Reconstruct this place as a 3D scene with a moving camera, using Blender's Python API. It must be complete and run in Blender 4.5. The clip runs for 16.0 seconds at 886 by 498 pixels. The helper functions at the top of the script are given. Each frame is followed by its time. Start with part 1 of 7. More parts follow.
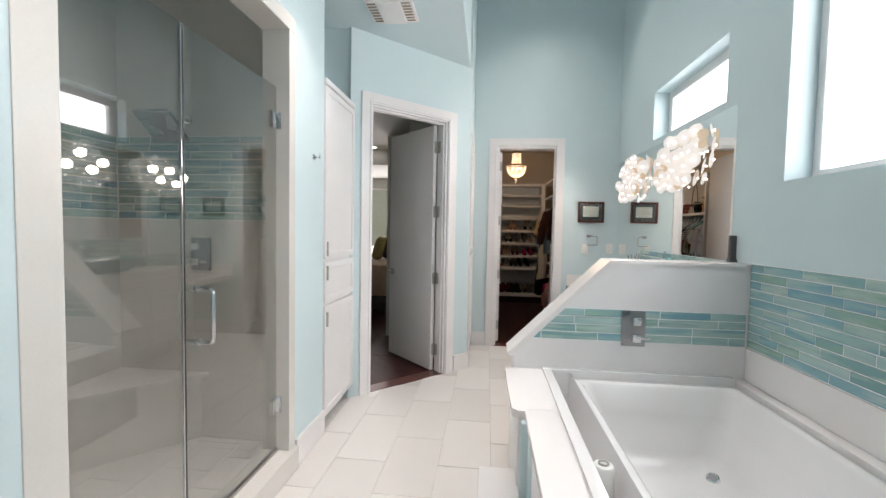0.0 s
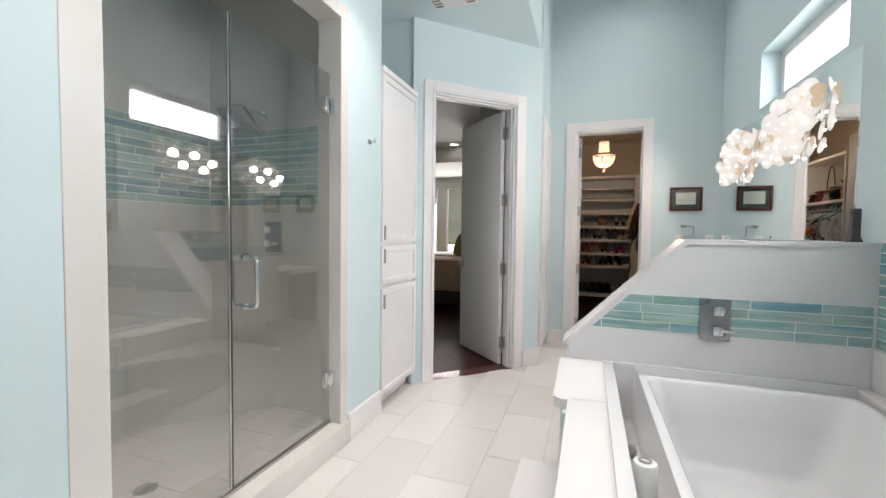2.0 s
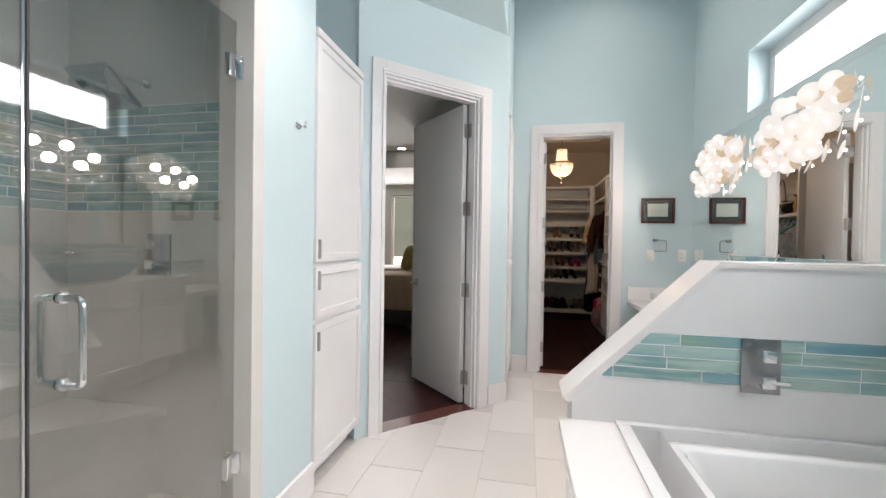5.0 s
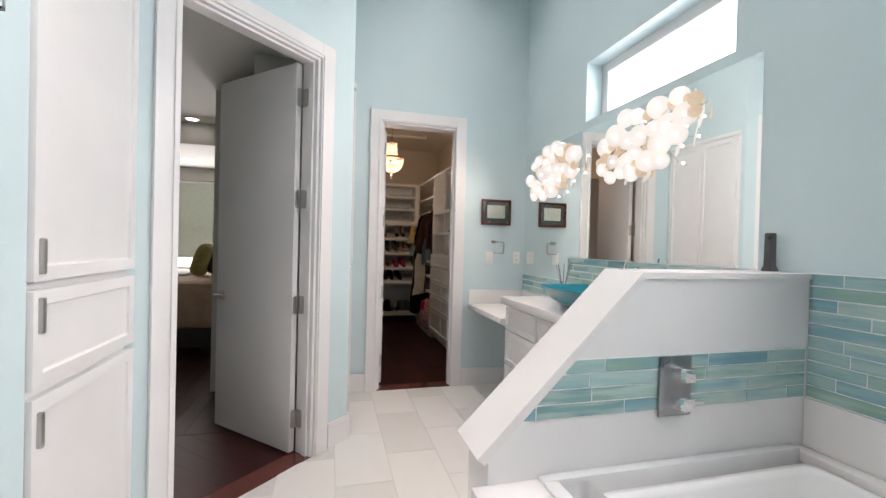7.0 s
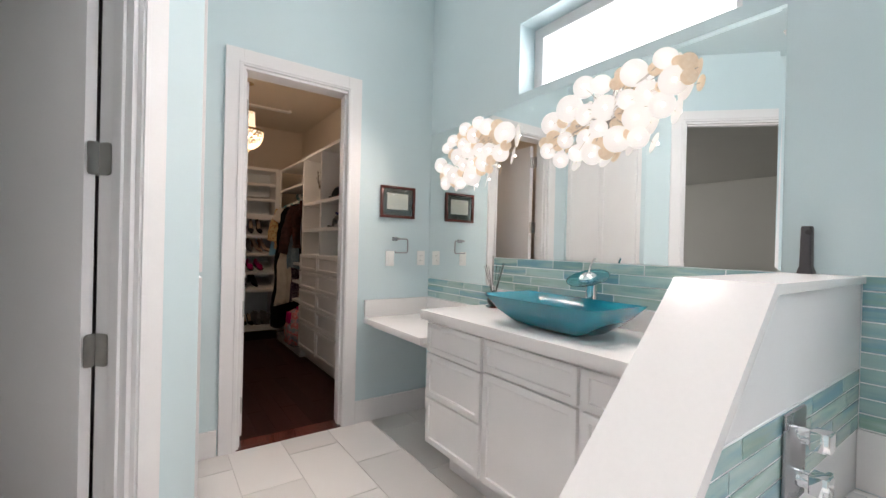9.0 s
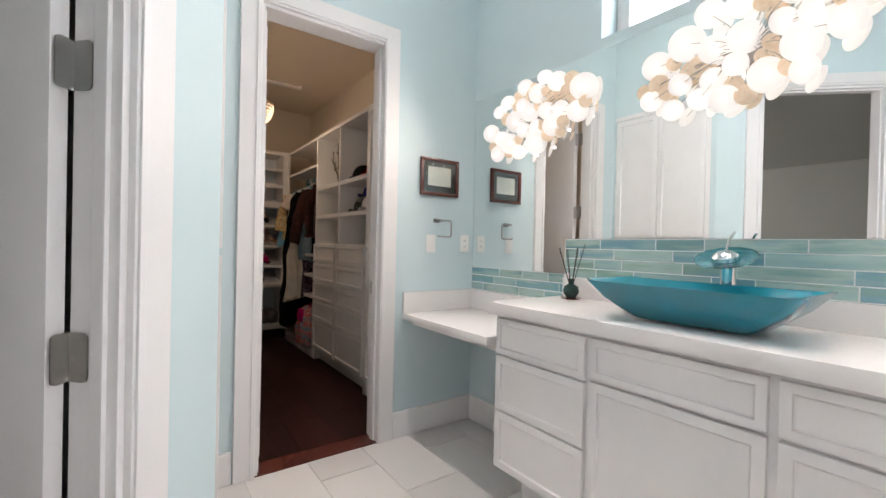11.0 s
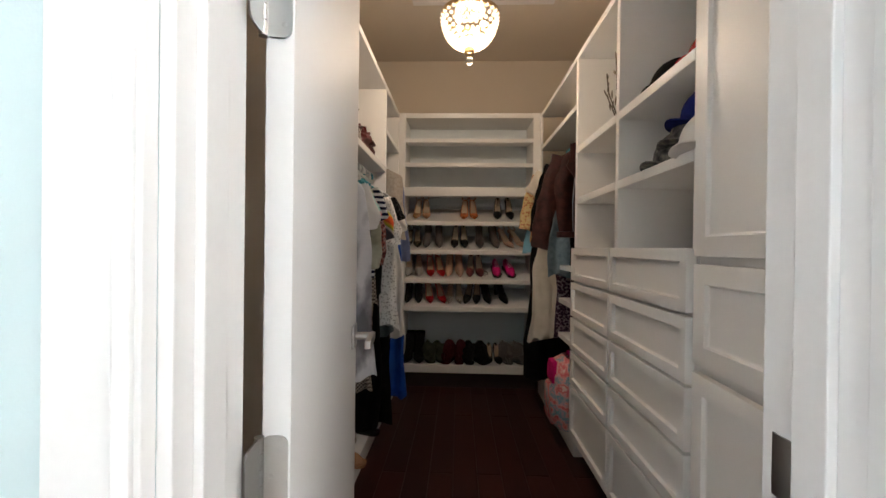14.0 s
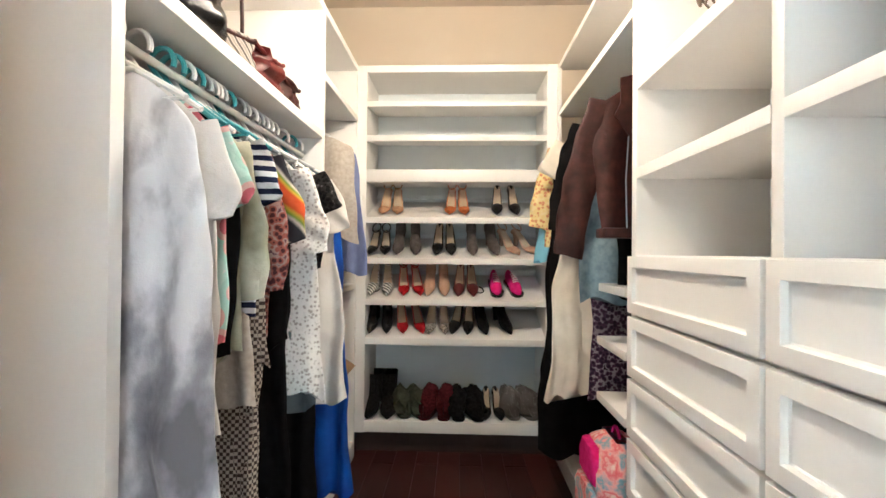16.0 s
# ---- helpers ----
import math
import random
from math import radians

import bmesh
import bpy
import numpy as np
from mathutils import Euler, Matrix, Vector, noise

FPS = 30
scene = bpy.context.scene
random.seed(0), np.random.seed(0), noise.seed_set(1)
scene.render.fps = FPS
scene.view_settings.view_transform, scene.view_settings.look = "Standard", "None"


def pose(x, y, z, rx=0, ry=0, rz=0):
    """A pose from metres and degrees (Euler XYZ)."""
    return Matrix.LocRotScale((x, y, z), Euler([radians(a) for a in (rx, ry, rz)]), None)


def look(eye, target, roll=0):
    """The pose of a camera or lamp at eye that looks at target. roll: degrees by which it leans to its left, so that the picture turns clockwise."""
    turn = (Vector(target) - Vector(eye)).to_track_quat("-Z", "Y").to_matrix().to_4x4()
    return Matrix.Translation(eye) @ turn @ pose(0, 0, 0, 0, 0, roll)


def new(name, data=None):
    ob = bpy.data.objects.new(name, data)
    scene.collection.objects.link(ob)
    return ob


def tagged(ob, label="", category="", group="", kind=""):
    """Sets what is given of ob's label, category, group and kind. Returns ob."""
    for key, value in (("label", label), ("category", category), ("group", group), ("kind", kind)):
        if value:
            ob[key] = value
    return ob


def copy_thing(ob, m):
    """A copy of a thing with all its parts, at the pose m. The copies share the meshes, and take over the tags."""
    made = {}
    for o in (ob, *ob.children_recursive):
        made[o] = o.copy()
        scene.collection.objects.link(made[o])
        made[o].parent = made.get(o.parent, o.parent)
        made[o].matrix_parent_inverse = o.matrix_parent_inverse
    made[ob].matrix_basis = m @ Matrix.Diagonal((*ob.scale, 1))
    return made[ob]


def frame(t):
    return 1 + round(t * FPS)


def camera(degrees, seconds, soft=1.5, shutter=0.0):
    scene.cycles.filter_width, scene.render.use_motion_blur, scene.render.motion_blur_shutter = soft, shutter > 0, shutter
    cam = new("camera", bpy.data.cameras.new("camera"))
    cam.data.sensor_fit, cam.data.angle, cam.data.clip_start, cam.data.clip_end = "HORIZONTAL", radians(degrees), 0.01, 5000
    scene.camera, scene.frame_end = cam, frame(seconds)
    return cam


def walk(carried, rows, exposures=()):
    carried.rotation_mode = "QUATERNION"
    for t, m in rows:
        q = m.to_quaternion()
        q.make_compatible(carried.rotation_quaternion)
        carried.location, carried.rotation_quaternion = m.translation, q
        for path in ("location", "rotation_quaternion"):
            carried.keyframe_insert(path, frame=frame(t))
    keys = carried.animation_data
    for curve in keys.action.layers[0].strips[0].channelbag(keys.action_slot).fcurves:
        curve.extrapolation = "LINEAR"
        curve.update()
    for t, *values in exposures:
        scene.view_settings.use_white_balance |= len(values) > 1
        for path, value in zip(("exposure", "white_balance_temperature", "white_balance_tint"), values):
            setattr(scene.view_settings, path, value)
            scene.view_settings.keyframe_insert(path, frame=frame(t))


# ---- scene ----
cam = camera(93.5, 16.0)
PATH = [
    (0, (0.638, 1.148, 1.411), (0.427, 3.134, 1.315), 1.1),
    (0.5, (0.759, 1.118, 1.36), (0.37, 3.077, 1.257), 0.9),
    (1, (0.848, 1.156, 1.322), (0.327, 3.084, 1.216), 0.8),
    (1.5, (0.893, 1.204, 1.291), (0.283, 3.106, 1.196), 0.7),
    (2, (0.899, 1.278, 1.27), (0.239, 3.164, 1.188), 0.7),
    (2.5, (0.874, 1.399, 1.279), (0.195, 3.279, 1.21), 0.7),
    (3, (0.823, 1.495, 1.288), (0.135, 3.372, 1.231), 0.7),
    (3.2, (0.797, 1.545, 1.288), (0.105, 3.421, 1.235), 0.7),
    (5.3, (0.575, 1.921, 1.313), (0.302, 3.902, 1.279), 1.0),
    (5.5, (0.541, 1.95, 1.321), (0.365, 3.942, 1.284), 1.1),
    (6, (0.492, 2.072, 1.307), (0.567, 4.071, 1.276), 1.3),
    (6.5, (0.421, 2.279, 1.322), (0.729, 4.255, 1.295), 1.4),
    (7, (0.332, 2.484, 1.322), (0.845, 4.417, 1.3), 1.5),
    (7.5, (0.249, 2.675, 1.325), (0.942, 4.551, 1.308), 1.5),
    (8, (0.253, 2.93, 1.319), (1.121, 4.732, 1.304), 1.5),
    (8.5, (0.281, 3.161, 1.346), (1.319, 4.87, 1.327), 1.4),
    (8.7, (0.289, 3.246, 1.332), (1.383, 4.92, 1.321), 1.5),
    (10.8, (0.293, 3.911, 1.203), (1.52, 5.491, 1.191), 1.3),
    (11, (0.271, 3.963, 1.193), (1.434, 5.59, 1.179), 1.3),
    (11.5, (0.249, 4.14, 1.191), (1.177, 5.911, 1.173), 0.9),
    (12, (0.332, 4.347, 1.224), (0.959, 6.247, 1.196), 0.8),
    (12.5, (0.519, 4.67, 1.22), (0.884, 6.636, 1.202), 0.7),
    (13, (0.686, 5.037, 1.201), (0.844, 7.03, 1.175), 1.0),
    (13.5, (0.875, 5.418, 1.206), (0.884, 7.418, 1.179), -0.1),
    (14, (1.034, 5.815, 1.184), (0.959, 7.814, 1.175), 0.7),
    (14.5, (1.081, 6.137, 1.207), (0.979, 8.135, 1.202), 0.4),
    (15, (1.105, 6.464, 1.213), (0.992, 8.461, 1.213), 0.5),
    (15.5, (1.101, 6.715, 1.199), (1.0, 8.712, 1.21), 0.6),
    (16, (1.127, 6.84, 1.194), (1.054, 8.839, 1.211), 0.5),
]
EXPOSURES = [
    (0, -0.2, 6650, 19),
    (5, -0.12, 6650, 20),
    (7.5, -0.08, 6650, 21),
    (11, 0.05, 6600, 20),
    (12, 0.12, 6550, 19),
    (12.5, 0.1, 6500, 19),
    (13.1, 0.0, 6450, 18),
    (13.5, 0.3, 6350, 16),
    (14, 0.9, 6200, 13),
    (14.5, 1.6, 5950, 10),
    (15, 2.3, 5700, 8),
    (15.5, 2.65, 5600, 7),
    (16, 2.75, 5600, 7),
]
walk(cam, [(t, look(eye, target, roll)) for t, eye, target, roll in PATH], EXPOSURES)

# ---- light ----
world = bpy.data.worlds.new("sky")
scene.world = world
world.use_nodes = True
wn = world.node_tree.nodes
sky = wn.new("ShaderNodeTexSky")
sky.sky_type, sky.sun_disc = "NISHITA", False
sky.sun_elevation, sky.sun_rotation = radians(50), radians(235)
wn["Background"].inputs[1].default_value = 0.12
world.node_tree.links.new(sky.outputs[0], wn["Background"].inputs[0])


def sun_lamp(strength, azimuth, elevation, angle):
    d = bpy.data.lights.new("sun", "SUN")
    d.energy, d.angle, d.color = strength, radians(angle), (1, 0.95, 0.88)
    a, e = radians(azimuth), radians(elevation)
    away = Vector((math.sin(a) * math.cos(e), math.cos(a) * math.cos(e), math.sin(e)))
    new("sun", d).matrix_world = look(away * 20, (0, 0, 0))


def window_light(name, centre, size, facing, watts, color=(1, 1, 1)):
    d = bpy.data.lights.new(name, "AREA")
    d.shape, d.size, d.size_y, d.energy, d.color = "RECTANGLE", size[0], size[1], watts, color
    new(name, d).matrix_world = look(centre, Vector(centre) + Vector(facing))


def bulb(name, place, watts, radius, color):
    d = bpy.data.lights.new(name, "POINT")
    d.energy, d.shadow_soft_size, d.color = watts, radius, color
    new(name, d).location = place


def down_light(name, place, watts, size, color, spread=140):
    d = bpy.data.lights.new(name, "AREA")
    d.shape, d.size, d.energy, d.color, d.spread = "DISK", size, watts, color, radians(spread)
    new(name, d).matrix_world = look(place, Vector(place) - Vector((0, 0.0001, 1)))


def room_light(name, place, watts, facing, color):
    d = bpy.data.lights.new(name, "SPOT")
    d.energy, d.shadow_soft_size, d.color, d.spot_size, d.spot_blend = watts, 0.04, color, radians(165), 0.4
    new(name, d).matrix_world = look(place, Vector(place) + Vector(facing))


DAY = (1.0, 0.985, 0.96)
WARM = (1.0, 0.79, 0.57)
sun_lamp(1.0, 235, 50, 10)
window_light("window_sky_small", (2.50, 4.64, 2.58), (1.6, 0.7), (-1, 0, -0.35), 18, DAY)
window_light("window_sky_large", (2.58, 2.56, 2.45), (2.2, 1.6), (-1, 0, -0.45), 44, DAY)
for y, watts in ((2.2, 2.5), (3.9, 9), (5.4, 9)):
    down_light("recessed_light_lamp", (1.25, y, 4.58), watts, 0.16, (1, 0.95, 0.88), 90)
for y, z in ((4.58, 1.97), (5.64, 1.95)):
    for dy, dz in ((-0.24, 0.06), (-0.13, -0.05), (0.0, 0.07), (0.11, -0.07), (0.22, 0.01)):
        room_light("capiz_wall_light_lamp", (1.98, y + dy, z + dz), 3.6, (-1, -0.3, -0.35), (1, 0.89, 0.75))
for y in (0.6, 2.0, 3.4):
    down_light("recessed_light_lamp", (-0.02, y, 2.985), 6.5, 0.12, (1, 0.95, 0.88), 100)
# added fill lamp that brightens the shower; no fitting belongs to it
down_light("recessed_light_lamp", (-1.15, 2.4, 2.93), 6, 0.12, (1, 0.93, 0.84), 105)
bulb("closet_chandelier_lamp", (1.08, 8.13, 2.27), 14.5, 0.10, WARM)
window_light("bedroom_window_sky", (-2.5, 10.7, 1.55), (3.0, 1.4), (0, -1, 0), 85, DAY)

# ---- materials ----


def material(name, color, rough=0.5, metal=0.0, vary=0.05, scale=6.0, fine=0.0, fine_scale=120.0, coat=0.0, spec=0.5, second=None, stretch=(1, 1, 1)):
    """A painted, stone or cloth surface: two scales of tone variation, roughness variation and fine relief."""
    m = bpy.data.materials.new(name)
    m.use_nodes = True
    n, l = m.node_tree.nodes, m.node_tree.links
    b = n["Principled BSDF"]
    b.inputs["Metallic"].default_value = metal
    b.inputs["Specular IOR Level"].default_value = spec
    b.inputs["Coat Weight"].default_value = coat
    geo = n.new("ShaderNodeNewGeometry")
    mp = n.new("ShaderNodeMapping")
    mp.inputs["Scale"].default_value = stretch
    l.new(geo.outputs["Position"], mp.inputs[0])
    big = n.new("ShaderNodeTexNoise")
    big.inputs["Scale"].default_value, big.inputs["Detail"].default_value = scale, 4
    l.new(mp.outputs[0], big.inputs["Vector"])
    small = n.new("ShaderNodeTexNoise")
    small.inputs["Scale"].default_value, small.inputs["Detail"].default_value = fine_scale, 3
    l.new(mp.outputs[0], small.inputs["Vector"])
    add = n.new("ShaderNodeMath")
    add.operation = "MULTIPLY_ADD"
    add.inputs[1].default_value = 0.35
    l.new(small.outputs["Fac"], add.inputs[0])
    l.new(big.outputs["Fac"], add.inputs[2])
    ramp = n.new("ShaderNodeValToRGB")
    e = ramp.color_ramp.elements
    dark = tuple(max(0, c * (1 - vary)) for c in color) if second is None else second
    light = tuple(min(1, c * (1 + vary)) for c in color)
    e[0].position, e[1].position = 0.42, 0.92
    e[0].color, e[1].color = (*dark, 1), (*light, 1)
    l.new(add.outputs[0], ramp.inputs[0])
    l.new(ramp.outputs[0], b.inputs["Base Color"])
    r = n.new("ShaderNodeMapRange")
    r.inputs["To Min"].default_value, r.inputs["To Max"].default_value = max(0.02, rough * 0.85), min(1, rough * 1.15)
    l.new(big.outputs["Fac"], r.inputs["Value"])
    l.new(r.outputs[0], b.inputs["Roughness"])
    if fine:
        bump = n.new("ShaderNodeBump")
        bump.inputs["Strength"].default_value, bump.inputs["Distance"].default_value = fine, 0.002
        l.new(small.outputs["Fac"], bump.inputs["Height"])
        l.new(bump.outputs[0], b.inputs["Normal"])
    return m


def glass_material(name, tint, rough=0.0, ior=1.45):
    m = bpy.data.materials.new(name)
    m.use_nodes = True
    b = m.node_tree.nodes["Principled BSDF"]
    b.inputs["Base Color"].default_value = (*tint, 1)
    b.inputs["Transmission Weight"].default_value, b.inputs["Roughness"].default_value, b.inputs["IOR"].default_value = 1, rough, ior
    return m


def thin_glass(name, tint, face=0.06):
    """A clear pane: straight-through light tinted by the glass, with mirror gloss that grows at grazing angles."""
    m = bpy.data.materials.new(name)
    m.use_nodes = True
    n, l = m.node_tree.nodes, m.node_tree.links
    n.remove(n["Principled BSDF"])
    t, g, mix, f = n.new("ShaderNodeBsdfTransparent"), n.new("ShaderNodeBsdfGlossy"), n.new("ShaderNodeMixShader"), n.new("ShaderNodeLayerWeight")
    t.inputs[0].default_value = (*tint, 1)
    g.inputs["Roughness"].default_value = 0.0
    p, k = n.new("ShaderNodeMath"), n.new("ShaderNodeMath")
    p.operation, k.operation = "POWER", "MULTIPLY_ADD"
    f.inputs[0].default_value = 0.5
    p.inputs[1].default_value = 4.0
    k.inputs[1].default_value, k.inputs[2].default_value = 1 - face, face
    l.new(f.outputs["Facing"], p.inputs[0])
    l.new(p.outputs[0], k.inputs[0])
    l.new(k.outputs[0], mix.inputs[0])
    l.new(t.outputs[0], mix.inputs[1])
    l.new(g.outputs[0], mix.inputs[2])
    l.new(mix.outputs[0], n["Material Output"].inputs[0])
    return m


def glow(name, color, strength):
    m = bpy.data.materials.new(name)
    m.use_nodes = True
    b = m.node_tree.nodes["Principled BSDF"]
    b.inputs["Base Color"].default_value = (*color, 1)
    b.inputs["Emission Color"].default_value, b.inputs["Emission Strength"].default_value = (*color, 1), strength
    return m


def piece_material(name, colors, rough, vary=0.25, streak=(1.2, 14, 14), coat=0.0, bump=0.0, detail=5, spec=0.5):
    """Tiles and planks: each piece takes its own tone from Object Info's Random, with streaks along its length."""
    m = bpy.data.materials.new(name)
    m.use_nodes = True
    n, l = m.node_tree.nodes, m.node_tree.links
    b = n["Principled BSDF"]
    b.inputs["Roughness"].default_value, b.inputs["Coat Weight"].default_value, b.inputs["Specular IOR Level"].default_value = rough, coat, spec
    info, geo = n.new("ShaderNodeObjectInfo"), n.new("ShaderNodeNewGeometry")
    ramp = n.new("ShaderNodeValToRGB")
    ramp.color_ramp.interpolation = "LINEAR"
    e = ramp.color_ramp.elements
    while len(e) < len(colors):
        e.new(0.5)
    for k, c in enumerate(colors):
        e[k].position, e[k].color = k / max(1, len(colors) - 1), (*c, 1)
    mp = n.new("ShaderNodeMapping")
    mp.inputs["Scale"].default_value = streak
    off = n.new("ShaderNodeVectorMath")
    off.operation = "ADD"
    sh = n.new("ShaderNodeMath")
    sh.operation = "MULTIPLY"
    sh.inputs[1].default_value = 37
    l.new(info.outputs["Random"], sh.inputs[0])
    l.new(geo.outputs["Position"], mp.inputs[0])
    l.new(mp.outputs[0], off.inputs[0])
    l.new(sh.outputs[0], off.inputs[1])
    tex = n.new("ShaderNodeTexNoise")
    tex.inputs["Scale"].default_value, tex.inputs["Detail"].default_value = 2.2, detail
    l.new(off.outputs[0], tex.inputs["Vector"])
    mix = n.new("ShaderNodeMath")
    mix.operation = "MULTIPLY_ADD"
    mix.inputs[1].default_value = vary * 2
    sub = n.new("ShaderNodeMath")
    sub.operation = "SUBTRACT"
    sub.inputs[1].default_value = 0.5
    l.new(tex.outputs["Fac"], sub.inputs[0])
    l.new(sub.outputs[0], mix.inputs[0])
    l.new(info.outputs["Random"], mix.inputs[2])
    l.new(mix.outputs[0], ramp.inputs[0])
    l.new(ramp.outputs[0], b.inputs["Base Color"])
    if bump:
        bm_ = n.new("ShaderNodeBump")
        bm_.inputs["Strength"].default_value, bm_.inputs["Distance"].default_value = bump, 0.003
        l.new(tex.outputs["Fac"], bm_.inputs["Height"])
        l.new(bm_.outputs[0], b.inputs["Normal"])
    return m


AQUA = material("aqua_wall_paint", (0.597, 0.722, 0.748), 0.6, vary=0.03, scale=1.3, fine=0.12, fine_scale=260)
CEILING = material("aqua_ceiling_paint", (0.60, 0.725, 0.755), 0.7, vary=0.03, scale=1.1, fine=0.15, fine_scale=200)
WHITE = material("white_trim_paint", (0.80, 0.79, 0.79), 0.35, vary=0.03, scale=3, fine=0.05, fine_scale=90)
CABINET = material("white_lacquer", (0.80, 0.79, 0.79), 0.32, vary=0.025, scale=4, fine=0.03, fine_scale=150)
QUARTZ = material("white_quartz", (0.82, 0.80, 0.79), 0.22, vary=0.012, scale=90, fine=0.0, fine_scale=420)
ACRYLIC = material("white_acrylic", (0.82, 0.82, 0.82), 0.08, vary=0.02, scale=2, coat=0.4)
CREAM = material("closet_cream_paint", (0.68, 0.60, 0.50), 0.65, vary=0.03, scale=1.5, fine=0.15, fine_scale=220)
SHELF = material("closet_shelf_white", (0.82, 0.80, 0.77), 0.4, vary=0.03, scale=3, fine=0.03, fine_scale=150)
GROUT = material("light_grout", (0.62, 0.60, 0.58), 0.9, vary=0.08, scale=30, fine=0.4)
TILEGROUT = material("pale_tile_grout", (0.90, 0.91, 0.90), 0.8, vary=0.04, scale=30, fine=0.2)
SHOWERWALL = material("shower_porcelain", (0.70, 0.685, 0.65), 0.25, vary=0.05, scale=2.2, fine=0.02)
CHROME = material("chrome", (0.82, 0.83, 0.84), 0.07, 1.0, vary=0.02)
SATIN = material("satin_chrome_plate", (0.36, 0.36, 0.37), 0.28, 1.0, vary=0.04)
NICKEL = material("brushed_nickel", (0.48, 0.46, 0.44), 0.3, 1.0, vary=0.05, fine=0.1, fine_scale=400)
MIRROR = material("mirror_silver", (0.93, 0.95, 0.94), 0.0, 1.0, vary=0.0)
DARK = material("dark_plastic", (0.06, 0.055, 0.06), 0.4, vary=0.15)
FRAMEWOOD = material("mahogany_frame", (0.10, 0.020, 0.013), 0.25, vary=0.3, scale=18, coat=0.5, stretch=(1, 1, 6))
MAT_BOARD = material("dark_green_mat", (0.035, 0.05, 0.04), 0.8, vary=0.1, scale=40)
PAPER = material("cream_paper", (0.88, 0.84, 0.75), 0.8, vary=0.04, scale=30)
INK = material("grey_ink", (0.58, 0.55, 0.50), 0.8)
PLATE = material("switch_white", (0.85, 0.85, 0.83), 0.3, vary=0.02)
TEAL = material("teal_glass_enamel", (0.005, 0.22, 0.30), 0.16, vary=0.12, scale=5, coat=0.25)
TEALGLASS = glass_material("teal_clear_glass", (0.16, 0.66, 0.72), 0.02)
SHOWERGLASS = thin_glass("shower_glass", (0.88, 0.89, 0.88), 0.14)
PANE = thin_glass("window_glass", (0.95, 0.97, 0.97))
CAPIZ = bpy.data.materials.new("capiz_disc_dim_glow")
DARKDOOR = material("grey_white_door_paint", (0.74, 0.73, 0.73), 0.55, vary=0.03, scale=3, fine=0.05)
BEDSPREAD = material("tan_bedspread", (0.42, 0.30, 0.21), 0.95, vary=0.12, scale=12, fine=0.5, fine_scale=180)
SHEET = material("white_linen", (0.72, 0.70, 0.68), 0.9, vary=0.06, scale=10, fine=0.4)
OLIVE = material("olive_cushion", (0.20, 0.17, 0.06), 0.95, vary=0.3, scale=25, fine=0.5)
BLACKWOOD = material("black_bed_base", (0.02, 0.017, 0.016), 0.6, vary=0.2)
BEDWALL = material("bedroom_wall_paint", (0.55, 0.56, 0.52), 0.7, vary=0.03, scale=1.2, fine=0.12)
CLOSETBULB = glow("closet_bulb_glow", (1.0, 0.80, 0.54), 6)
LAMPWHITE = glow("lamp_glow", (1.0, 0.95, 0.88), 12)
FLOORTILE = piece_material("white_porcelain_tile", [(0.66, 0.64, 0.615), (0.71, 0.69, 0.665), (0.75, 0.73, 0.705)], 0.28, 0.22, (2.2, 1.3, 2))
GLASSTILE = piece_material("glass_mosaic_tile", [(0.17, 0.35, 0.43), (0.32, 0.50, 0.50), (0.43, 0.59, 0.56), (0.25, 0.41, 0.34), (0.21, 0.40, 0.48), (0.45, 0.59, 0.54), (0.19, 0.36, 0.37)], 0.12, 0.4, (1.5, 1.5, 13), coat=0.3, detail=3)
WOODFLOOR = piece_material("dark_cherry_plank", [(0.022, 0.004, 0.0035), (0.032, 0.006, 0.005), (0.042, 0.009, 0.007)], 0.42, 0.35, (14, 1.6, 8), spec=0.3)


def capiz_nodes(m, glow_strength=0.0, tone=((0.82, 0.70, 0.50), (0.93, 0.88, 0.76))):
    """Thin shell: diffuse and see-through light in equal shares; glow_strength adds emission that imitates bulb light
    inside the shell.
    """
    m.use_nodes = True
    n, l = m.node_tree.nodes, m.node_tree.links
    n.remove(n["Principled BSDF"])
    d, t, g, e_, mx, mx2, ad = n.new("ShaderNodeBsdfDiffuse"), n.new("ShaderNodeBsdfTranslucent"), n.new("ShaderNodeBsdfGlossy"), n.new("ShaderNodeEmission"), n.new("ShaderNodeMixShader"), n.new("ShaderNodeMixShader"), n.new("ShaderNodeAddShader")
    tex, ramp, geo = n.new("ShaderNodeTexNoise"), n.new("ShaderNodeValToRGB"), n.new("ShaderNodeNewGeometry")
    tex.inputs["Scale"].default_value = 55
    l.new(geo.outputs["Position"], tex.inputs["Vector"])
    e = ramp.color_ramp.elements
    e[0].position, e[1].position = 0.3, 0.75
    e[0].color, e[1].color = (*tone[0], 1), (*tone[1], 1)
    l.new(tex.outputs["Fac"], ramp.inputs[0])
    for s in (d, t, e_):
        l.new(ramp.outputs[0], s.inputs[0])
    e_.inputs[1].default_value = glow_strength
    g.inputs["Roughness"].default_value = 0.25
    mx.inputs[0].default_value, mx2.inputs[0].default_value = 0.5, 0.05
    l.new(d.outputs[0], mx.inputs[1])
    l.new(t.outputs[0], mx.inputs[2])
    l.new(mx.outputs[0], mx2.inputs[1])
    l.new(g.outputs[0], mx2.inputs[2])
    l.new(mx2.outputs[0], ad.inputs[0])
    l.new(e_.outputs[0], ad.inputs[1])
    l.new((ad if glow_strength else mx2).outputs[0], n["Material Output"].inputs[0])


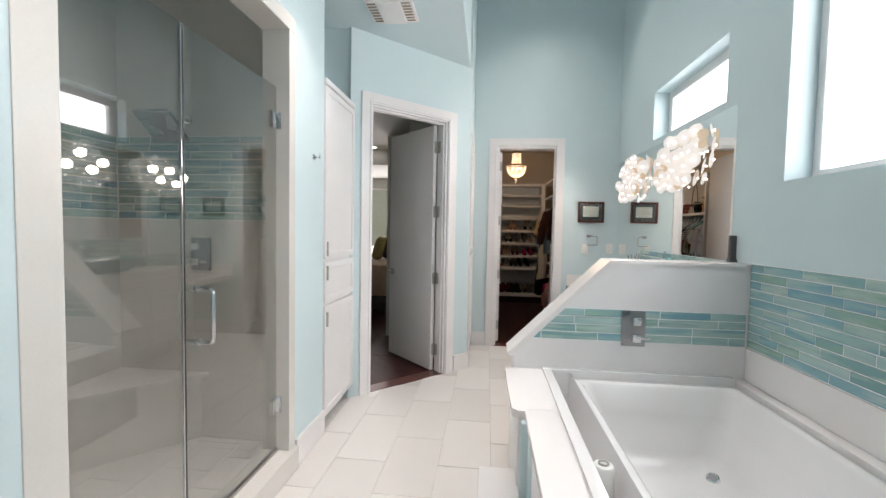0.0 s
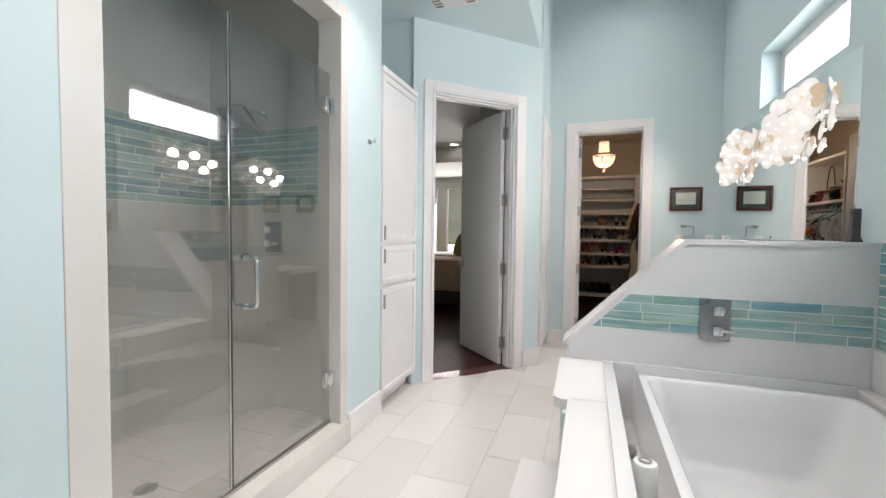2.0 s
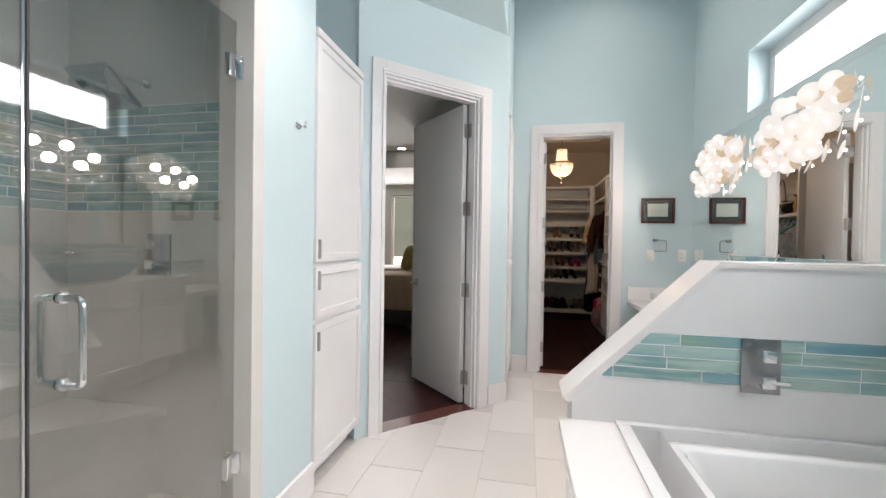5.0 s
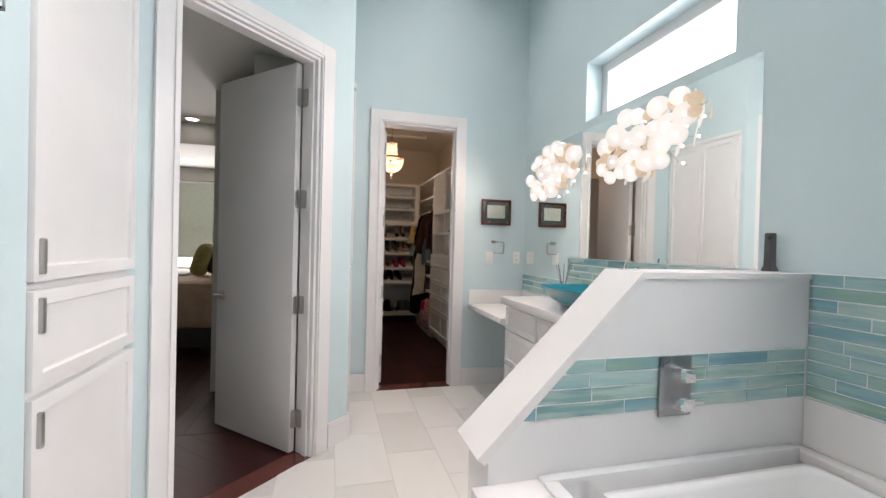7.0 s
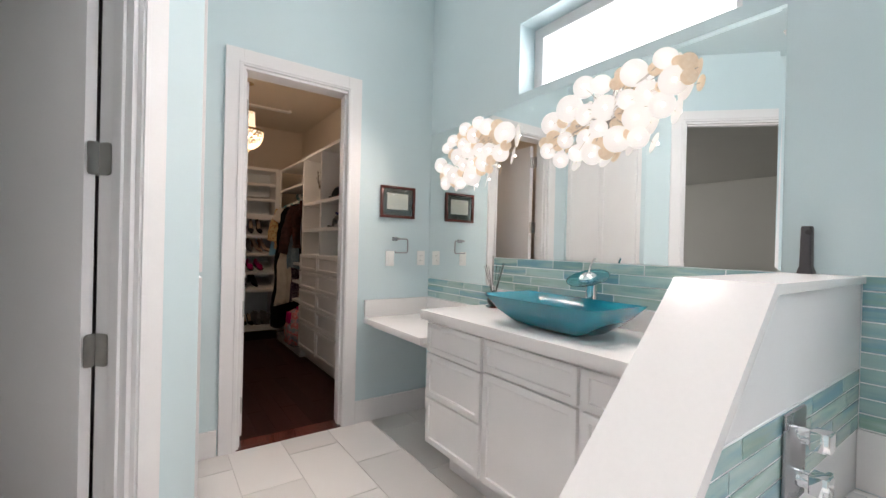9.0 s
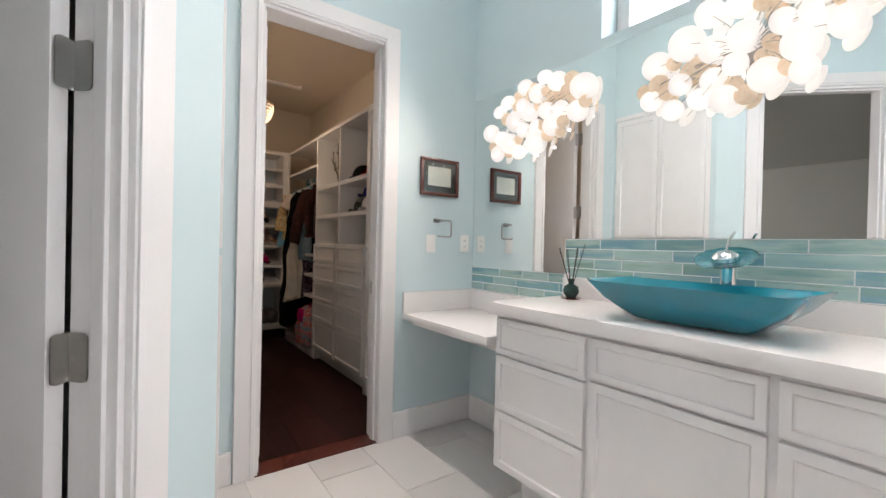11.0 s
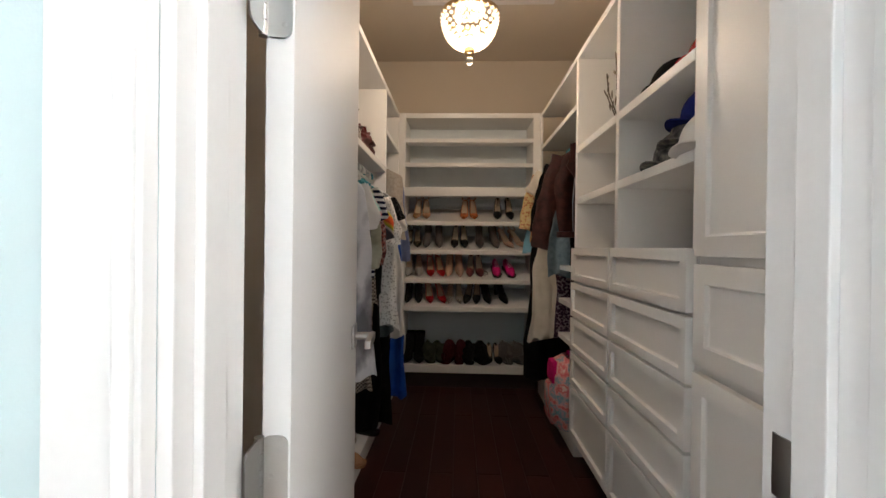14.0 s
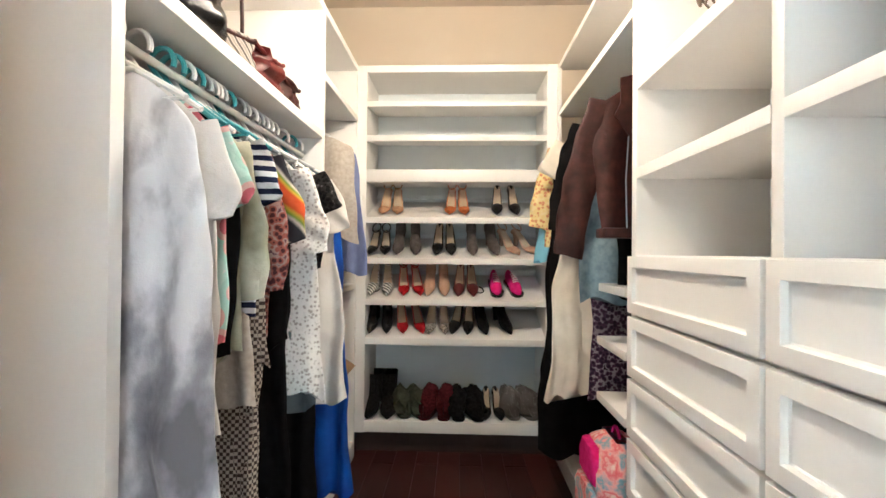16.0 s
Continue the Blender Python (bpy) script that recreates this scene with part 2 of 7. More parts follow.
# bulbless discs: faint emission painted in for light from neighbouring bulbs
capiz_nodes(CAPIZ, 0.14, ((0.84, 0.72, 0.57), (0.92, 0.82, 0.69)))
CAPIZ_LIT = bpy.data.materials.new("capiz_disc_bright_glow")
# discs with a bulb: stronger emission painted in for the bulb's light
capiz_nodes(CAPIZ_LIT, 0.24, ((0.94, 0.92, 0.88), (0.97, 0.96, 0.94)))

# ---- mesh tools ----


def box(bm, x0, x1, y0, y1, z0, z1, bevel=0.0):
    g = bmesh.ops.create_cube(bm, size=1, matrix=Matrix.LocRotScale(((x0 + x1) / 2, (y0 + y1) / 2, (z0 + z1) / 2), None, (abs(x1 - x0), abs(y1 - y0), abs(z1 - z0))))
    if bevel:
        vs = set(g["verts"])
        bmesh.ops.bevel(bm, geom=[e for e in bm.edges if e.verts[0] in vs and e.verts[1] in vs], offset=bevel, segments=2, affect="EDGES", profile=0.6)
    return bm


def boxes(*rows, bevel=0.0):
    bm = bmesh.new()
    for r in rows:
        box(bm, *r, bevel=bevel)
    return bm


def tube(points, radius, segments=10, closed=False, bm=None):
    """A round rod along points; radius may be one number or one per point."""
    bm = bm or bmesh.new()
    pts = [Vector(p) for p in points]
    rings = []
    for k, p in enumerate(pts):
        a = pts[k - 1] if (k or closed) else p
        b = pts[(k + 1) % len(pts)] if (k + 1 < len(pts) or closed) else p
        d = (b - a).normalized()
        u = d.orthogonal().normalized() if k == 0 else (u - d * u.dot(d)).normalized()
        v = d.cross(u)
        r = radius[k] if isinstance(radius, (list, tuple)) else radius
        rings.append([bm.verts.new(p + (u * math.cos(i * math.tau / segments) + v * math.sin(i * math.tau / segments)) * r) for i in range(segments)])
    span = range(len(rings) if closed else len(rings) - 1)
    for k in span:
        a, b = rings[k], rings[(k + 1) % len(rings)]
        for i in range(segments):
            bm.faces.new((a[i], a[(i + 1) % segments], b[(i + 1) % segments], b[i]))
    if not closed:
        bm.faces.new(list(reversed(rings[0])))
        bm.faces.new(rings[-1])
    return bm


def lathe(profile, segments=32, matrix=None, bm=None):
    """Turns rows of (radius, height) about z."""
    bm = bm or bmesh.new()
    matrix = matrix or Matrix()
    rings = [[bm.verts.new(matrix @ Vector((r * math.cos(i * math.tau / segments), r * math.sin(i * math.tau / segments), z))) for i in range(segments)] if r > 1e-5 else [bm.verts.new(matrix @ Vector((0, 0, z)))] for r, z in profile]
    for a, b in zip(rings, rings[1:]):
        for i in range(segments):
            j = (i + 1) % segments
            if len(a) == 1 and len(b) > 1:
                bm.faces.new((a[0], b[i], b[j]))
            elif len(b) == 1 and len(a) > 1:
                bm.faces.new((a[i], a[j], b[0]))
            elif len(a) > 1:
                bm.faces.new((a[i], a[j], b[j], b[i]))
    return bm


def loft(rings, cap_start=True, cap_end=True, bm=None):
    bm = bm or bmesh.new()
    vs = [[bm.verts.new(p) for p in r] for r in rings]
    n = len(vs[0])
    for a, b in zip(vs, vs[1:]):
        for i in range(n):
            bm.faces.new((a[i], a[(i + 1) % n], b[(i + 1) % n], b[i]))
    if cap_start:
        bm.faces.new(list(reversed(vs[0])))
    if cap_end:
        bm.faces.new(vs[-1])
    return bm


def rrect(cx, cy, hx, hy, r, z, k=6):
    pts = []
    for q, (sx, sy) in enumerate(((1, 1), (-1, 1), (-1, -1), (1, -1))):
        for i in range(k + 1):
            a = (q + i / k) * math.pi / 2
            pts.append((cx + sx * (hx - r) + r * math.cos(a), cy + sy * (hy - r) + r * math.sin(a), z))
    return pts


def prism(outline, z0, z1, bm=None):
    return loft([[(x, y, z0) for x, y in outline], [(x, y, z1) for x, y in outline]], bm=bm)


def mesh_object(name, bm, mat, smooth=35):
    me = bpy.data.meshes.new(name)
    bmesh.ops.recalc_face_normals(bm, faces=bm.faces[:])
    bm.to_mesh(me)
    bm.free()
    me.materials.append(mat)
    if smooth:
        me.shade_smooth()
        me.set_sharp_from_angle(angle=radians(smooth))
    return new(name, me)


def thing(name, label, category, place=(0, 0, 0), group="", kind=""):
    ob = new(name)
    ob.empty_display_size = 0.1
    ob.location = place
    return tagged(ob, label, category, group, kind)


def part(name, bm, mat, parent=None, label="", smooth=35):
    """One mesh under a thing or a part, built in the same space as its parent."""
    ob = mesh_object(name, bm, mat, smooth)
    if parent is not None:
        ob.parent = parent
        if parent.type == "EMPTY":
            ob.matrix_parent_inverse = parent.matrix_basis.inverted()
    if label:
        ob["label"] = label
    return ob


def solid(name, bm, mat, label="", category="", kind="", group="", smooth=35):
    return tagged(mesh_object(name, bm, mat, smooth), label, category, group, kind)


def structure(name, bm, mat, label="", category="", smooth=0):
    return solid(name, bm, mat, label, category, "structure", smooth=smooth)


def panel_front(parent, name, plane, a0, a1, z0, z1, mat, axis="x", side=-1, rail=0.06, deep=0.02, inset=0.008, label=""):
    """A framed door or drawer front in one piece: a slab whose face is sunk inside its rails, on the plane x = plane, facing side."""
    bm = bmesh.new()
    f, b = plane, plane - side * deep
    box(bm, min(f, b), max(f, b), a0, a1, z0, z1)
    face = [q for q in bm.faces if q.normal.x * side > 0.5]
    bmesh.ops.bevel(bm, geom=list(face[0].edges), offset=0.0025, segments=2, affect="EDGES", profile=0.6)
    face = [max((q for q in bm.faces if q.normal.x * side > 0.9), key=lambda q: q.calc_area())]
    bmesh.ops.inset_region(bm, faces=face, thickness=rail, depth=0)
    bmesh.ops.inset_region(bm, faces=face, thickness=0.004, depth=-inset)
    bmesh.ops.inset_region(bm, faces=face, thickness=0.006, depth=-0.002)
    return part(name, bm, mat, parent, label, 25)

# ---- large structure ----
RX, CY, LX = 2.14, 6.22, -0.46          # mirror wall, closet wall, shower wall
HIGH, LOW = 4.6, 3.0

# right wall with its two windows
structure("wall_east", boxes(
    (RX, 2.34, -1.2, 1.65, 0, HIGH), (RX, 2.34, 1.65, 3.47, 0, 1.69), (RX, 2.34, 1.65, 3.47, 2.92, HIGH),
    (RX, 2.34, 3.47, 4.04, 0, HIGH), (RX, 2.34, 4.04, 5.237, 0, 2.263), (RX, 2.34, 4.04, 5.237, 2.70, HIGH),
    (RX, 2.34, 5.237, CY + 0.12, 0, HIGH)), AQUA, "aqua painted wall above the tub and vanity", "wall")
# closet wall with its doorway
structure("wall_north", boxes(
    (0.45, 0.735, CY, CY + 0.12, 0, HIGH), (1.44, RX, CY, CY + 0.12, 0, HIGH), (0.735, 1.44, CY, CY + 0.12, 2.40, HIGH)),
    AQUA, "aqua painted wall round the closet doorway", "wall")
# wall that holds the linen cabinet
structure("wall_linen", boxes((0.30, 0.45, 5.355, 5.395, 0, HIGH), (-0.15, 0.30, 5.6, 6.34, 0, LOW), (0.30, 0.45, 5.395, 6.20, 2.40, HIGH), (0.30, 0.45, 6.20, 6.34, 0, HIGH)),
          AQUA, "aqua painted wall round the linen cabinet", "wall")
# soffit face between the low and the high ceiling
structure("wall_soffit", boxes((0.30, 0.43, -1.2, 5.355, LOW + 0.12, HIGH)), AQUA, "aqua soffit face below the high ceiling", "wall")


def angled(bm, s0, s1, d0, d1, z0, z1, bevel=0.0):
    """A box in the angled wall: s along it, d behind its bathroom face."""
    b2 = bmesh.new()
    box(b2, s0, s1, d0, d1, z0, z1, bevel)
    b2.transform(Matrix.Translation((-0.46, 4.445, 0)) @ Matrix.Rotation(radians(45), 4, "Z"))
    me = bpy.data.meshes.new("scratch")
    b2.to_mesh(me)
    b2.free()
    bm.from_mesh(me)
    bpy.data.meshes.remove(me)
    return bm


def angled_boxes(*rows, bevel=0.0):
    bm = bmesh.new()
    for r in rows:
        angled(bm, *r, bevel=bevel)
    return bm


structure("wall_angled", angled_boxes((-0.02, 0.165, 0, 0.12, 0, LOW), (0.985, 1.287, 0, 0.12, 0, LOW), (0.165, 0.985, 0, 0.12, 2.432, LOW)),
          AQUA, "aqua angled wall round the bedroom doorway", "wall")
# shower wall with its wide opening, and the recess of the tall cabinet
structure("wall_west", boxes(
    (LX - 0.15, LX, -1.2, 2.01, 0, LOW), (LX - 0.15, LX, 3.43, 3.85, 0, LOW), (LX - 0.15, LX, 2.01, 3.43, 2.56, LOW)),
    AQUA, "aqua painted wall round the shower opening", "wall")
structure("wall_recess", boxes((-1.09, -0.97, 3.83, 4.46, 0, LOW), (-0.97, -0.46, 4.465, 4.56, 0, LOW)), AQUA, "aqua recess above the tall cabinet", "wall")
structure("wall_south", boxes((LX - 0.15, 2.34, -1.35, -1.2, 0, HIGH)), AQUA, "aqua painted end wall", "wall")
structure("shower_frame", boxes(
    (LX - 0.155, LX + 0.004, 2.01, 2.12, 0.13, 2.48), (LX - 0.155, LX + 0.004, 3.36, 3.43, 0.13, 2.48), (LX - 0.155, LX + 0.004, 2.01, 3.43, 2.48, 2.56),
    (LX - 0.155, LX + 0.03, 2.01, 3.43, 0, 0.13), bevel=0.004), SHOWERWALL, "white tiled frame and curb of the shower", "trim")

structure("ceiling_low", boxes((-1.1, 0.43, -1.2, 5.9, LOW, LOW + 0.12)), CEILING, "low aqua ceiling", "ceiling")
structure("ceiling_high", boxes((0.30, 2.34, -1.35, 6.34, HIGH, HIGH + 0.12)), CEILING, "high aqua ceiling", "ceiling")

# shower room
structure("wall_shower_end", boxes((-1.9, LX - 0.155, 3.655, 3.81, 0, 2.95)), SHOWERWALL, "pale porcelain shower end wall", "wall")
structure("wall_shower_back", boxes((-1.92, -1.775, 1.3, 3.655, 0, 2.95)), SHOWERWALL, "pale porcelain shower back wall", "wall")
structure("wall_shower_near", boxes((-1.775, LX - 0.15, 1.15, 1.3, 0, 2.95)), SHOWERWALL, "pale porcelain shower near wall", "wall")
structure("ceiling_shower", boxes((-1.92, LX - 0.15, 1.15, 3.81, 2.95, 3.05)), CEILING, "shower ceiling", "ceiling")
structure("floor_shower", boxes((-1.775, LX - 0.155, 1.3, 3.655, -0.08, 0.006)), GROUT, "shower floor bed", "floor")

# floors
structure("floor", boxes((LX - 0.15, 2.34, -1.2, 6.225, -0.12, -0.004), (-1.0, LX - 0.15, 3.81, 4.6, -0.12, -0.004)), GROUT, "grey grout bed under white floor tiles", "floor")
structure("floor_closet", boxes((-0.15, 2.34, 6.228, 9.95, -0.12, -0.012)), BLACKWOOD, "dark subfloor under cherry planks", "floor")
structure("floor_bedroom", boxes((-6.0, -0.16, 5.3, 11.0, -0.12, -0.012), (-6.0, -1.1, 3.815, 5.3, -0.12, -0.012)), BLACKWOOD, "dark bedroom subfloor", "floor")
structure("threshold_bedroom", angled_boxes((0.165, 0.985, 0.0, 0.14, -0.1, 0.002)), FRAMEWOOD, "dark wooden door threshold", "trim")
structure("floor_bedroom_near", prism([(-1.09, 4.56), (-0.47, 4.56), (0.4, 5.43), (0.4, 5.595), (-0.16, 5.595), (-0.16, 5.3), (-1.09, 5.3)], -0.12, -0.012), BLACKWOOD, "dark bedroom subfloor", "floor")
structure("threshold_closet", boxes((0.735, 1.44, CY - 0.005, CY + 0.125, -0.1, 0.003)), FRAMEWOOD, "dark wooden closet threshold", "trim")

# closet shell
structure("wall_closet_west", boxes((-0.2, -0.05, 6.34, 9.85, 0, 2.98)), CREAM, "cream closet wall", "wall")
structure("wall_closet_east", boxes((RX, 2.34, 6.34, 9.85, 0, 2.98)), CREAM, "cream closet wall", "wall")
structure("wall_closet_back", boxes((-0.2, 2.34, 9.85, 9.97, 0, 2.98)), CREAM, "cream closet back wall", "wall")
structure("wall_closet_front", boxes((-0.05, 0.735, CY + 0.1205, CY + 0.13, 0, 2.98), (1.44, RX, CY + 0.1205, CY + 0.13, 0, 2.98), (0.735, 1.44, CY + 0.1205, CY + 0.13, 2.40, 2.98)), CREAM, "cream closet front wall", "wall")
structure("ceiling_closet", boxes((-0.2, 2.34, CY + 0.12, 9.97, 2.98, 3.1)), CREAM, "cream closet ceiling", "ceiling")

# bedroom shell
structure("wall_bedroom_east", boxes((-0.21, -0.2, 5.75, 11.0, 0, 3.3)), BEDWALL, "pale bedroom wall", "wall")
structure("wall_bedroom_north", boxes((-6.0, -4.2, 10.8, 11.0, 0, 3.3), (-4.2, -0.9, 10.8, 11.0, 0, 0.75), (-4.2, -0.9, 10.8, 11.0, 2.34, 3.3), (-2.58, -2.38, 10.8, 11.0, 0.75, 2.34), (-0.9, -0.2, 10.8, 11.0, 0, 3.3)), BEDWALL, "pale bedroom window wall", "wall")
structure("wall_bedroom_west", boxes((-6.1, -6.0, 3.7, 11.0, 0, 3.3)), BEDWALL, "pale bedroom wall", "wall")
structure("wall_bedroom_south", boxes((-6.0, -1.1, 3.70, 3.815, 0, 3.3)), BEDWALL, "pale bedroom wall", "wall")
structure("ceiling_bedroom", boxes((-6.1, -1.1, 3.7, 4.58, 2.85, 2.97), (-6.1, -0.56, 4.58, 8.7, 2.85, 2.97), (-6.1, -0.21, 8.7, 10.8, 2.565, 2.97)), BEDWALL, "pale bedroom ceiling that steps down by the windows", "ceiling")
structure("ceiling_bedroom_door", prism([(-0.66, 4.575), (-0.52, 4.575), (0.29, 5.385), (0.29, 5.59), (-0.21, 5.59), (-0.21, 6.45), (-0.66, 6.45)], 2.59, 2.84), BEDWALL, "low bedroom soffit by the door", "ceiling")
structure("wall_bedroom_corner", boxes((-0.66, -0.212, 6.45, 8.69, 0, 2.849), (-0.21, 0.29, 5.585, 5.599, 0, 2.589)), BEDWALL, "pale bedroom wall beside the door", "wall")
structure("backdrop", boxes((3.0, 3.01, -0.2, 8.0, 1.2, 4.8)), glow("bright_sky", (1.0, 1.0, 1.0), 3.2), "bright overcast sky outside the windows", "backdrop")
structure("backdrop_bedroom", boxes((-5.2, -0.2, 11.3, 11.31, 0.2, 3.0)), glow("bright_bedroom_sky", (1.0, 1.0, 0.97), 2.2), "bright sky outside the bedroom windows", "backdrop")

# ---- trim ----


def casing_y(name, x0, x1, top, y, side, width=0.11, depth=0.022):
    """Door casing on a wall of constant y: two legs and a head, each with a raised inner bead."""
    a, b = (y - depth, y - 0.001) if side < 0 else (y + 0.001, y + depth)
    c, d = (y - depth - 0.007, a) if side < 0 else (b, y + depth + 0.007)
    structure(name, boxes((x0 - width, x0, a, b, 0, top + width), (x1, x1 + width, a, b, 0, top + width), (x0, x1, a, b, top, top + width),
                          (x0 - 0.025, x0 - 0.006, c, d, 0, top + 0.012), (x1 + 0.006, x1 + 0.025, c, d, 0, top + 0.012), (x0 - 0.025, x1 + 0.025, c, d, top + 0.012, top + 0.025), bevel=0.002), WHITE, "white moulded door casing", "trim")


casing_y("trim_closet_casing", 0.735, 1.418, 2.40, CY, -1, 0.1)
structure("trim_closet_jamb", boxes((0.735, 0.752, CY - 0.002, CY + 0.135, 0.003, 2.40), (1.42, 1.441, CY - 0.002, CY + 0.135, 0.003, 2.40), (0.752, 1.42, CY - 0.002, CY + 0.135, 2.384, 2.402),
                                    (0.752, 0.764, CY + 0.03, CY + 0.075, 0.003, 2.384), (1.408, 1.42, CY + 0.03, CY + 0.075, 0.003, 2.384), bevel=0.002), WHITE, "white closet door jamb", "trim")
structure("trim_bedroom_casing", angled_boxes(
    (0.072, 0.165, -0.022, -0.001, 0, 2.52), (0.985, 1.09, -0.022, -0.001, 0, 2.52), (0.165, 0.985, -0.022, -0.001, 2.43, 2.52),
    (0.145, 0.158, -0.03, -0.022, 0, 2.445), (0.992, 1.01, -0.03, -0.022, 0, 2.445), (0.145, 1.01, -0.03, -0.022, 2.445, 2.458), bevel=0.002), WHITE, "white moulded door casing", "trim")
structure("trim_bedroom_jamb", angled_boxes(
    (0.165, 0.183, -0.003, 0.125, 0.003, 2.431), (0.967, 0.985, -0.003, 0.125, 0.003, 2.431), (0.183, 0.967, -0.003, 0.125, 2.414, 2.431),
    (0.183, 0.195, 0.025, 0.06, 0.003, 2.414), (0.955, 0.967, 0.025, 0.06, 0.003, 2.414), (0.195, 0.955, 0.025, 0.06, 2.402, 2.414), bevel=0.002), WHITE, "white bedroom door jamb", "trim")


def base_profile(rows, name, label="tall white baseboard"):
    structure(name, boxes(*rows, bevel=0.004), WHITE, label, "baseboard")


BH = 0.16
base_profile([(LX + 0.001, LX + 0.02, 3.432, 3.848, 0, BH)], "baseboard_shower")
base_profile([(LX + 0.001, LX + 0.02, -1.18, 2.005, 0, BH)], "baseboard_west")
base_profile([(1.52, RX - 0.001, CY - 0.02, CY - 0.001, 0, BH)], "baseboard_north")
base_profile([(0.47, 0.628, CY - 0.02, CY - 0.001, 0, BH)], "baseboard_corner")
base_profile([(RX - 0.02, RX - 0.001, 5.42, CY - 0.021, 0, BH)], "baseboard_vanity")
structure("baseboard_post", angled_boxes((1.101, 1.30, -0.02, -0.001, 0, BH), bevel=0.004), WHITE, "tall white baseboard", "baseboard")
base_profile([(0.451, 0.47, 5.36, 5.394, 0, BH)], "baseboard_linen")

# ---- windows ----


def window_x(name, y0, y1, z0, z1, label, t):
    w = thing(name, label, "window", (RX + 0.13, (y0 + y1) / 2, z0), kind="structure")
    part("window_frame", boxes((RX + 0.13, RX + 0.175, y0, y1, z0, z0 + t), (RX + 0.13, RX + 0.175, y0, y1, z1 - t, z1), (RX + 0.13, RX + 0.175, y0, y0 + t, z0 + t, z1 - t),
                               (RX + 0.13, RX + 0.175, y1 - t, y1, z0 + t, z1 - t), bevel=0.003), WHITE, w)
    p = part("pane", boxes((RX + 0.153, RX + 0.157, y0 + t, y1 - t, z0 + t, z1 - t)), PANE, w, smooth=0)
    p.visible_shadow = False


window_x("window_1", 4.042, 5.235, 2.265, 2.698, "wide high clerestory window above the mirror", 0.07)
window_x("window_2", 1.652, 3.468, 1.692, 2.918, "large bright window above the bathtub", 0.048)

LINEN = bpy.data.materials.new("thin_linen_blind")
capiz_nodes(LINEN, 0.0, ((0.46, 0.49, 0.44), (0.54, 0.57, 0.52)))


def blind_window(name, x0, x1, drop):
    w = thing(name, "tall bedroom window with a linen roller blind", "window", ((x0 + x1) / 2, 10.8, 0.75), kind="structure")
    part("window_frame", boxes((x0, x1, 10.84, 10.9, 0.75, 0.80), (x0, x1, 10.84, 10.9, 2.29, 2.34), (x0, x0 + 0.05, 10.84, 10.9, 0.80, 2.29), (x1 - 0.05, x1, 10.84, 10.9, 0.80, 2.29), (x0 + 0.05, x1 - 0.05, 10.85, 10.89, 1.46, 1.50), bevel=0.004), WHITE, w)
    part("blind", boxes((x0 + 0.07, x1 - 0.04, 10.805, 10.811, drop, 2.30)), LINEN, w, "pale linen roller blind")
    part("bottom_rail", boxes((x0 + 0.07, x1 - 0.04, 10.801, 10.815, drop - 0.02, drop), bevel=0.003), WHITE, w)
    part("roller", tube([(x0 + 0.06, 10.815, 2.31), (x1 - 0.03, 10.815, 2.31)], 0.022, 12), WHITE, w)


blind_window("window_3", -4.2, -2.58, 1.95)
blind_window("window_4", -2.38, -0.9, 0.99)

# ---- doors ----


def hinge(parent, m, sy=1, mat=NICKEL):
    """A butt hinge: its pin is the local z axis, one leaf lies on the door edge along sy * y, the other on the jamb along -x."""
    bm = bmesh.new()
    leaf_x = loft([rrect(-0.028, 0, 0.026, 0.056, 0.014, 0.0, 4), rrect(-0.028, 0, 0.026, 0.056, 0.014, 0.0025, 4)])
    leaf_x.transform(Matrix.Rotation(radians(90), 4, "X"))
    leaf_y = loft([rrect(0.0205, 0, 0.0185, 0.056, 0.012, -0.003, 4), rrect(0.0205, 0, 0.0185, 0.056, 0.012, -0.0005, 4)])
    leaf_y.transform(Matrix.Rotation(radians(90) * sy, 4, "Z") @ Matrix.Rotation(radians(90), 4, "X"))
    if sy > 0:
        leaf_y.transform(Matrix.Translation((-0.0035, 0, 0)))
    for leaf_bm in (leaf_x, leaf_y):
        me = bpy.data.meshes.new("scratch")
        leaf_bm.to_mesh(me)
        leaf_bm.free()
        bm.from_mesh(me)
        bpy.data.meshes.remove(me)
    for k in range(5):
        lathe([(0, -0.056 + k * 0.0225), (0.0065, -0.0555 + k * 0.0225), (0.0065, -0.0345 + k * 0.0225), (0, -0.034 + k * 0.0225)], 12, bm=bm)
    for z in (-0.038, 0.0, 0.038):
        lathe([(0.0, 0.0), (0.004, 0.0), (0.0, 0.0015)], 8, Matrix.Translation((-0.04 if z else -0.02, 0.0, z)) @ Matrix.Rotation(radians(-90), 4, "X"), bm=bm)
        lathe([(0.0, 0.0), (0.004, 0.0), (0.0, 0.0015)], 8, Matrix.Translation((-0.0005, (0.029 if z else 0.016) * sy, z)) @ Matrix.Rotation(radians(-90), 4, "Y"), bm=bm)
    bm.transform(m)
    return part("hinge", bm, mat, parent, "brushed nickel hinge")


def lever(parent, m):
    bm = boxes((-0.032, 0.032, -0.008, 0, -0.032, 0.032), bevel=0.003)
    tube([(0, -0.006, 0), (0, -0.05, 0)], 0.011, 14, bm=bm)
    box(bm, -0.012, 0.115, -0.062, -0.046, -0.011, 0.011, 0.004)
    bm.transform(m)
    return part("door_handle", bm, NICKEL, parent, "brushed nickel lever handle")


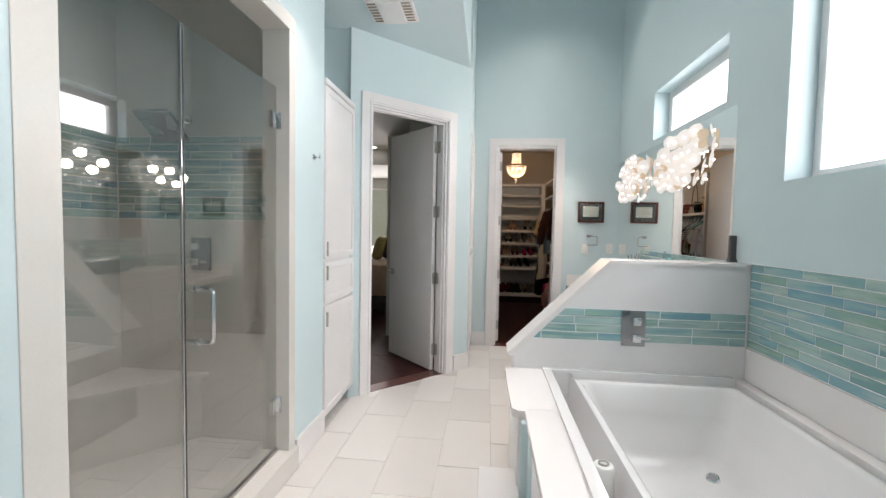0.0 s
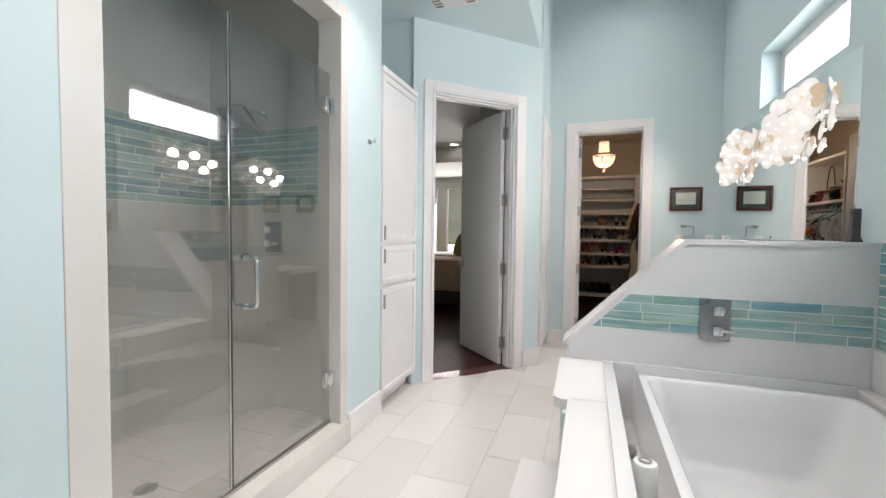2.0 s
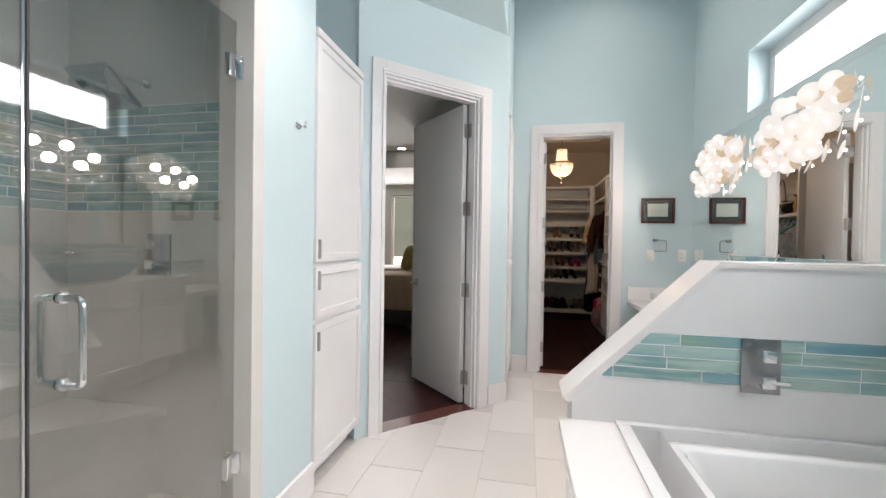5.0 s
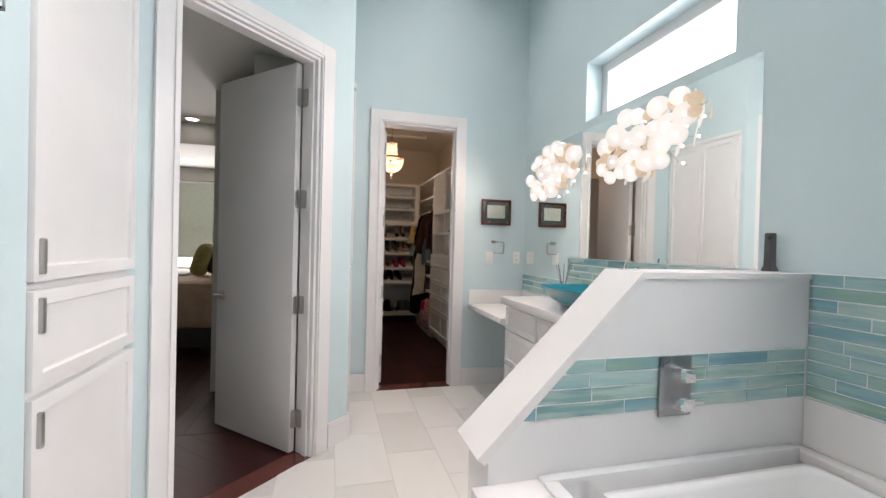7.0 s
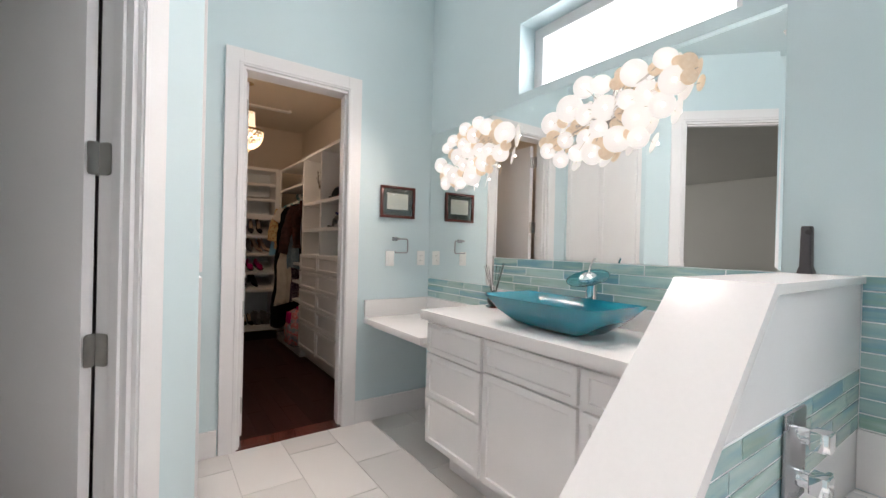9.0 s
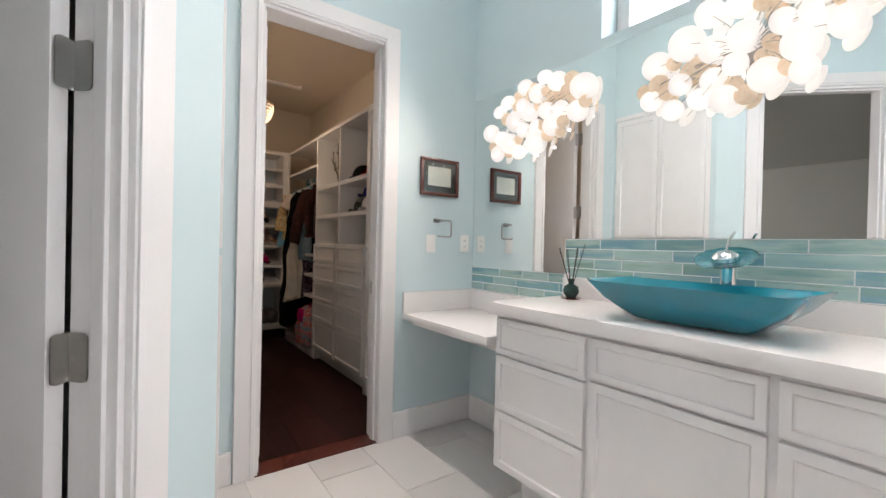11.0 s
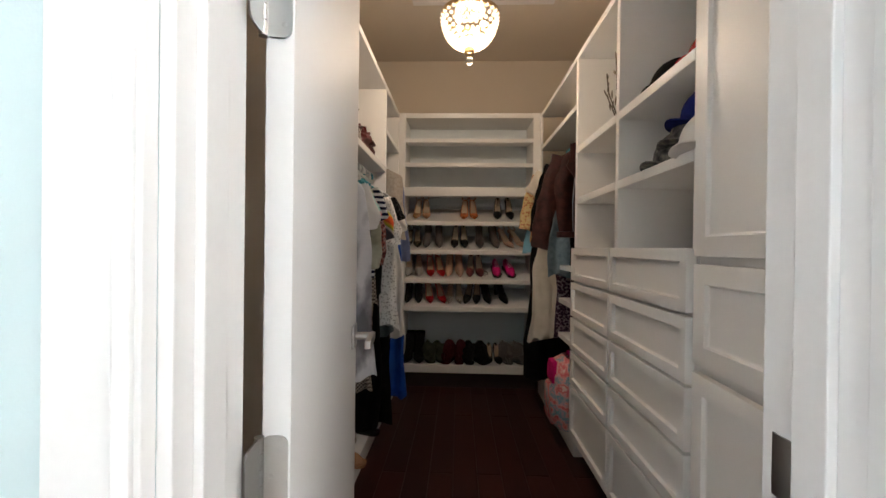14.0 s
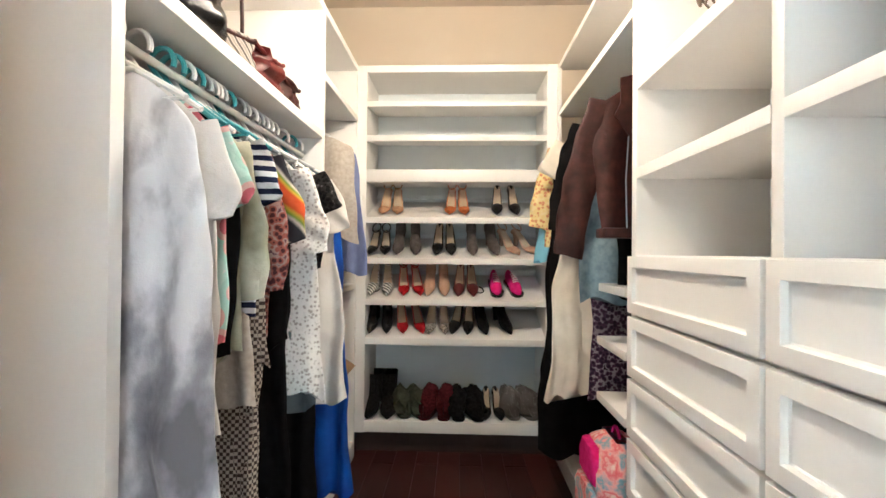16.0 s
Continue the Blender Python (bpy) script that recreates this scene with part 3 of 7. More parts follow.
def door_leaf(name, hinge_at, yaw, width, height, label, hinges, hand=1):
    """A flush door; local x runs from the hinge to the free edge, local y is its thickness."""
    m = Matrix.Translation((*hinge_at, 0)) @ Matrix.Rotation(radians(yaw), 4, "Z")
    d = thing(name, label, "door", (*hinge_at, 0.01), kind="structure")
    bm = boxes((0.0, width, 0.0, 0.04, 0.012, height), bevel=0.003)
    bm.transform(m)
    part("door_leaf", bm, DARKDOOR, d)
    for z in hinges:
        hinge(d, m @ Matrix.Translation((-0.004, -0.002 if hand > 0 else 0.042, z)), hand)
    lever(d, m @ Matrix.Translation((width - 0.065, 0, 0.93)) @ Matrix.Scale(-1, 4, (1, 0, 0)))
    lever(d, m @ Matrix.Translation((width - 0.065, 0.04, 0.93)) @ Matrix.Rotation(radians(180), 4, "Z"))
    part("latch_plate", latch(m, width), NICKEL, d)
    return d


def latch(m, width):
    bm = boxes((width - 0.0005, width + 0.002, 0.008, 0.032, 0.90, 0.96))
    bm.transform(m)
    return bm


door_leaf("door_1", (0.127, 5.214), 135, 0.775, 2.408, "open flush white bedroom door on nickel hinges", (0.22, 0.925, 1.577, 2.2))
door_leaf("door_2", (0.800, 6.395), 96.0, 0.655, 2.37, "open flush white closet door with a nickel lever", (0.22, 0.86, 1.53, 2.2), -1)

# ---- bathroom: shower ----
GX = -0.53
enclosure = thing("shower_enclosure", "frameless clear glass shower screen with a hinged door", "shower screen", (GX, 2.73, 0.13))
fixed = part("fixed_panel", boxes((GX - 0.005, GX + 0.005, 2.122, 2.628, 0.135, 2.165)), SHOWERGLASS, enclosure, "clear fixed glass panel", 0)
gdoor = part("glass_door", boxes((GX - 0.005, GX + 0.005, 2.645, 3.345, 0.15, 2.165)), SHOWERGLASS, enclosure, "clear hinged glass door", 0)
part("edge_seal", boxes((GX - 0.006, GX + 0.006, 2.629, 2.6355, 0.135, 2.165), bevel=0.002), CHROME, enclosure)
# the dark line of the gap between the panels, put in as a strip
part("door_gasket", boxes((GX - 0.006, GX + 0.006, 2.639, 2.6445, 0.15, 2.165), bevel=0.001), DARK, enclosure, "dark strip standing in for the gap beside the glass door")
part("bottom_rail", boxes((GX - 0.012, GX + 0.012, 2.122, 3.358, 0.131, 0.148), bevel=0.003), NICKEL, enclosure)
for z in (0.40, 1.985):
    bm = boxes((GX - 0.012, GX + 0.012, 3.30, 3.358, z - 0.045, z + 0.045), bevel=0.004)
    box(bm, GX - 0.03, GX + 0.03, 3.35, 3.359, z - 0.045, z + 0.045, 0.003)
    part("hinge", bm, CHROME, gdoor, "chrome glass hinge")
for sx in (1, -1):
    pts = [(GX + sx * 0.005, 2.715, 0.93), (GX + sx * 0.05, 2.715, 0.93)]
    pts += [(GX + sx * (0.05 + 0.02 * math.sin(a)), 2.715, 0.93 + 0.02 * (1 - math.cos(a))) for a in (0.5, 1.0, 1.57)]
    pts += [(GX + sx * (0.05 + 0.02 * math.cos(a)), 2.715, 1.13 + 0.02 * math.sin(a)) for a in (0, 0.6, 1.1, 1.57)]
    pts += [(GX + sx * 0.005, 2.715, 1.15)]
    bm = tube(pts, 0.0095, 12)
    for z in (0.93, 1.15):
        lathe([(0, 0), (0.015, 0), (0.015, 0.008), (0, 0.008)], 18, Matrix.Translation((GX + sx * 0.004, 2.715, z)) @ Matrix.Rotation(radians(90 * sx), 4, "Y"), bm=bm)
    part("door_pull", bm, CHROME, gdoor, "chrome D-shaped pull")

bench = thing("shower_bench", "tiled corner seat in the shower", "bench", (-1.6, 3.4, 0.006))
part("bench_base", prism([(-1.774, 3.02), (-1.20, 3.654), (-1.774, 3.654)], 0.006, 0.41), SHOWERWALL, bench, smooth=0)
part("bench_seat", prism([(-1.774, 2.95), (-1.15, 3.654), (-1.774, 3.654)], 0.41, 0.445), SHOWERWALL, bench, smooth=0)
part("low_wall", boxes((-1.774, -1.70, 1.31, 2.94, 0.006, 0.41)), SHOWERWALL, bench, smooth=0)

head = thing("rain_shower", "square chrome rain shower head on a wall arm", "shower head", (-1.28, 3.65, 2.05))
part("arm", tube([(-1.28, 3.653, 2.07), (-1.28, 3.58, 2.075), (-1.28, 3.52, 2.06), (-1.28, 3.47, 2.02)], 0.011, 12), CHROME, head)
part("flange", lathe([(0, 0), (0.03, 0), (0.026, 0.01), (0, 0.012)], 24, Matrix.Translation((-1.28, 3.654, 2.07)) @ Matrix.Rotation(radians(90), 4, "X")), CHROME, head)
bm = boxes((-0.11, 0.11, -0.11, 0.11, -0.012, 0.012), bevel=0.004)
for i in range(6):
    for j in range(6):
        lathe([(0, -0.016), (0.005, -0.015), (0.006, -0.011)], 6, Matrix.Translation((-0.08 + i * 0.032, -0.08 + j * 0.032, 0)), bm=bm)
lathe([(0.03, 0.01), (0.02, 0.035), (0.0, 0.04)], 16, bm=bm)
bm.transform(Matrix.Translation((-1.28, 3.44, 1.985)) @ Matrix.Rotation(radians(-38), 4, "X"))
part("spray_plate", bm, SATIN, head)


def valve(name, m, label, w=0.135, h=0.21):
    v = thing(name, label, "valve", m.translation)
    bm = boxes((-w / 2, w / 2, -0.008, 0, -h / 2, h / 2), bevel=0.003)
    bm.transform(m)
    part("valve_plate", bm, SATIN, v)
    for z, s in ((0.052, 0.0), (-0.045, 0.0)):
        bm = lathe([(0, 0), (0.02, 0), (0.018, 0.03), (0, 0.03)], 20, Matrix.Translation((0, -0.006, z)) @ Matrix.Rotation(radians(90), 4, "X"))
        box(bm, -0.022, 0.022, -0.07, -0.034, z - 0.022, z + 0.022, 0.004)
        box(bm, 0.0, 0.075 if z < 0 else 0.03, -0.058, -0.046, z - 0.007, z + 0.007, 0.003)
        bm.transform(m)
        part("knob", bm, CHROME, v)
    return v


valve("shower_valve", pose(-1.195, 3.654, 1.22), "square chrome shower valve with two knobs")
drain = thing("shower_drain", "round metal shower floor drain", "drain", (-1.09, 2.66, 0.01))
part("drain_cover", lathe([(0, 0.014), (0.05, 0.014), (0.055, 0.006)], 28, Matrix.Translation((-1.09, 2.66, 0.002))), NICKEL, drain)

# ---- bathroom: tall cabinet and linen cabinet ----
FX = -0.447
tall = thing("tall_cabinet", "tall white built-in cabinet with three framed fronts", "cabinet", (-0.7, 4.13, 0))
part("body", boxes((-0.965, FX - 0.025, 3.853, 4.458, 0.10, 2.36), (-0.965, -0.53, 3.86, 4.45, 0.0, 0.10), bevel=0.003), CABINET, tall)
part("cornice", boxes((-0.965, FX + 0.004, 3.852, 4.462, 2.36, 2.40), bevel=0.008), CABINET, tall)
for z0, z1, py in ((1.19, 2.35, 1.26), (0.89, 1.165, 1.095), (0.11, 0.865, 0.775)):
    f = panel_front(tall, "front", FX, 3.858, 4.455, z0, z1, CABINET, "x", 1, 0.055, 0.024)
    bm = boxes((FX - 0.004, FX + 0.012, 3.876, 3.892, py - 0.05, py + 0.05), bevel=0.004)
    part("finger_pull", bm, NICKEL, f, "slim nickel finger pull")

linen = thing("linen_cabinet", "built-in white linen cabinet with paired framed doors", "cabinet", (0.3, 5.8, 0))
part("body", boxes((0.31, 0.445, 5.397, 6.198, 0.10, 2.37), (0.31, 0.41, 5.40, 6.195, 0, 0.10), bevel=0.002), CABINET, linen)
part("cornice", boxes((0.31, 0.466, 5.397, 6.199, 2.37, 2.41), bevel=0.008), CABINET, linen)
for y0, y1 in ((5.43, 5.80), (5.805, 6.175)):
    for z0, z1 in ((1.172, 2.36), (0.12, 1.148)):
        panel_front(linen, "door", 0.468, y0, y1, z0, z1, CABINET, "x", 1, 0.055, 0.022)
part("reveal_strip", boxes((0.4455, 0.452, 5.43, 6.175, 1.15, 1.17)), WHITE, linen)

hook = thing("robe_hook", "small chrome robe hook", "hook", (LX, 3.68, 1.84))
bm = boxes((LX, LX + 0.008, 3.66, 3.70, 1.83, 1.86), bevel=0.002)
box(bm, LX + 0.008, LX + 0.04, 3.69, 3.70, 1.84, 1.85, 0.002)
box(bm, LX + 0.03, LX + 0.04, 3.69, 3.70, 1.84, 1.87, 0.002)
part("hook_body", bm, CHROME, hook)

# ---- bathroom: tub ----
tub = thing("bathtub", "white built-in overflow bathtub with a side trough", "bathtub", (1.45, 2.7, 0))
DZ = 0.575
bm = boxes((0.83, 1.0, 1.72, 3.10, 0.535, DZ), bevel=0.004)
bm2 = prism([(0.772, 3.10), (0.80, 3.075), (0.84, 3.075), (0.84, 3.10), (1.0, 3.10), (1.0, 3.689), (0.762, 3.689), (0.765, 3.4)], 0.535, DZ)
me = bpy.data.meshes.new("scratch")
bm2.to_mesh(me)
bm.from_mesh(me)
bm2.free()
part("deck", bm, QUARTZ, tub, "white quartz tub deck")
part("deck_right", boxes((2.062, RX - 0.012, 1.72, 3.689, 0.535, DZ), (1.0, 2.062, 1.72, 1.80, 0.535, DZ), bevel=0.004), QUARTZ, tub)
part("side_panel", boxes((0.855, 0.89, 1.74, 3.07, 0.0, 0.535), (0.80, 0.835, 3.09, 3.685, 0.0, 0.535), bevel=0.006), WHITE, tub)
part("corner_post", boxes((0.81, 0.85, 3.03, 3.075, 0.0, 0.535), (0.84, 0.87, 2.955, 3.01, 0.0, 0.535), bevel=0.012), AQUA, tub)
part("end_panel", boxes((0.855, 2.10, 1.735, 1.765, 0.0, 0.535), bevel=0.004), WHITE, tub)
# raised lip, trough and basin
part("lip", boxes((0.985, 1.035, 1.80, 3.648, DZ, DZ + 0.014), (0.985, 2.062, 3.65, 3.688, 0.30, DZ + 0.014), bevel=0.005), ACRYLIC, tub)
bm = bmesh.new()
loft([rrect(1.091, 2.72, 0.055, 0.928, 0.015, DZ), rrect(1.091, 2.72, 0.052, 0.924, 0.015, 0.33), rrect(1.091, 2.72, 0.045, 0.914, 0.015, 0.305)], False, True, bm=bm)
box(bm, 1.144, 2.06, 3.614, 3.649, 0.40, 0.41)
part("trough", bm, ACRYLIC, tub)
bm = bmesh.new()
cx, cy = 1.565, 2.74
wx, wy = 1.598, 2.706
loft([rrect(wx, wy, 0.452, 0.906, 0.03, 0.32), rrect(wx, wy, 0.452, 0.906, 0.03, 0.548), rrect(wx, wy, 0.445, 0.899, 0.035, 0.557), rrect(wx, wy, 0.414, 0.869, 0.05, 0.557),
      rrect(wx, wy, 0.402, 0.857, 0.06, 0.545), rrect(1.585, 2.71, 0.37, 0.825, 0.09, 0.40), rrect(cx, 2.72, 0.335, 0.77, 0.12, 0.22), rrect(cx, cy, 0.29, 0.70, 0.14, 0.15), rrect(cx, cy, 0.15, 0.5, 0.12, 0.135)], False, True, bm=bm)
part("basin", bm, ACRYLIC, tub, "glossy white acrylic basin", 50)
for jx, jy, jz in ((1.948, 2.75, 0.36), (1.948, 2.35, 0.36)):
    n = Matrix.Rotation(radians(-82), 4, "Y") if jz > 0.2 else Matrix()
    part("jet", lathe([(0, 0.006), (0.012, 0.006), (0.014, 0.010), (0.022, 0.010), (0.026, 0)], 24, Matrix.Translation((jx, jy, jz)) @ n), CHROME, tub)
lean = Matrix.Translation((1.818, 3.368, 0.158)) @ Vector((-0.32, -0.26, 1)).to_track_quat("Z", "Y").to_matrix().to_4x4()
part("drain_ring", lathe([(0.020, 0.004), (0.024, 0.008), (0.031, 0.006), (0.034, -0.012)], 28, lean), CHROME, tub)
part("drain_plug", lathe([(0, 0.004), (0.014, 0.0045), (0.0205, 0.002), (0.0205, -0.012)], 28, lean), SATIN, tub, "dark satin drain plug")
part("trough_valve", lathe([(0, 0.06), (0.016, 0.058), (0.022, 0.045), (0.02, 0.03), (0.012, 0.02), (0.012, 0.01), (0.04, 0.008), (0.045, 0)], 24, Matrix.Translation((1.095, 3.2, 0.306))), NICKEL, tub)

speaker = thing("bath_speaker", "white cylindrical bottle in the tub trough", "bottle", (1.085, 2.70, 0.306))
part("bottle_body", lathe([(0, 0.0), (0.036, 0.0), (0.038, 0.01), (0.038, 0.24), (0.034, 0.25), (0.03, 0.252), (0, 0.252)], 28, Matrix.Translation((1.083, 2.70, 0.306))), PLATE, speaker)
part("cap_ring", lathe([(0.014, 0.0), (0.02, 0.0), (0.02, 0.004), (0.014, 0.004), (0.014, 0.0)], 24, Matrix.Translation((1.083, 2.70, 0.559))), NICKEL, speaker)

step = thing("bath_step", "low white step beside the tub", "step", (0.72, 2.9, 0))
part("step_body", boxes((0.635, 0.80, 2.52, 3.22, 0.0, 0.175), bevel=0.004), WHITE, step)
part("step_top", boxes((0.62, 0.808, 2.50, 3.235, 0.175, 0.205), bevel=0.006), WHITE, step)

# half wall behind the tub
PY0, PY1 = 3.69, 3.875
outline = [(0.815, 0.0), (RX, 0.0), (RX, 1.222), (1.375, 1.222), (0.815, 0.665)]
structure("wall_pony", loft([[(x, PY0, z) for x, z in outline], [(x, PY1, z) for x, z in outline]]), WHITE, "white half wall with a sloping end", "wall")
cap = [(0.775, 0.665), (1.358, 1.245), (RX - 0.001, 1.245), (RX - 0.001, 1.2225), (1.372, 1.2225), (0.80, 0.645)]
structure("trim_pony_cap", loft([[(x, PY0 - 0.012, z) for x, z in cap], [(x, PY1 + 0.012, z) for x, z in cap]]), QUARTZ, "white quartz cap of the half wall", "trim")
valve("tub_valve", pose(1.503, PY0 - 0.006, 0.848), "square chrome tub valve with two knobs")

remote = thing("speaker_stick", "dark upright tapering plastic device on the half wall", "device", (2.1, 3.817, 1.245))
part("device_body", loft([rrect(2.1, 3.817, 0.026, 0.022, 0.008, 1.2455), rrect(2.1, 3.817, 0.024, 0.02, 0.008, 1.256), rrect(2.1, 3.817, 0.018, 0.016, 0.006, 1.27), rrect(2.1, 3.817, 0.018, 0.014, 0.006, 1.40), rrect(2.1, 3.817, 0.016, 0.012, 0.005, 1.405)]), DARK, remote)
part("lens", lathe([(0, 0.0), (0.011, 0.0), (0.0, 0.004)], 16, Matrix.Translation((2.083, 3.81, 1.385)) @ Matrix.Rotation(radians(-90), 4, "Y")), BLACKWOOD, remote)

# ---- bathroom: vanity ----
vanity = thing("vanity_cabinet", "white vanity cabinet with framed drawers and doors", "cabinet", (1.87, 4.65, 0))
part("body", boxes((1.622, RX - 0.002, PY1 + 0.015, 5.39, 0.17, 0.885), bevel=0.002), CABINET, vanity)
part("toe_kick", boxes((1.75, RX - 0.022, PY1 + 0.02, 5.34, 0.0, 0.17)), WHITE, vanity)
for y0, y1, rows in ((4.91, 5.385, ((0.705, 0.868), (0.45, 0.695), (0.183, 0.44))), (4.35, 4.885, ((0.72, 0.868), (0.183, 0.708))), (3.90, 4.325, ((0.72, 0.868), (0.183, 0.708)))):
    for k, (z0, z1) in enumerate(rows):
        panel_front(vanity, "drawer" if z1 - z0 < 0.3 else "door", 1.602, y0, y1, z0, z1, CABINET, "x", -1, 0.034 if z1 - z0 < 0.2 else 0.042, 0.02, 0.006)
top = thing("vanity_countertop", "white quartz vanity top with a backsplash", "countertop", (1.86, 4.65, 0.9))
part("slab", boxes((1.576, RX - 0.002, PY1 + 0.014, 5.425, 0.886, 0.94), bevel=0.004), QUARTZ, top)
part("backsplash", boxes((RX - 0.022, RX - 0.002, PY1 + 0.014, 5.425, 0.94, 1.04), bevel=0.003), QUARTZ, top)
desk = thing("makeup_desk", "lower white quartz make-up counter on a white apron", "countertop", (1.86, 5.8, 0.7))
part("slab", boxes((1.58, RX - 0.002, 5.427, CY - 0.002, 0.73, 0.77), bevel=0.004), QUARTZ, desk)
part("apron", boxes((1.66, 1.685, 5.427, CY - 0.002, 0.69, 0.73), bevel=0.002), CABINET, desk)
part("backsplash", boxes((1.58, RX - 0.022, CY - 0.022, CY - 0.002, 0.77, 0.90), (RX - 0.022, RX - 0.002, 5.45, CY - 0.002, 0.77, 0.90), bevel=0.003), QUARTZ, desk)

mirror = thing("wall_mirror", "large frameless mirror above the tiled vanity backsplash", "mirror", (RX, 5.0, 1.25))
outline = [(3.895, 1.247), (5.424, 1.247), (5.424, 1.057), (6.212, 1.057), (6.212, 2.205), (3.898, 2.205)]
inner = [(3.915, 1.262), (5.439, 1.262), (5.439, 1.072), (6.197, 1.072), (6.197, 2.19), (3.915, 2.19)]
bm = bmesh.new()
ov = [bm.verts.new((RX - 0.004, y, z)) for y, z in outline]
iv = [bm.verts.new((RX - 0.0046, y, z)) for y, z in inner]
bv = [bm.verts.new((RX - 0.001, y, z)) for y, z in outline]
for i in range(6):
    j = (i + 1) % 6
    bm.faces.new((ov[i], ov[j], iv[j], iv[i]))
    bm.faces.new((bv[i], bv[j], ov[j], ov[i]))
bm.faces.new(iv)
bm.faces.new(list(reversed(bv)))
part("mirror_glass", bm, MIRROR, mirror, smooth=0)

basin = thing("vessel_sink", "long shallow teal glass vessel sink", "sink", (1.83, 4.62, 0.94))
bm = bmesh.new()


def vessel(hx, hy, r, z, sag):
    pts = rrect(0, 0, hx, hy, r, z)
    return [(x, y, zz + sag * (y / 0.31) ** 2) for x, y, zz in pts]


loft([vessel(0.06, 0.14, 0.04, 0.002, 0), vessel(0.10, 0.20, 0.05, 0.012, 0.0), vessel(0.155, 0.28, 0.05, 0.06, 0.02), vessel(0.18, 0.33, 0.04, 0.11, 0.022), vessel(0.182, 0.333, 0.04, 0.116, 0.022),
      vessel(0.174, 0.322, 0.04, 0.116, 0.022), vessel(0.145, 0.27, 0.05, 0.065, 0.02), vessel(0.09, 0.19, 0.05, 0.026, 0), vessel(0.05, 0.12, 0.04, 0.02, 0)], True, True, bm=bm)
bm.transform(Matrix.Translation((1.82, 4.62, 0.941)))
part("bowl", bm, TEAL, basin, smooth=60)
part("waste", lathe([(0, 0.004), (0.02, 0.004), (0.024, 0)], 20, Matrix.Translation((1.82, 4.62, 0.962))), CHROME, basin)

tap = thing("waterfall_faucet", "chrome waterfall faucet with a teal glass disc", "faucet", (2.04, 4.60, 0.94))
part("column", lathe([(0, 0), (0.03, 0), (0.03, 0.008), (0.027, 0.012), (0.026, 0.20), (0.03, 0.21), (0, 0.215)], 24, Matrix.Translation((2.035, 4.605, 0.941))), CHROME, tap)
part("glass_disc", lathe([(0.0, 0.0), (0.03, 0.0), (0.098, 0.014), (0.101, 0.02), (0.03, 0.008), (0, 0.008)], 36, Matrix.Translation((2.01, 4.605, 1.158)) @ Matrix.Rotation(radians(-22), 4, "Y")), TEALGLASS, tap, "teal glass spout disc")
part("cap", lathe([(0, 0.03), (0.026, 0.026), (0.042, 0.012), (0.044, 0.0)], 24, Matrix.Translation((2.005, 4.605, 1.170)) @ Matrix.Rotation(radians(-22), 4, "Y")), CHROME, tap)
part("lever", tube([(2.01, 4.605, 1.195), (2.02, 4.60, 1.24), (2.03, 4.585, 1.27)], 0.005, 10), CHROME, tap)

diff = thing("reed_diffuser", "small round green reed diffuser on a dark saucer", "diffuser", (2.03, 5.30, 0.94))
part("saucer", lathe([(0, 0.0), (0.045, 0.0), (0.05, 0.006), (0, 0.006)], 28, Matrix.Translation((2.03, 5.30, 0.941))), FRAMEWOOD, diff)
part("bottle", lathe([(0, 0.0), (0.022, 0.0), (0.036, 0.018), (0.04, 0.035), (0.034, 0.056), (0.014, 0.068), (0.012, 0.09), (0.016, 0.094), (0.01, 0.094), (0, 0.09)], 28, Matrix.Translation((2.03, 5.30, 0.948))), material("dark_green_ceramic", (0.02, 0.06, 0.055), 0.15, vary=0.4, scale=30), diff)
random.seed(4)
for k in range(8):
    a = k * 0.8
    part("reed", tube([(2.03 + 0.006 * math.cos(a), 5.30 + 0.006 * math.sin(a), 1.0), (2.03 + 0.05 * math.cos(a), 5.30 + 0.075 * math.sin(a), 1.19 + 0.03 * random.random())], 0.0018, 6), BLACKWOOD, diff)
jar = thing("white_jar", "small white cylinder behind the diffuser", "jar", (2.09, 5.36, 0.94))
part("jar_body", lathe([(0, 0), (0.014, 0), (0.014, 0.12), (0.01, 0.125), (0, 0.125)], 18, Matrix.Translation((2.09, 5.37, 0.941))), PLATE, jar)

frame_ = thing("certificate_frame", "mahogany framed certificate with a dark mat", "picture frame", (1.835, CY, 1.64))
fx0, fx1, fz0, fz1, fw = 1.687, 1.987, 1.519, 1.763, 0.022
part("frame_moulding", boxes((fx0, fx1, CY - 0.025, CY - 0.002, fz0, fz0 + fw), (fx0, fx1, CY - 0.025, CY - 0.002, fz1 - fw, fz1), (fx0, fx0 + fw, CY - 0.025, CY - 0.002, fz0 + fw, fz1 - fw), (fx1 - fw, fx1, CY - 0.025, CY - 0.002, fz0 + fw, fz1 - fw), bevel=0.005), FRAMEWOOD, frame_)
part("mat_board", boxes((fx0 + fw, fx1 - fw, CY - 0.010, CY - 0.004, fz0 + fw, fz1 - fw)), MAT_BOARD, frame_, smooth=0)
doc = part("certificate", boxes((1.746, 1.927, CY - 0.0125, CY - 0.0102, 1.585, 1.708)), PAPER, frame_, "cream printed certificate", 0)
for k, (w, z) in enumerate(((0.05, 1.693), (0.09, 1.672), (0.11, 1.655), (0.12, 1.640), (0.12, 1.627), (0.10, 1.614), (0.05, 1.600))):
    part("text_line", boxes((1.836 - w / 2, 1.836 + w / 2, CY - 0.0135, CY - 0.0126, z - 0.0012, z + 0.0012)), INK, doc, smooth=0)
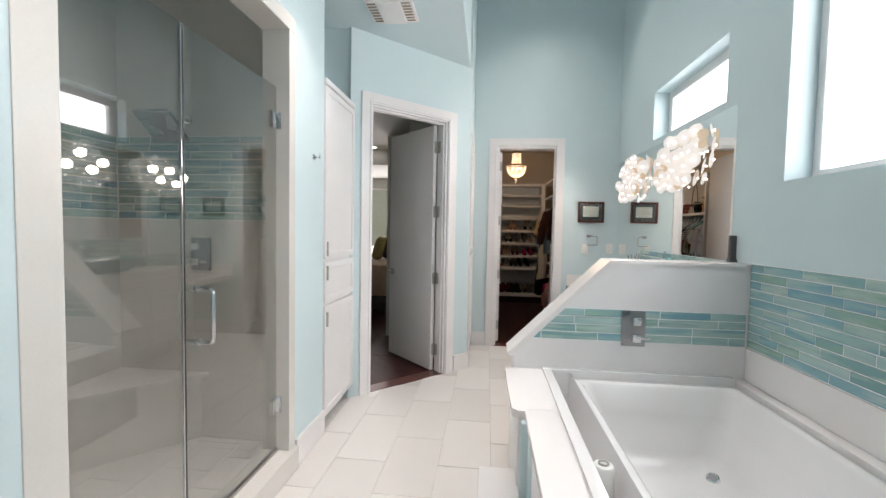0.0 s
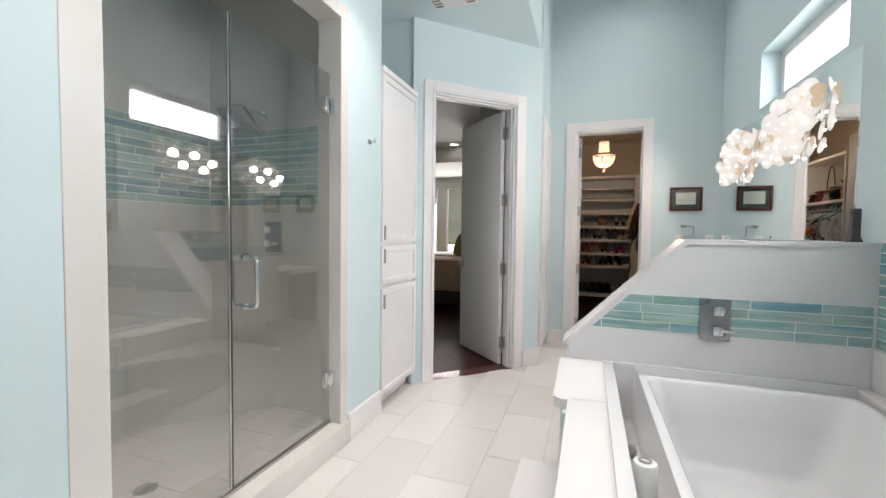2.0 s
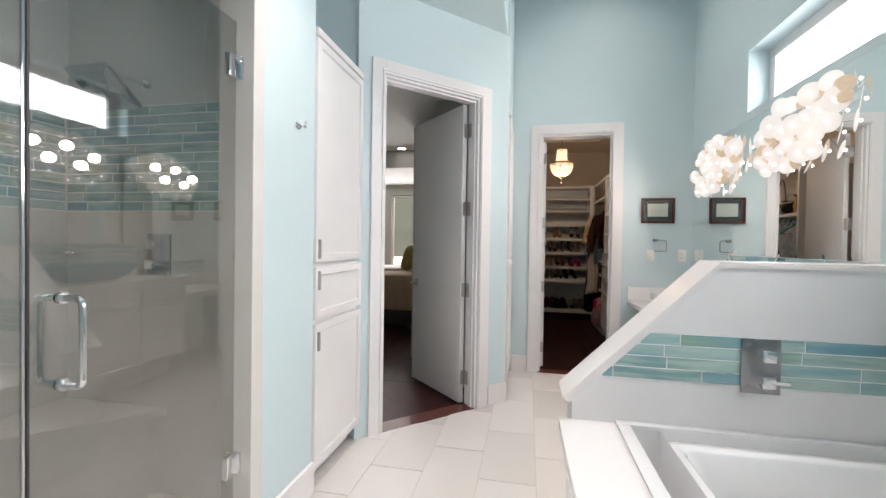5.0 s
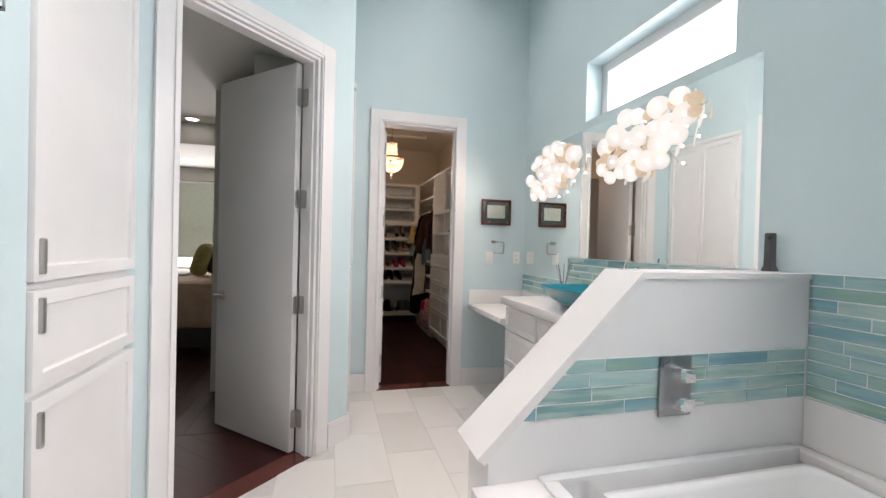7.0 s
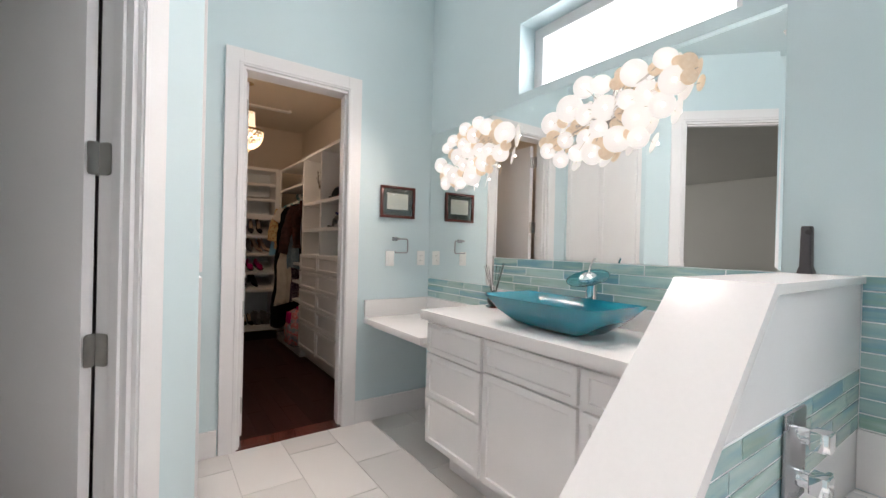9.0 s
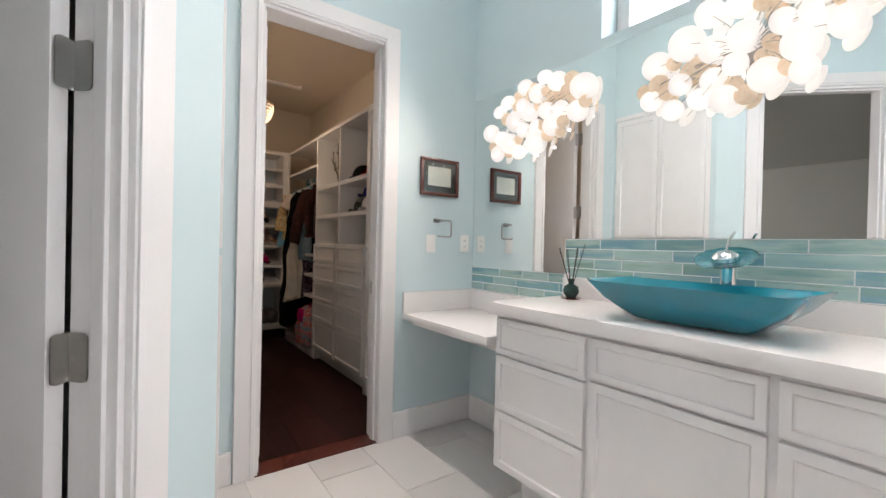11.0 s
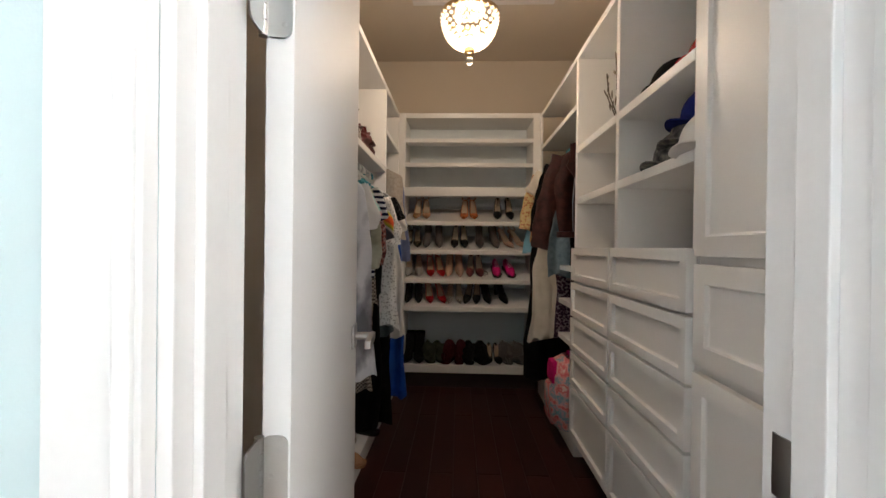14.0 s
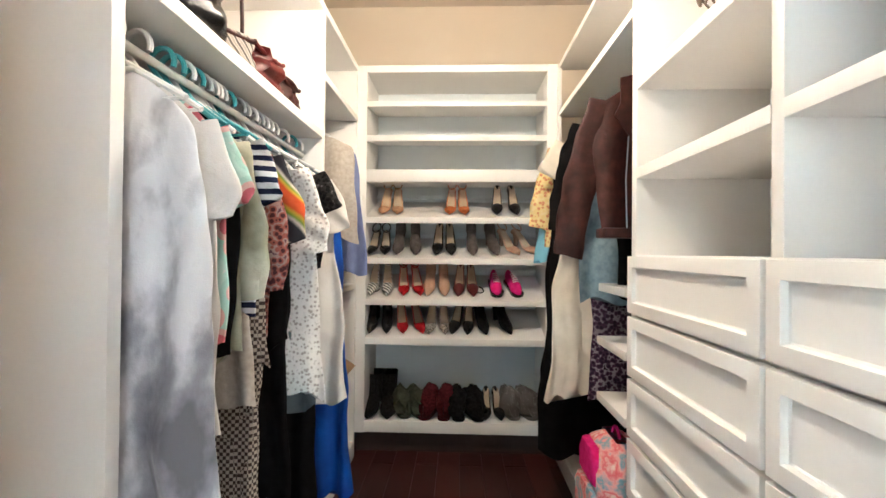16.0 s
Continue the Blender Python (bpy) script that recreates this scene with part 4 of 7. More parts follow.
gl = part("glazing", boxes((fx0 + fw, fx1 - fw, CY - 0.0175, CY - 0.016, fz0 + fw, fz1 - fw)), PANE, frame_, smooth=0)

ring = thing("towel_ring", "square chrome towel ring", "towel ring", (1.86, CY, 1.34))
bm = boxes((1.80, 1.845, CY - 0.012, CY - 0.001, 1.345, 1.372), bevel=0.003)
box(bm, 1.81, 1.84, CY - 0.06, CY - 0.01, 1.352, 1.366, 0.002)
part("mount", bm, SATIN, ring)
part("ring", tube([(1.835, CY - 0.055, 1.359), (1.90, CY - 0.055, 1.359), (1.908, CY - 0.055, 1.351), (1.908, CY - 0.055, 1.262), (1.90, CY - 0.055, 1.254), (1.81, CY - 0.055, 1.254), (1.80, CY - 0.055, 1.26)], 0.005, 10), SATIN, ring)


def wall_plate(name, x, z, label, socket):
    p = thing(name, label, "switch" if not socket else "socket", (x, CY, z))
    b = part("plate", boxes((x - 0.036, x + 0.036, CY - 0.006, CY - 0.001, z - 0.058, z + 0.058), bevel=0.002), PLATE, p)
    if socket:
        for dz in (-0.02, 0.02):
            part("outlet", boxes((x - 0.014, x + 0.014, CY - 0.0085, CY - 0.006, z + dz - 0.014, z + dz + 0.014), bevel=0.001), PLATE, b)
            part("slot", boxes((x - 0.007, x - 0.005, CY - 0.0092, CY - 0.0085, z + dz - 0.004, z + dz + 0.006), (x + 0.005, x + 0.007, CY - 0.0092, CY - 0.0085, z + dz - 0.004, z + dz + 0.006)), DARK, b)
    else:
        part("rocker", boxes((x - 0.017, x + 0.017, CY - 0.010, CY - 0.006, z - 0.034, z + 0.034), bevel=0.002), PLATE, b)
    return p


wall_plate("light_switch", 1.783, 1.208, "white rocker light switch", False)
wall_plate("power_socket", 2.062, 1.213, "white double power socket", True)

# capiz wall lights in front of the mirror
disc_mesh = lit_mesh = None


def capiz_light(name, y, z, seed, wide):
    global disc_mesh, lit_mesh
    rnd = random.Random(seed)
    f = thing(name, "capiz shell cluster wall light with warm lit bulbs", "wall light", (RX - 0.01, y, z), "vanity lights")
    part("mount", lathe([(0, 0), (0.06, 0), (0.055, 0.02), (0, 0.022)], 24, Matrix.Translation((RX - 0.007, y, z)) @ Matrix.Rotation(radians(-90), 4, "Y")), NICKEL, f)
    if disc_mesh is None:
        bm = lathe([(0, 0.0025), (0.6, 0.0022), (0.97, 0.0018), (1.0, 0.0), (0.97, -0.0018), (0.6, -0.0022), (0, -0.0025)], 26)
        for v in bm.verts:
            v.co.z *= 10
        bmesh.ops.recalc_face_normals(bm, faces=bm.faces[:])
        disc_mesh = bpy.data.meshes.new("disc")
        bm.to_mesh(disc_mesh)
        bm.free()
        disc_mesh.materials.append(CAPIZ)
        disc_mesh.shade_smooth()
        lit_mesh = disc_mesh.copy()
        lit_mesh.name = "disc_lit"
        lit_mesh.materials[0] = CAPIZ_LIT
    placed = []
    tries = 0
    while len(placed) < 42 and tries < 9000:
        tries += 1
        lit = len(placed) < 22
        a, q = rnd.uniform(0, math.tau), math.sqrt(rnd.random())
        dy, dz = wide * q * math.cos(a), 0.2 * q * math.sin(a) - 0.05 * q * math.cos(a)
        r = rnd.choice((0.044, 0.048, 0.052, 0.056, 0.062, 0.070) if lit else (0.028, 0.031, 0.034, 0.038, 0.042))
        dx = rnd.uniform(0.045, 0.062) if lit else rnd.uniform(0.03, 0.045)
        if any((dy - p[1]) ** 2 + (dz - p[2]) ** 2 < ((0.86 if lit and p[4] else 0.6) * (r + p[3])) ** 2 for p in placed):
            continue
        placed.append((dx, dy, dz, r, lit))
    hub = Vector((RX - 0.03, y, z))
    for dx, dy, dz, r, lit in placed:
        c = Vector((RX - 0.012 - dx, y + dy, z + dz))
        n = Vector((-1, -0.6 + dy * 0.5 + rnd.uniform(-0.2, 0.2), -0.1 + dz * 0.8 + rnd.uniform(-0.2, 0.2))).normalized()
        d = new("disc", lit_mesh if lit else disc_mesh)
        d.parent, d.matrix_parent_inverse = f, f.matrix_basis.inverted()
        d.matrix_basis = Matrix.Translation(c) @ n.to_track_quat("Z", "Y").to_matrix().to_4x4() @ Matrix.Diagonal((r, r, r * 0.12, 1))
        mid = hub.lerp(c, 0.5) + Vector((-0.01, 0, 0.012))
        part("stem", tube([hub, mid, c + n * -0.004], 0.0016, 5), NICKEL, f)
        if lit:
            b = new("bulb", bulb_mesh)
            b.parent, b.matrix_parent_inverse = f, f.matrix_basis.inverted()
            b.matrix_basis = Matrix.Translation(c + n * 0.016)
    return f


BULB = glow("bulb_glow", (1.0, 0.94, 0.85), 5.5)
bm = bmesh.new()
bmesh.ops.create_uvsphere(bm, u_segments=12, v_segments=8, radius=0.008)
bulb_mesh = bpy.data.meshes.new("bulb")
bm.to_mesh(bulb_mesh)
bm.free()
bulb_mesh.materials.append(BULB)
bulb_mesh.shade_smooth()
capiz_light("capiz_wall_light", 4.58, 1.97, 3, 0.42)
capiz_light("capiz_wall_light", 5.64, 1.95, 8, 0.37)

vent = thing("ceiling_vent", "white ceiling fan vent with slatted sides", "vent", (-0.09, 4.2, LOW))
part("housing", boxes((-0.26, 0.08, 4.05, 4.36, LOW - 0.02, LOW - 0.001), (-0.17, -0.01, 4.06, 4.35, LOW - 0.034, LOW - 0.02), bevel=0.006), WHITE, vent)
for k in range(7):
    for x0 in (-0.245, 0.0):
        # tan colour paints the shadow between the slats of the white vent
        part("slat", boxes((x0, x0 + 0.06, 4.075 + k * 0.04, 4.085 + k * 0.04, LOW - 0.026, LOW - 0.0205)), material("vent_shadow_tan", (0.35, 0.28, 0.2), 0.7) if not k and x0 < -0.1 else bpy.data.materials["vent_shadow_tan"], vent, smooth=0)


def recessed(place, r, strength_mat=LAMPWHITE):
    x, y, z = place
    f = thing("recessed_light", "round white recessed ceiling light, lit", "ceiling light", place, "recessed lights")
    part("trim_ring", lathe([(r, 0), (r * 1.25, 0), (r * 1.25, -0.006), (r, -0.01), (r, 0)], 24, Matrix.Translation((x, y, z - 0.0015))), WHITE, f)
    part("lens", lathe([(0, 0), (r, 0), (r, -0.003), (0, -0.003)], 24, Matrix.Translation((x, y, z - 0.0015))), strength_mat, f)
    return f


for y in (2.2, 3.9, 5.4):
    recessed((1.25, y, HIGH), 0.08)
for y in (0.6, 2.0, 3.4):
    recessed((-0.02, y, LOW), 0.06)

# ---- bedroom ----
bed = thing("bed", "made bed with a tan spread and dark base", "bed", (-2.2, 8.7, 0))
part("bed_base", boxes((-3.2, -0.95, 7.75, 9.75, 0.08, 0.30), bevel=0.02), BLACKWOOD, bed)
part("leg", boxes((-1.1, -1.02, 7.8, 7.88, -0.012, 0.08)), BLACKWOOD, bed)
bm = boxes((-3.22, -0.92, 7.7, 9.8, 0.30, 0.82), bevel=0.07)
bmesh.ops.subdivide_edges(bm, edges=bm.edges[:], cuts=6, use_grid_fill=True)
for v in bm.verts:
    v.co.z += 0.012 * noise.noise(v.co * 4)
    v.co.y += 0.02 * noise.noise(v.co * 6 + Vector((3, 1, 7)))
part("bedspread", bm, BEDSPREAD, bed, "tan quilted bedspread")
part("folded_sheet", boxes((-3.2, -1.5, 8.6, 9.6, 0.82, 0.855), bevel=0.015), SHEET, bed)
for k, (x, y, mt) in enumerate(((-1.35, 8.75, OLIVE), (-1.2, 8.95, DARK))):
    p = thing("cushion", "plump olive patterned cushion" if mt is OLIVE else "dark checked cushion on a bed", "cushion", (x, y, 0.82))
    bm = bmesh.new()
    bmesh.ops.create_uvsphere(bm, u_segments=24, v_segments=14, radius=1)
    for v in bm.verts:
        c = v.co
        v.co = Vector((math.copysign(abs(c.x) ** 0.6, c.x) * 0.09, math.copysign(abs(c.y) ** 0.6, c.y) * 0.24, math.copysign(abs(c.z) ** 0.6, c.z) * 0.22))
    bm.transform(Matrix.Translation((x, y, 1.035)) @ Matrix.Rotation(radians(18), 4, "Y"))
    part("cover", bm, mt, p)
for x, y, z in ((-1.44, 8.5, 2.85), (-2.9, 8.0, 2.85), (-1.9, 9.9, 2.565)):
    recessed((x, y, z), 0.07)
grille = thing("ceiling_grille", "square white bedroom ceiling air grille", "vent", (-1.0, 8.45, 2.85))
part("grille_frame", boxes((-1.14, -0.84, 8.36, 8.39, 2.838, 2.849), (-1.14, -0.84, 8.55, 8.58, 2.838, 2.849), (-1.14, -1.11, 8.39, 8.55, 2.838, 2.849), (-0.87, -0.84, 8.39, 8.55, 2.838, 2.849), bevel=0.002), DARKDOOR, grille)
for k in range(6):
    part("slat", boxes((-1.11, -0.87, 8.398 + k * 0.026, 8.406 + k * 0.026, 2.839, 2.849)), DARKDOOR, grille)

# ---- closet: cabinets and shelves ----
RODMETAL = material("white_rod_enamel", (0.62, 0.61, 0.59), 0.35, vary=0.05)
# dark colour on the kick keeps the recess under the rack dark
TOEKICK = material("recess_dark_toe_kick", (0.03, 0.013, 0.010), 0.5, vary=0.2)
BACKPANEL = material("pale_blue_back_panel", (0.74, 0.78, 0.79), 0.5, vary=0.03, scale=2)
SX0, SX1, SY = 0.522, 1.70, 9.285
rack = thing("shoe_rack", "built-in white slanted shoe shelves", "shoe rack", (1.11, 9.5, 0))
part("side", boxes((SX0, SX0 + 0.058, SY, 9.66, 0.13, 2.30), bevel=0.002), SHELF, rack)
part("side", boxes((SX1 - 0.06, SX1, SY, 9.66, 0.13, 2.30), bevel=0.002), SHELF, rack)
part("top_board", boxes((SX0 + 0.058, SX1 - 0.06, SY, 9.66, 2.258, 2.30), bevel=0.002), SHELF, rack)
part("back_panel", boxes((SX0 + 0.058, SX1 - 0.06, 9.63, 9.65, 0.13, 2.258)), BACKPANEL, rack, smooth=0)
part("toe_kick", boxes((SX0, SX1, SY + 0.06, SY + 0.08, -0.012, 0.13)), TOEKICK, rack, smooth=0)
for z0, z1, rise in ((2.056, 2.088, 0.05), (1.851, 1.887, 0.06), (1.61, 1.683, 0.02), (1.365, 1.40, 0.13), (1.124, 1.158, 0.13), (0.881, 0.915, 0.13), (0.648, 0.688, 0.13), (0.133, 0.20, 0.0)):
    bm = boxes((SX0 + 0.058, SX1 - 0.06, SY + 0.002, 9.63, z0, z1), bevel=0.003)
    for v in bm.verts:
        if v.co.y > 9.5:
            v.co.z += rise
    part("shelf", bm, SHELF, rack)
    if rise > 0.1:
        part("heel_rail", boxes((SX0 + 0.058, SX1 - 0.06, 9.60, 9.628, z0 + rise + 0.05, z0 + rise + 0.075), bevel=0.003), BACKPANEL, rack)

# drawers and cubbies on the right
XF = 1.70
unit = thing("drawer_unit", "white closet unit of shaker drawers under open cubbies", "cabinet", (1.92, 7.6, 0))
part("carcass", boxes((XF, RX - 0.003, 7.0, 7.028, 0.0, 2.29), (XF, RX - 0.003, 7.595, 7.625, 1.19, 2.26), (XF, RX - 0.003, 8.205, 8.24, 0.0, 2.29), bevel=0.002), SHELF, unit)
part("chest", boxes((XF + 0.004, RX - 0.003, 7.028, 8.205, 0.10, 1.165), (XF + 0.06, RX - 0.003, 7.028, 8.205, 0, 0.10)), SHELF, unit, smooth=0)
part("counter", boxes((XF - 0.0015, RX - 0.003, 7.029, 8.204, 1.165, 1.19), bevel=0.003), SHELF, unit)
part("top_board", boxes((XF - 0.002, RX - 0.003, 7.028, 8.205, 2.258, 2.29), bevel=0.002), SHELF, unit)
part("back_panel", boxes((RX - 0.02, RX - 0.004, 7.028, 8.205, 1.19, 2.258)), BACKPANEL, unit, smooth=0)
for y0, y1 in ((7.028, 7.595), (7.625, 8.205)):
    for z in (1.437, 1.725):
        part("shelf", boxes((XF - 0.002, RX - 0.02, y0, y1, z, z + 0.035), bevel=0.002), SHELF, unit)
for y0, y1 in ((7.005, 7.598), (7.612, 8.20)):
    for z0, z1 in ((1.008, 1.187), (0.808, 0.995), (0.618, 0.797), (0.425, 0.607), (0.14, 0.414)):
        panel_front(unit, "drawer", XF - 0.03, y0, y1, z0, z1, SHELF, "x", -1, 0.045, 0.028, 0.012)

wardrobe = thing("wardrobe_unit", "tall white closet unit with shaker doors", "wardrobe", (1.92, 6.7, 0))
part("carcass", boxes((XF + 0.004, RX - 0.003, 6.36, 6.998, 0.0, 2.29), bevel=0.002), SHELF, wardrobe)
for z0, z1 in ((1.168, 2.28), (0.875, 1.145)):
    panel_front(wardrobe, "door", XF - 0.018, 6.37, 6.99, z0, z1, SHELF, "x", -1, 0.07, 0.02, 0.01)
low = panel_front(wardrobe, "door", XF - 0.018, 6.37, 6.99, 0.11, 0.85, SHELF, "x", -1, 0.07, 0.02, 0.01, "slightly ajar lower door")
low.matrix_basis = Matrix.Translation((XF, 6.99, 0)) @ Matrix.Rotation(radians(-2.5), 4, "Z") @ Matrix.Translation((-XF, -6.99, 0))

# hanging bay on the right
bay = thing("hanging_bay", "white closet hanging bay with a shelf and rod", "wardrobe", (1.92, 8.7, 0))
part("shelf", boxes((XF, RX - 0.003, 8.24, 9.28, 1.985, 2.015), bevel=0.002), SHELF, bay)
part("top_board", boxes((XF, RX - 0.003, 8.24, 9.28, 2.262, 2.29), bevel=0.002), SHELF, bay)
part("fascia", boxes((XF - 0.004, XF + 0.016, 9.255, 9.283, 0.12, 2.29), bevel=0.002), SHELF, bay)
part("base_board", boxes((XF, XF + 0.02, 8.24, 9.28, -0.012, 0.10), (XF + 0.02, RX - 0.003, 8.24, 9.28, 0.06, 0.10), bevel=0.002), SHELF, bay)
part("rod", tube([(1.90, 8.245, 1.92), (1.90, 9.27, 1.92)], 0.015, 14), CHROME, bay)
for z in (1.05, 0.84, 0.62):
    part("side_shelf", boxes((XF - 0.02, RX - 0.003, 8.242, 8.52, z, z + 0.03), bevel=0.002), SHELF, bay)

# hanging bays on the left
LXF = 0.53
left = thing("hanging_bay", "white closet hanging bay with handbag shelf and full rod", "wardrobe", (0.24, 8.1, 0))
part("side", boxes((-0.047, LXF, 7.53, 7.56, 0, 2.29), bevel=0.002), SHELF, left)
part("side", boxes((-0.047, LXF, 8.64, 8.67, 0, 2.29), bevel=0.002), SHELF, left)
part("shelf", boxes((-0.047, LXF, 7.56, 8.64, 1.69, 1.725), bevel=0.002), SHELF, left)
part("top_board", boxes((-0.047, LXF, 7.56, 8.64, 2.255, 2.29), bevel=0.002), SHELF, left)
part("base_board", boxes((-0.047, LXF, 7.56, 8.64, -0.01, 0.09), bevel=0.002), SHELF, left)
part("rod", tube([(0.44, 7.56, 1.615), (0.44, 8.64, 1.615)], 0.010, 14), RODMETAL, left)
left2 = thing("hanging_bay", "narrow white closet hanging bay with a high shelf", "wardrobe", (0.24, 8.95, 0))
part("shelf", boxes((-0.047, LXF, 8.67, 9.28, 1.96, 1.99), bevel=0.002), SHELF, left2)
part("top_board", boxes((-0.047, LXF, 8.67, 9.28, 2.255, 2.29), bevel=0.002), SHELF, left2)
part("side", boxes((-0.047, LXF - 0.005, 9.255, 9.283, 0, 2.29), bevel=0.002), SHELF, left2)
part("lower_shelf", boxes((-0.047, LXF, 8.67, 9.255, 0.98, 1.01), bevel=0.002), SHELF, left2)
part("base_board", boxes((-0.047, LXF, 8.67, 9.255, -0.01, 0.09), bevel=0.002), SHELF, left2)
part("rod", tube([(0.33, 8.67, 1.87), (0.33, 9.255, 1.87)], 0.015, 14), CHROME, left2)

# ---- closet: chandelier and ceiling trim ----
CRYSTAL = bpy.data.materials.new("crystal_bead_glow")
# beads carry their own emission, in place of bulb light caught in crystal
capiz_nodes(CRYSTAL, 0.5, ((0.92, 0.80, 0.60), (1.0, 0.94, 0.82)))
BRASS = material("antique_brass", (0.55, 0.40, 0.2), 0.3, 1.0, vary=0.15)
ch = thing("crystal_chandelier", "small basket crystal chandelier, lit warm", "chandelier", (1.08, 8.13, 2.250))
cc = Matrix.Translation((1.08, 8.13, 0))
part("canopy", lathe([(0, 2.978), (0.06, 2.978), (0.055, 2.955), (0.012, 2.94), (0, 2.94)], 24, cc), BRASS, ch)
part("stem", tube([(1.08, 8.13, 2.945), (1.08, 8.13, 2.690)], 0.005, 8), BRASS, ch)
part("crown_ring", lathe([(0.058, 2.685), (0.068, 2.685), (0.068, 2.665), (0.058, 2.665), (0.058, 2.685)], 28, cc), BRASS, ch)
part("basket_ring", lathe([(0.148, 2.480), (0.16, 2.480), (0.16, 2.455), (0.148, 2.455), (0.148, 2.480)], 32, cc), BRASS, ch)
part("finial", lathe([(0, 2.250), (0.025, 2.252), (0.03, 2.265), (0.024, 2.285), (0.035, 2.295), (0.0, 2.300)], 20, cc), BRASS, ch)
part("crystal_ball", lathe([(0, 2.195), (0.012, 2.198), (0.02, 2.212), (0.02, 2.220), (0.012, 2.234), (0, 2.238)], 16, cc), glass_material("crystal_glass", (1, 1, 1)), ch)
bm = bmesh.new()
for row in range(9):
    for k in range(26):
        a = k * math.tau / 26 + row * 0.12
        q = row / 8
        r, z = 0.154 * math.cos(q * 1.38), 2.455 - 0.165 * math.sin(q * 1.5)
        bmesh.ops.create_icosphere(bm, subdivisions=1, radius=0.0115, matrix=Matrix.Translation((1.08 + r * math.cos(a), 8.13 + r * math.sin(a), z)))
for row in range(10):
    for k in range(16):
        a = k * math.tau / 16 + row * 0.2
        q = row / 9
        r, z = 0.064 + 0.012 * q * q, 2.660 - 0.18 * q
        bmesh.ops.create_icosphere(bm, subdivisions=1, radius=0.0105, matrix=Matrix.Translation((1.08 + r * math.cos(a), 8.13 + r * math.sin(a), z)))
b = part("crystal_beads", bm, CRYSTAL, ch, "crystal bead strings with a warm glow painted in")
b["kind"] = "stuff"
for k in range(5):
    a = k * math.tau / 5
    bm = bmesh.new()
    bmesh.ops.create_uvsphere(bm, u_segments=12, v_segments=8, radius=0.017, matrix=Matrix.Translation((1.08 + 0.075 * math.cos(a), 8.13 + 0.075 * math.sin(a), 2.420)))
    part("bulb", bm, CLOSETBULB, ch, "small lit warm bulb")
bm = bmesh.new()
bmesh.ops.create_uvsphere(bm, u_segments=12, v_segments=8, radius=0.017, matrix=Matrix.Translation((1.08, 8.13, 2.570)))
part("bulb", bm, CLOSETBULB, ch, "small lit warm bulb")

hatch = thing("attic_hatch", "trimmed attic hatch panel in the closet ceiling", "hatch", (1.2, 8.0, 2.98))
part("hatch_panel", boxes((0.72, 1.66, 7.42, 8.80, 2.966, 2.979)), CREAM, hatch, smooth=0)
for y in (7.38, 8.80):
    part("trim_strip", boxes((0.68, 1.70, y, y + 0.06, 2.945, 2.979), bevel=0.006), SHELF, hatch)

strike = thing("strike_plate", "nickel strike plate in the closet jamb", "strike plate", (1.42, 6.30, 0.93))
part("plate", boxes((1.417, 1.4198, 6.30, 6.335, 0.89, 0.965), bevel=0.0008), NICKEL, strike)

# ---- closet: cloth ----


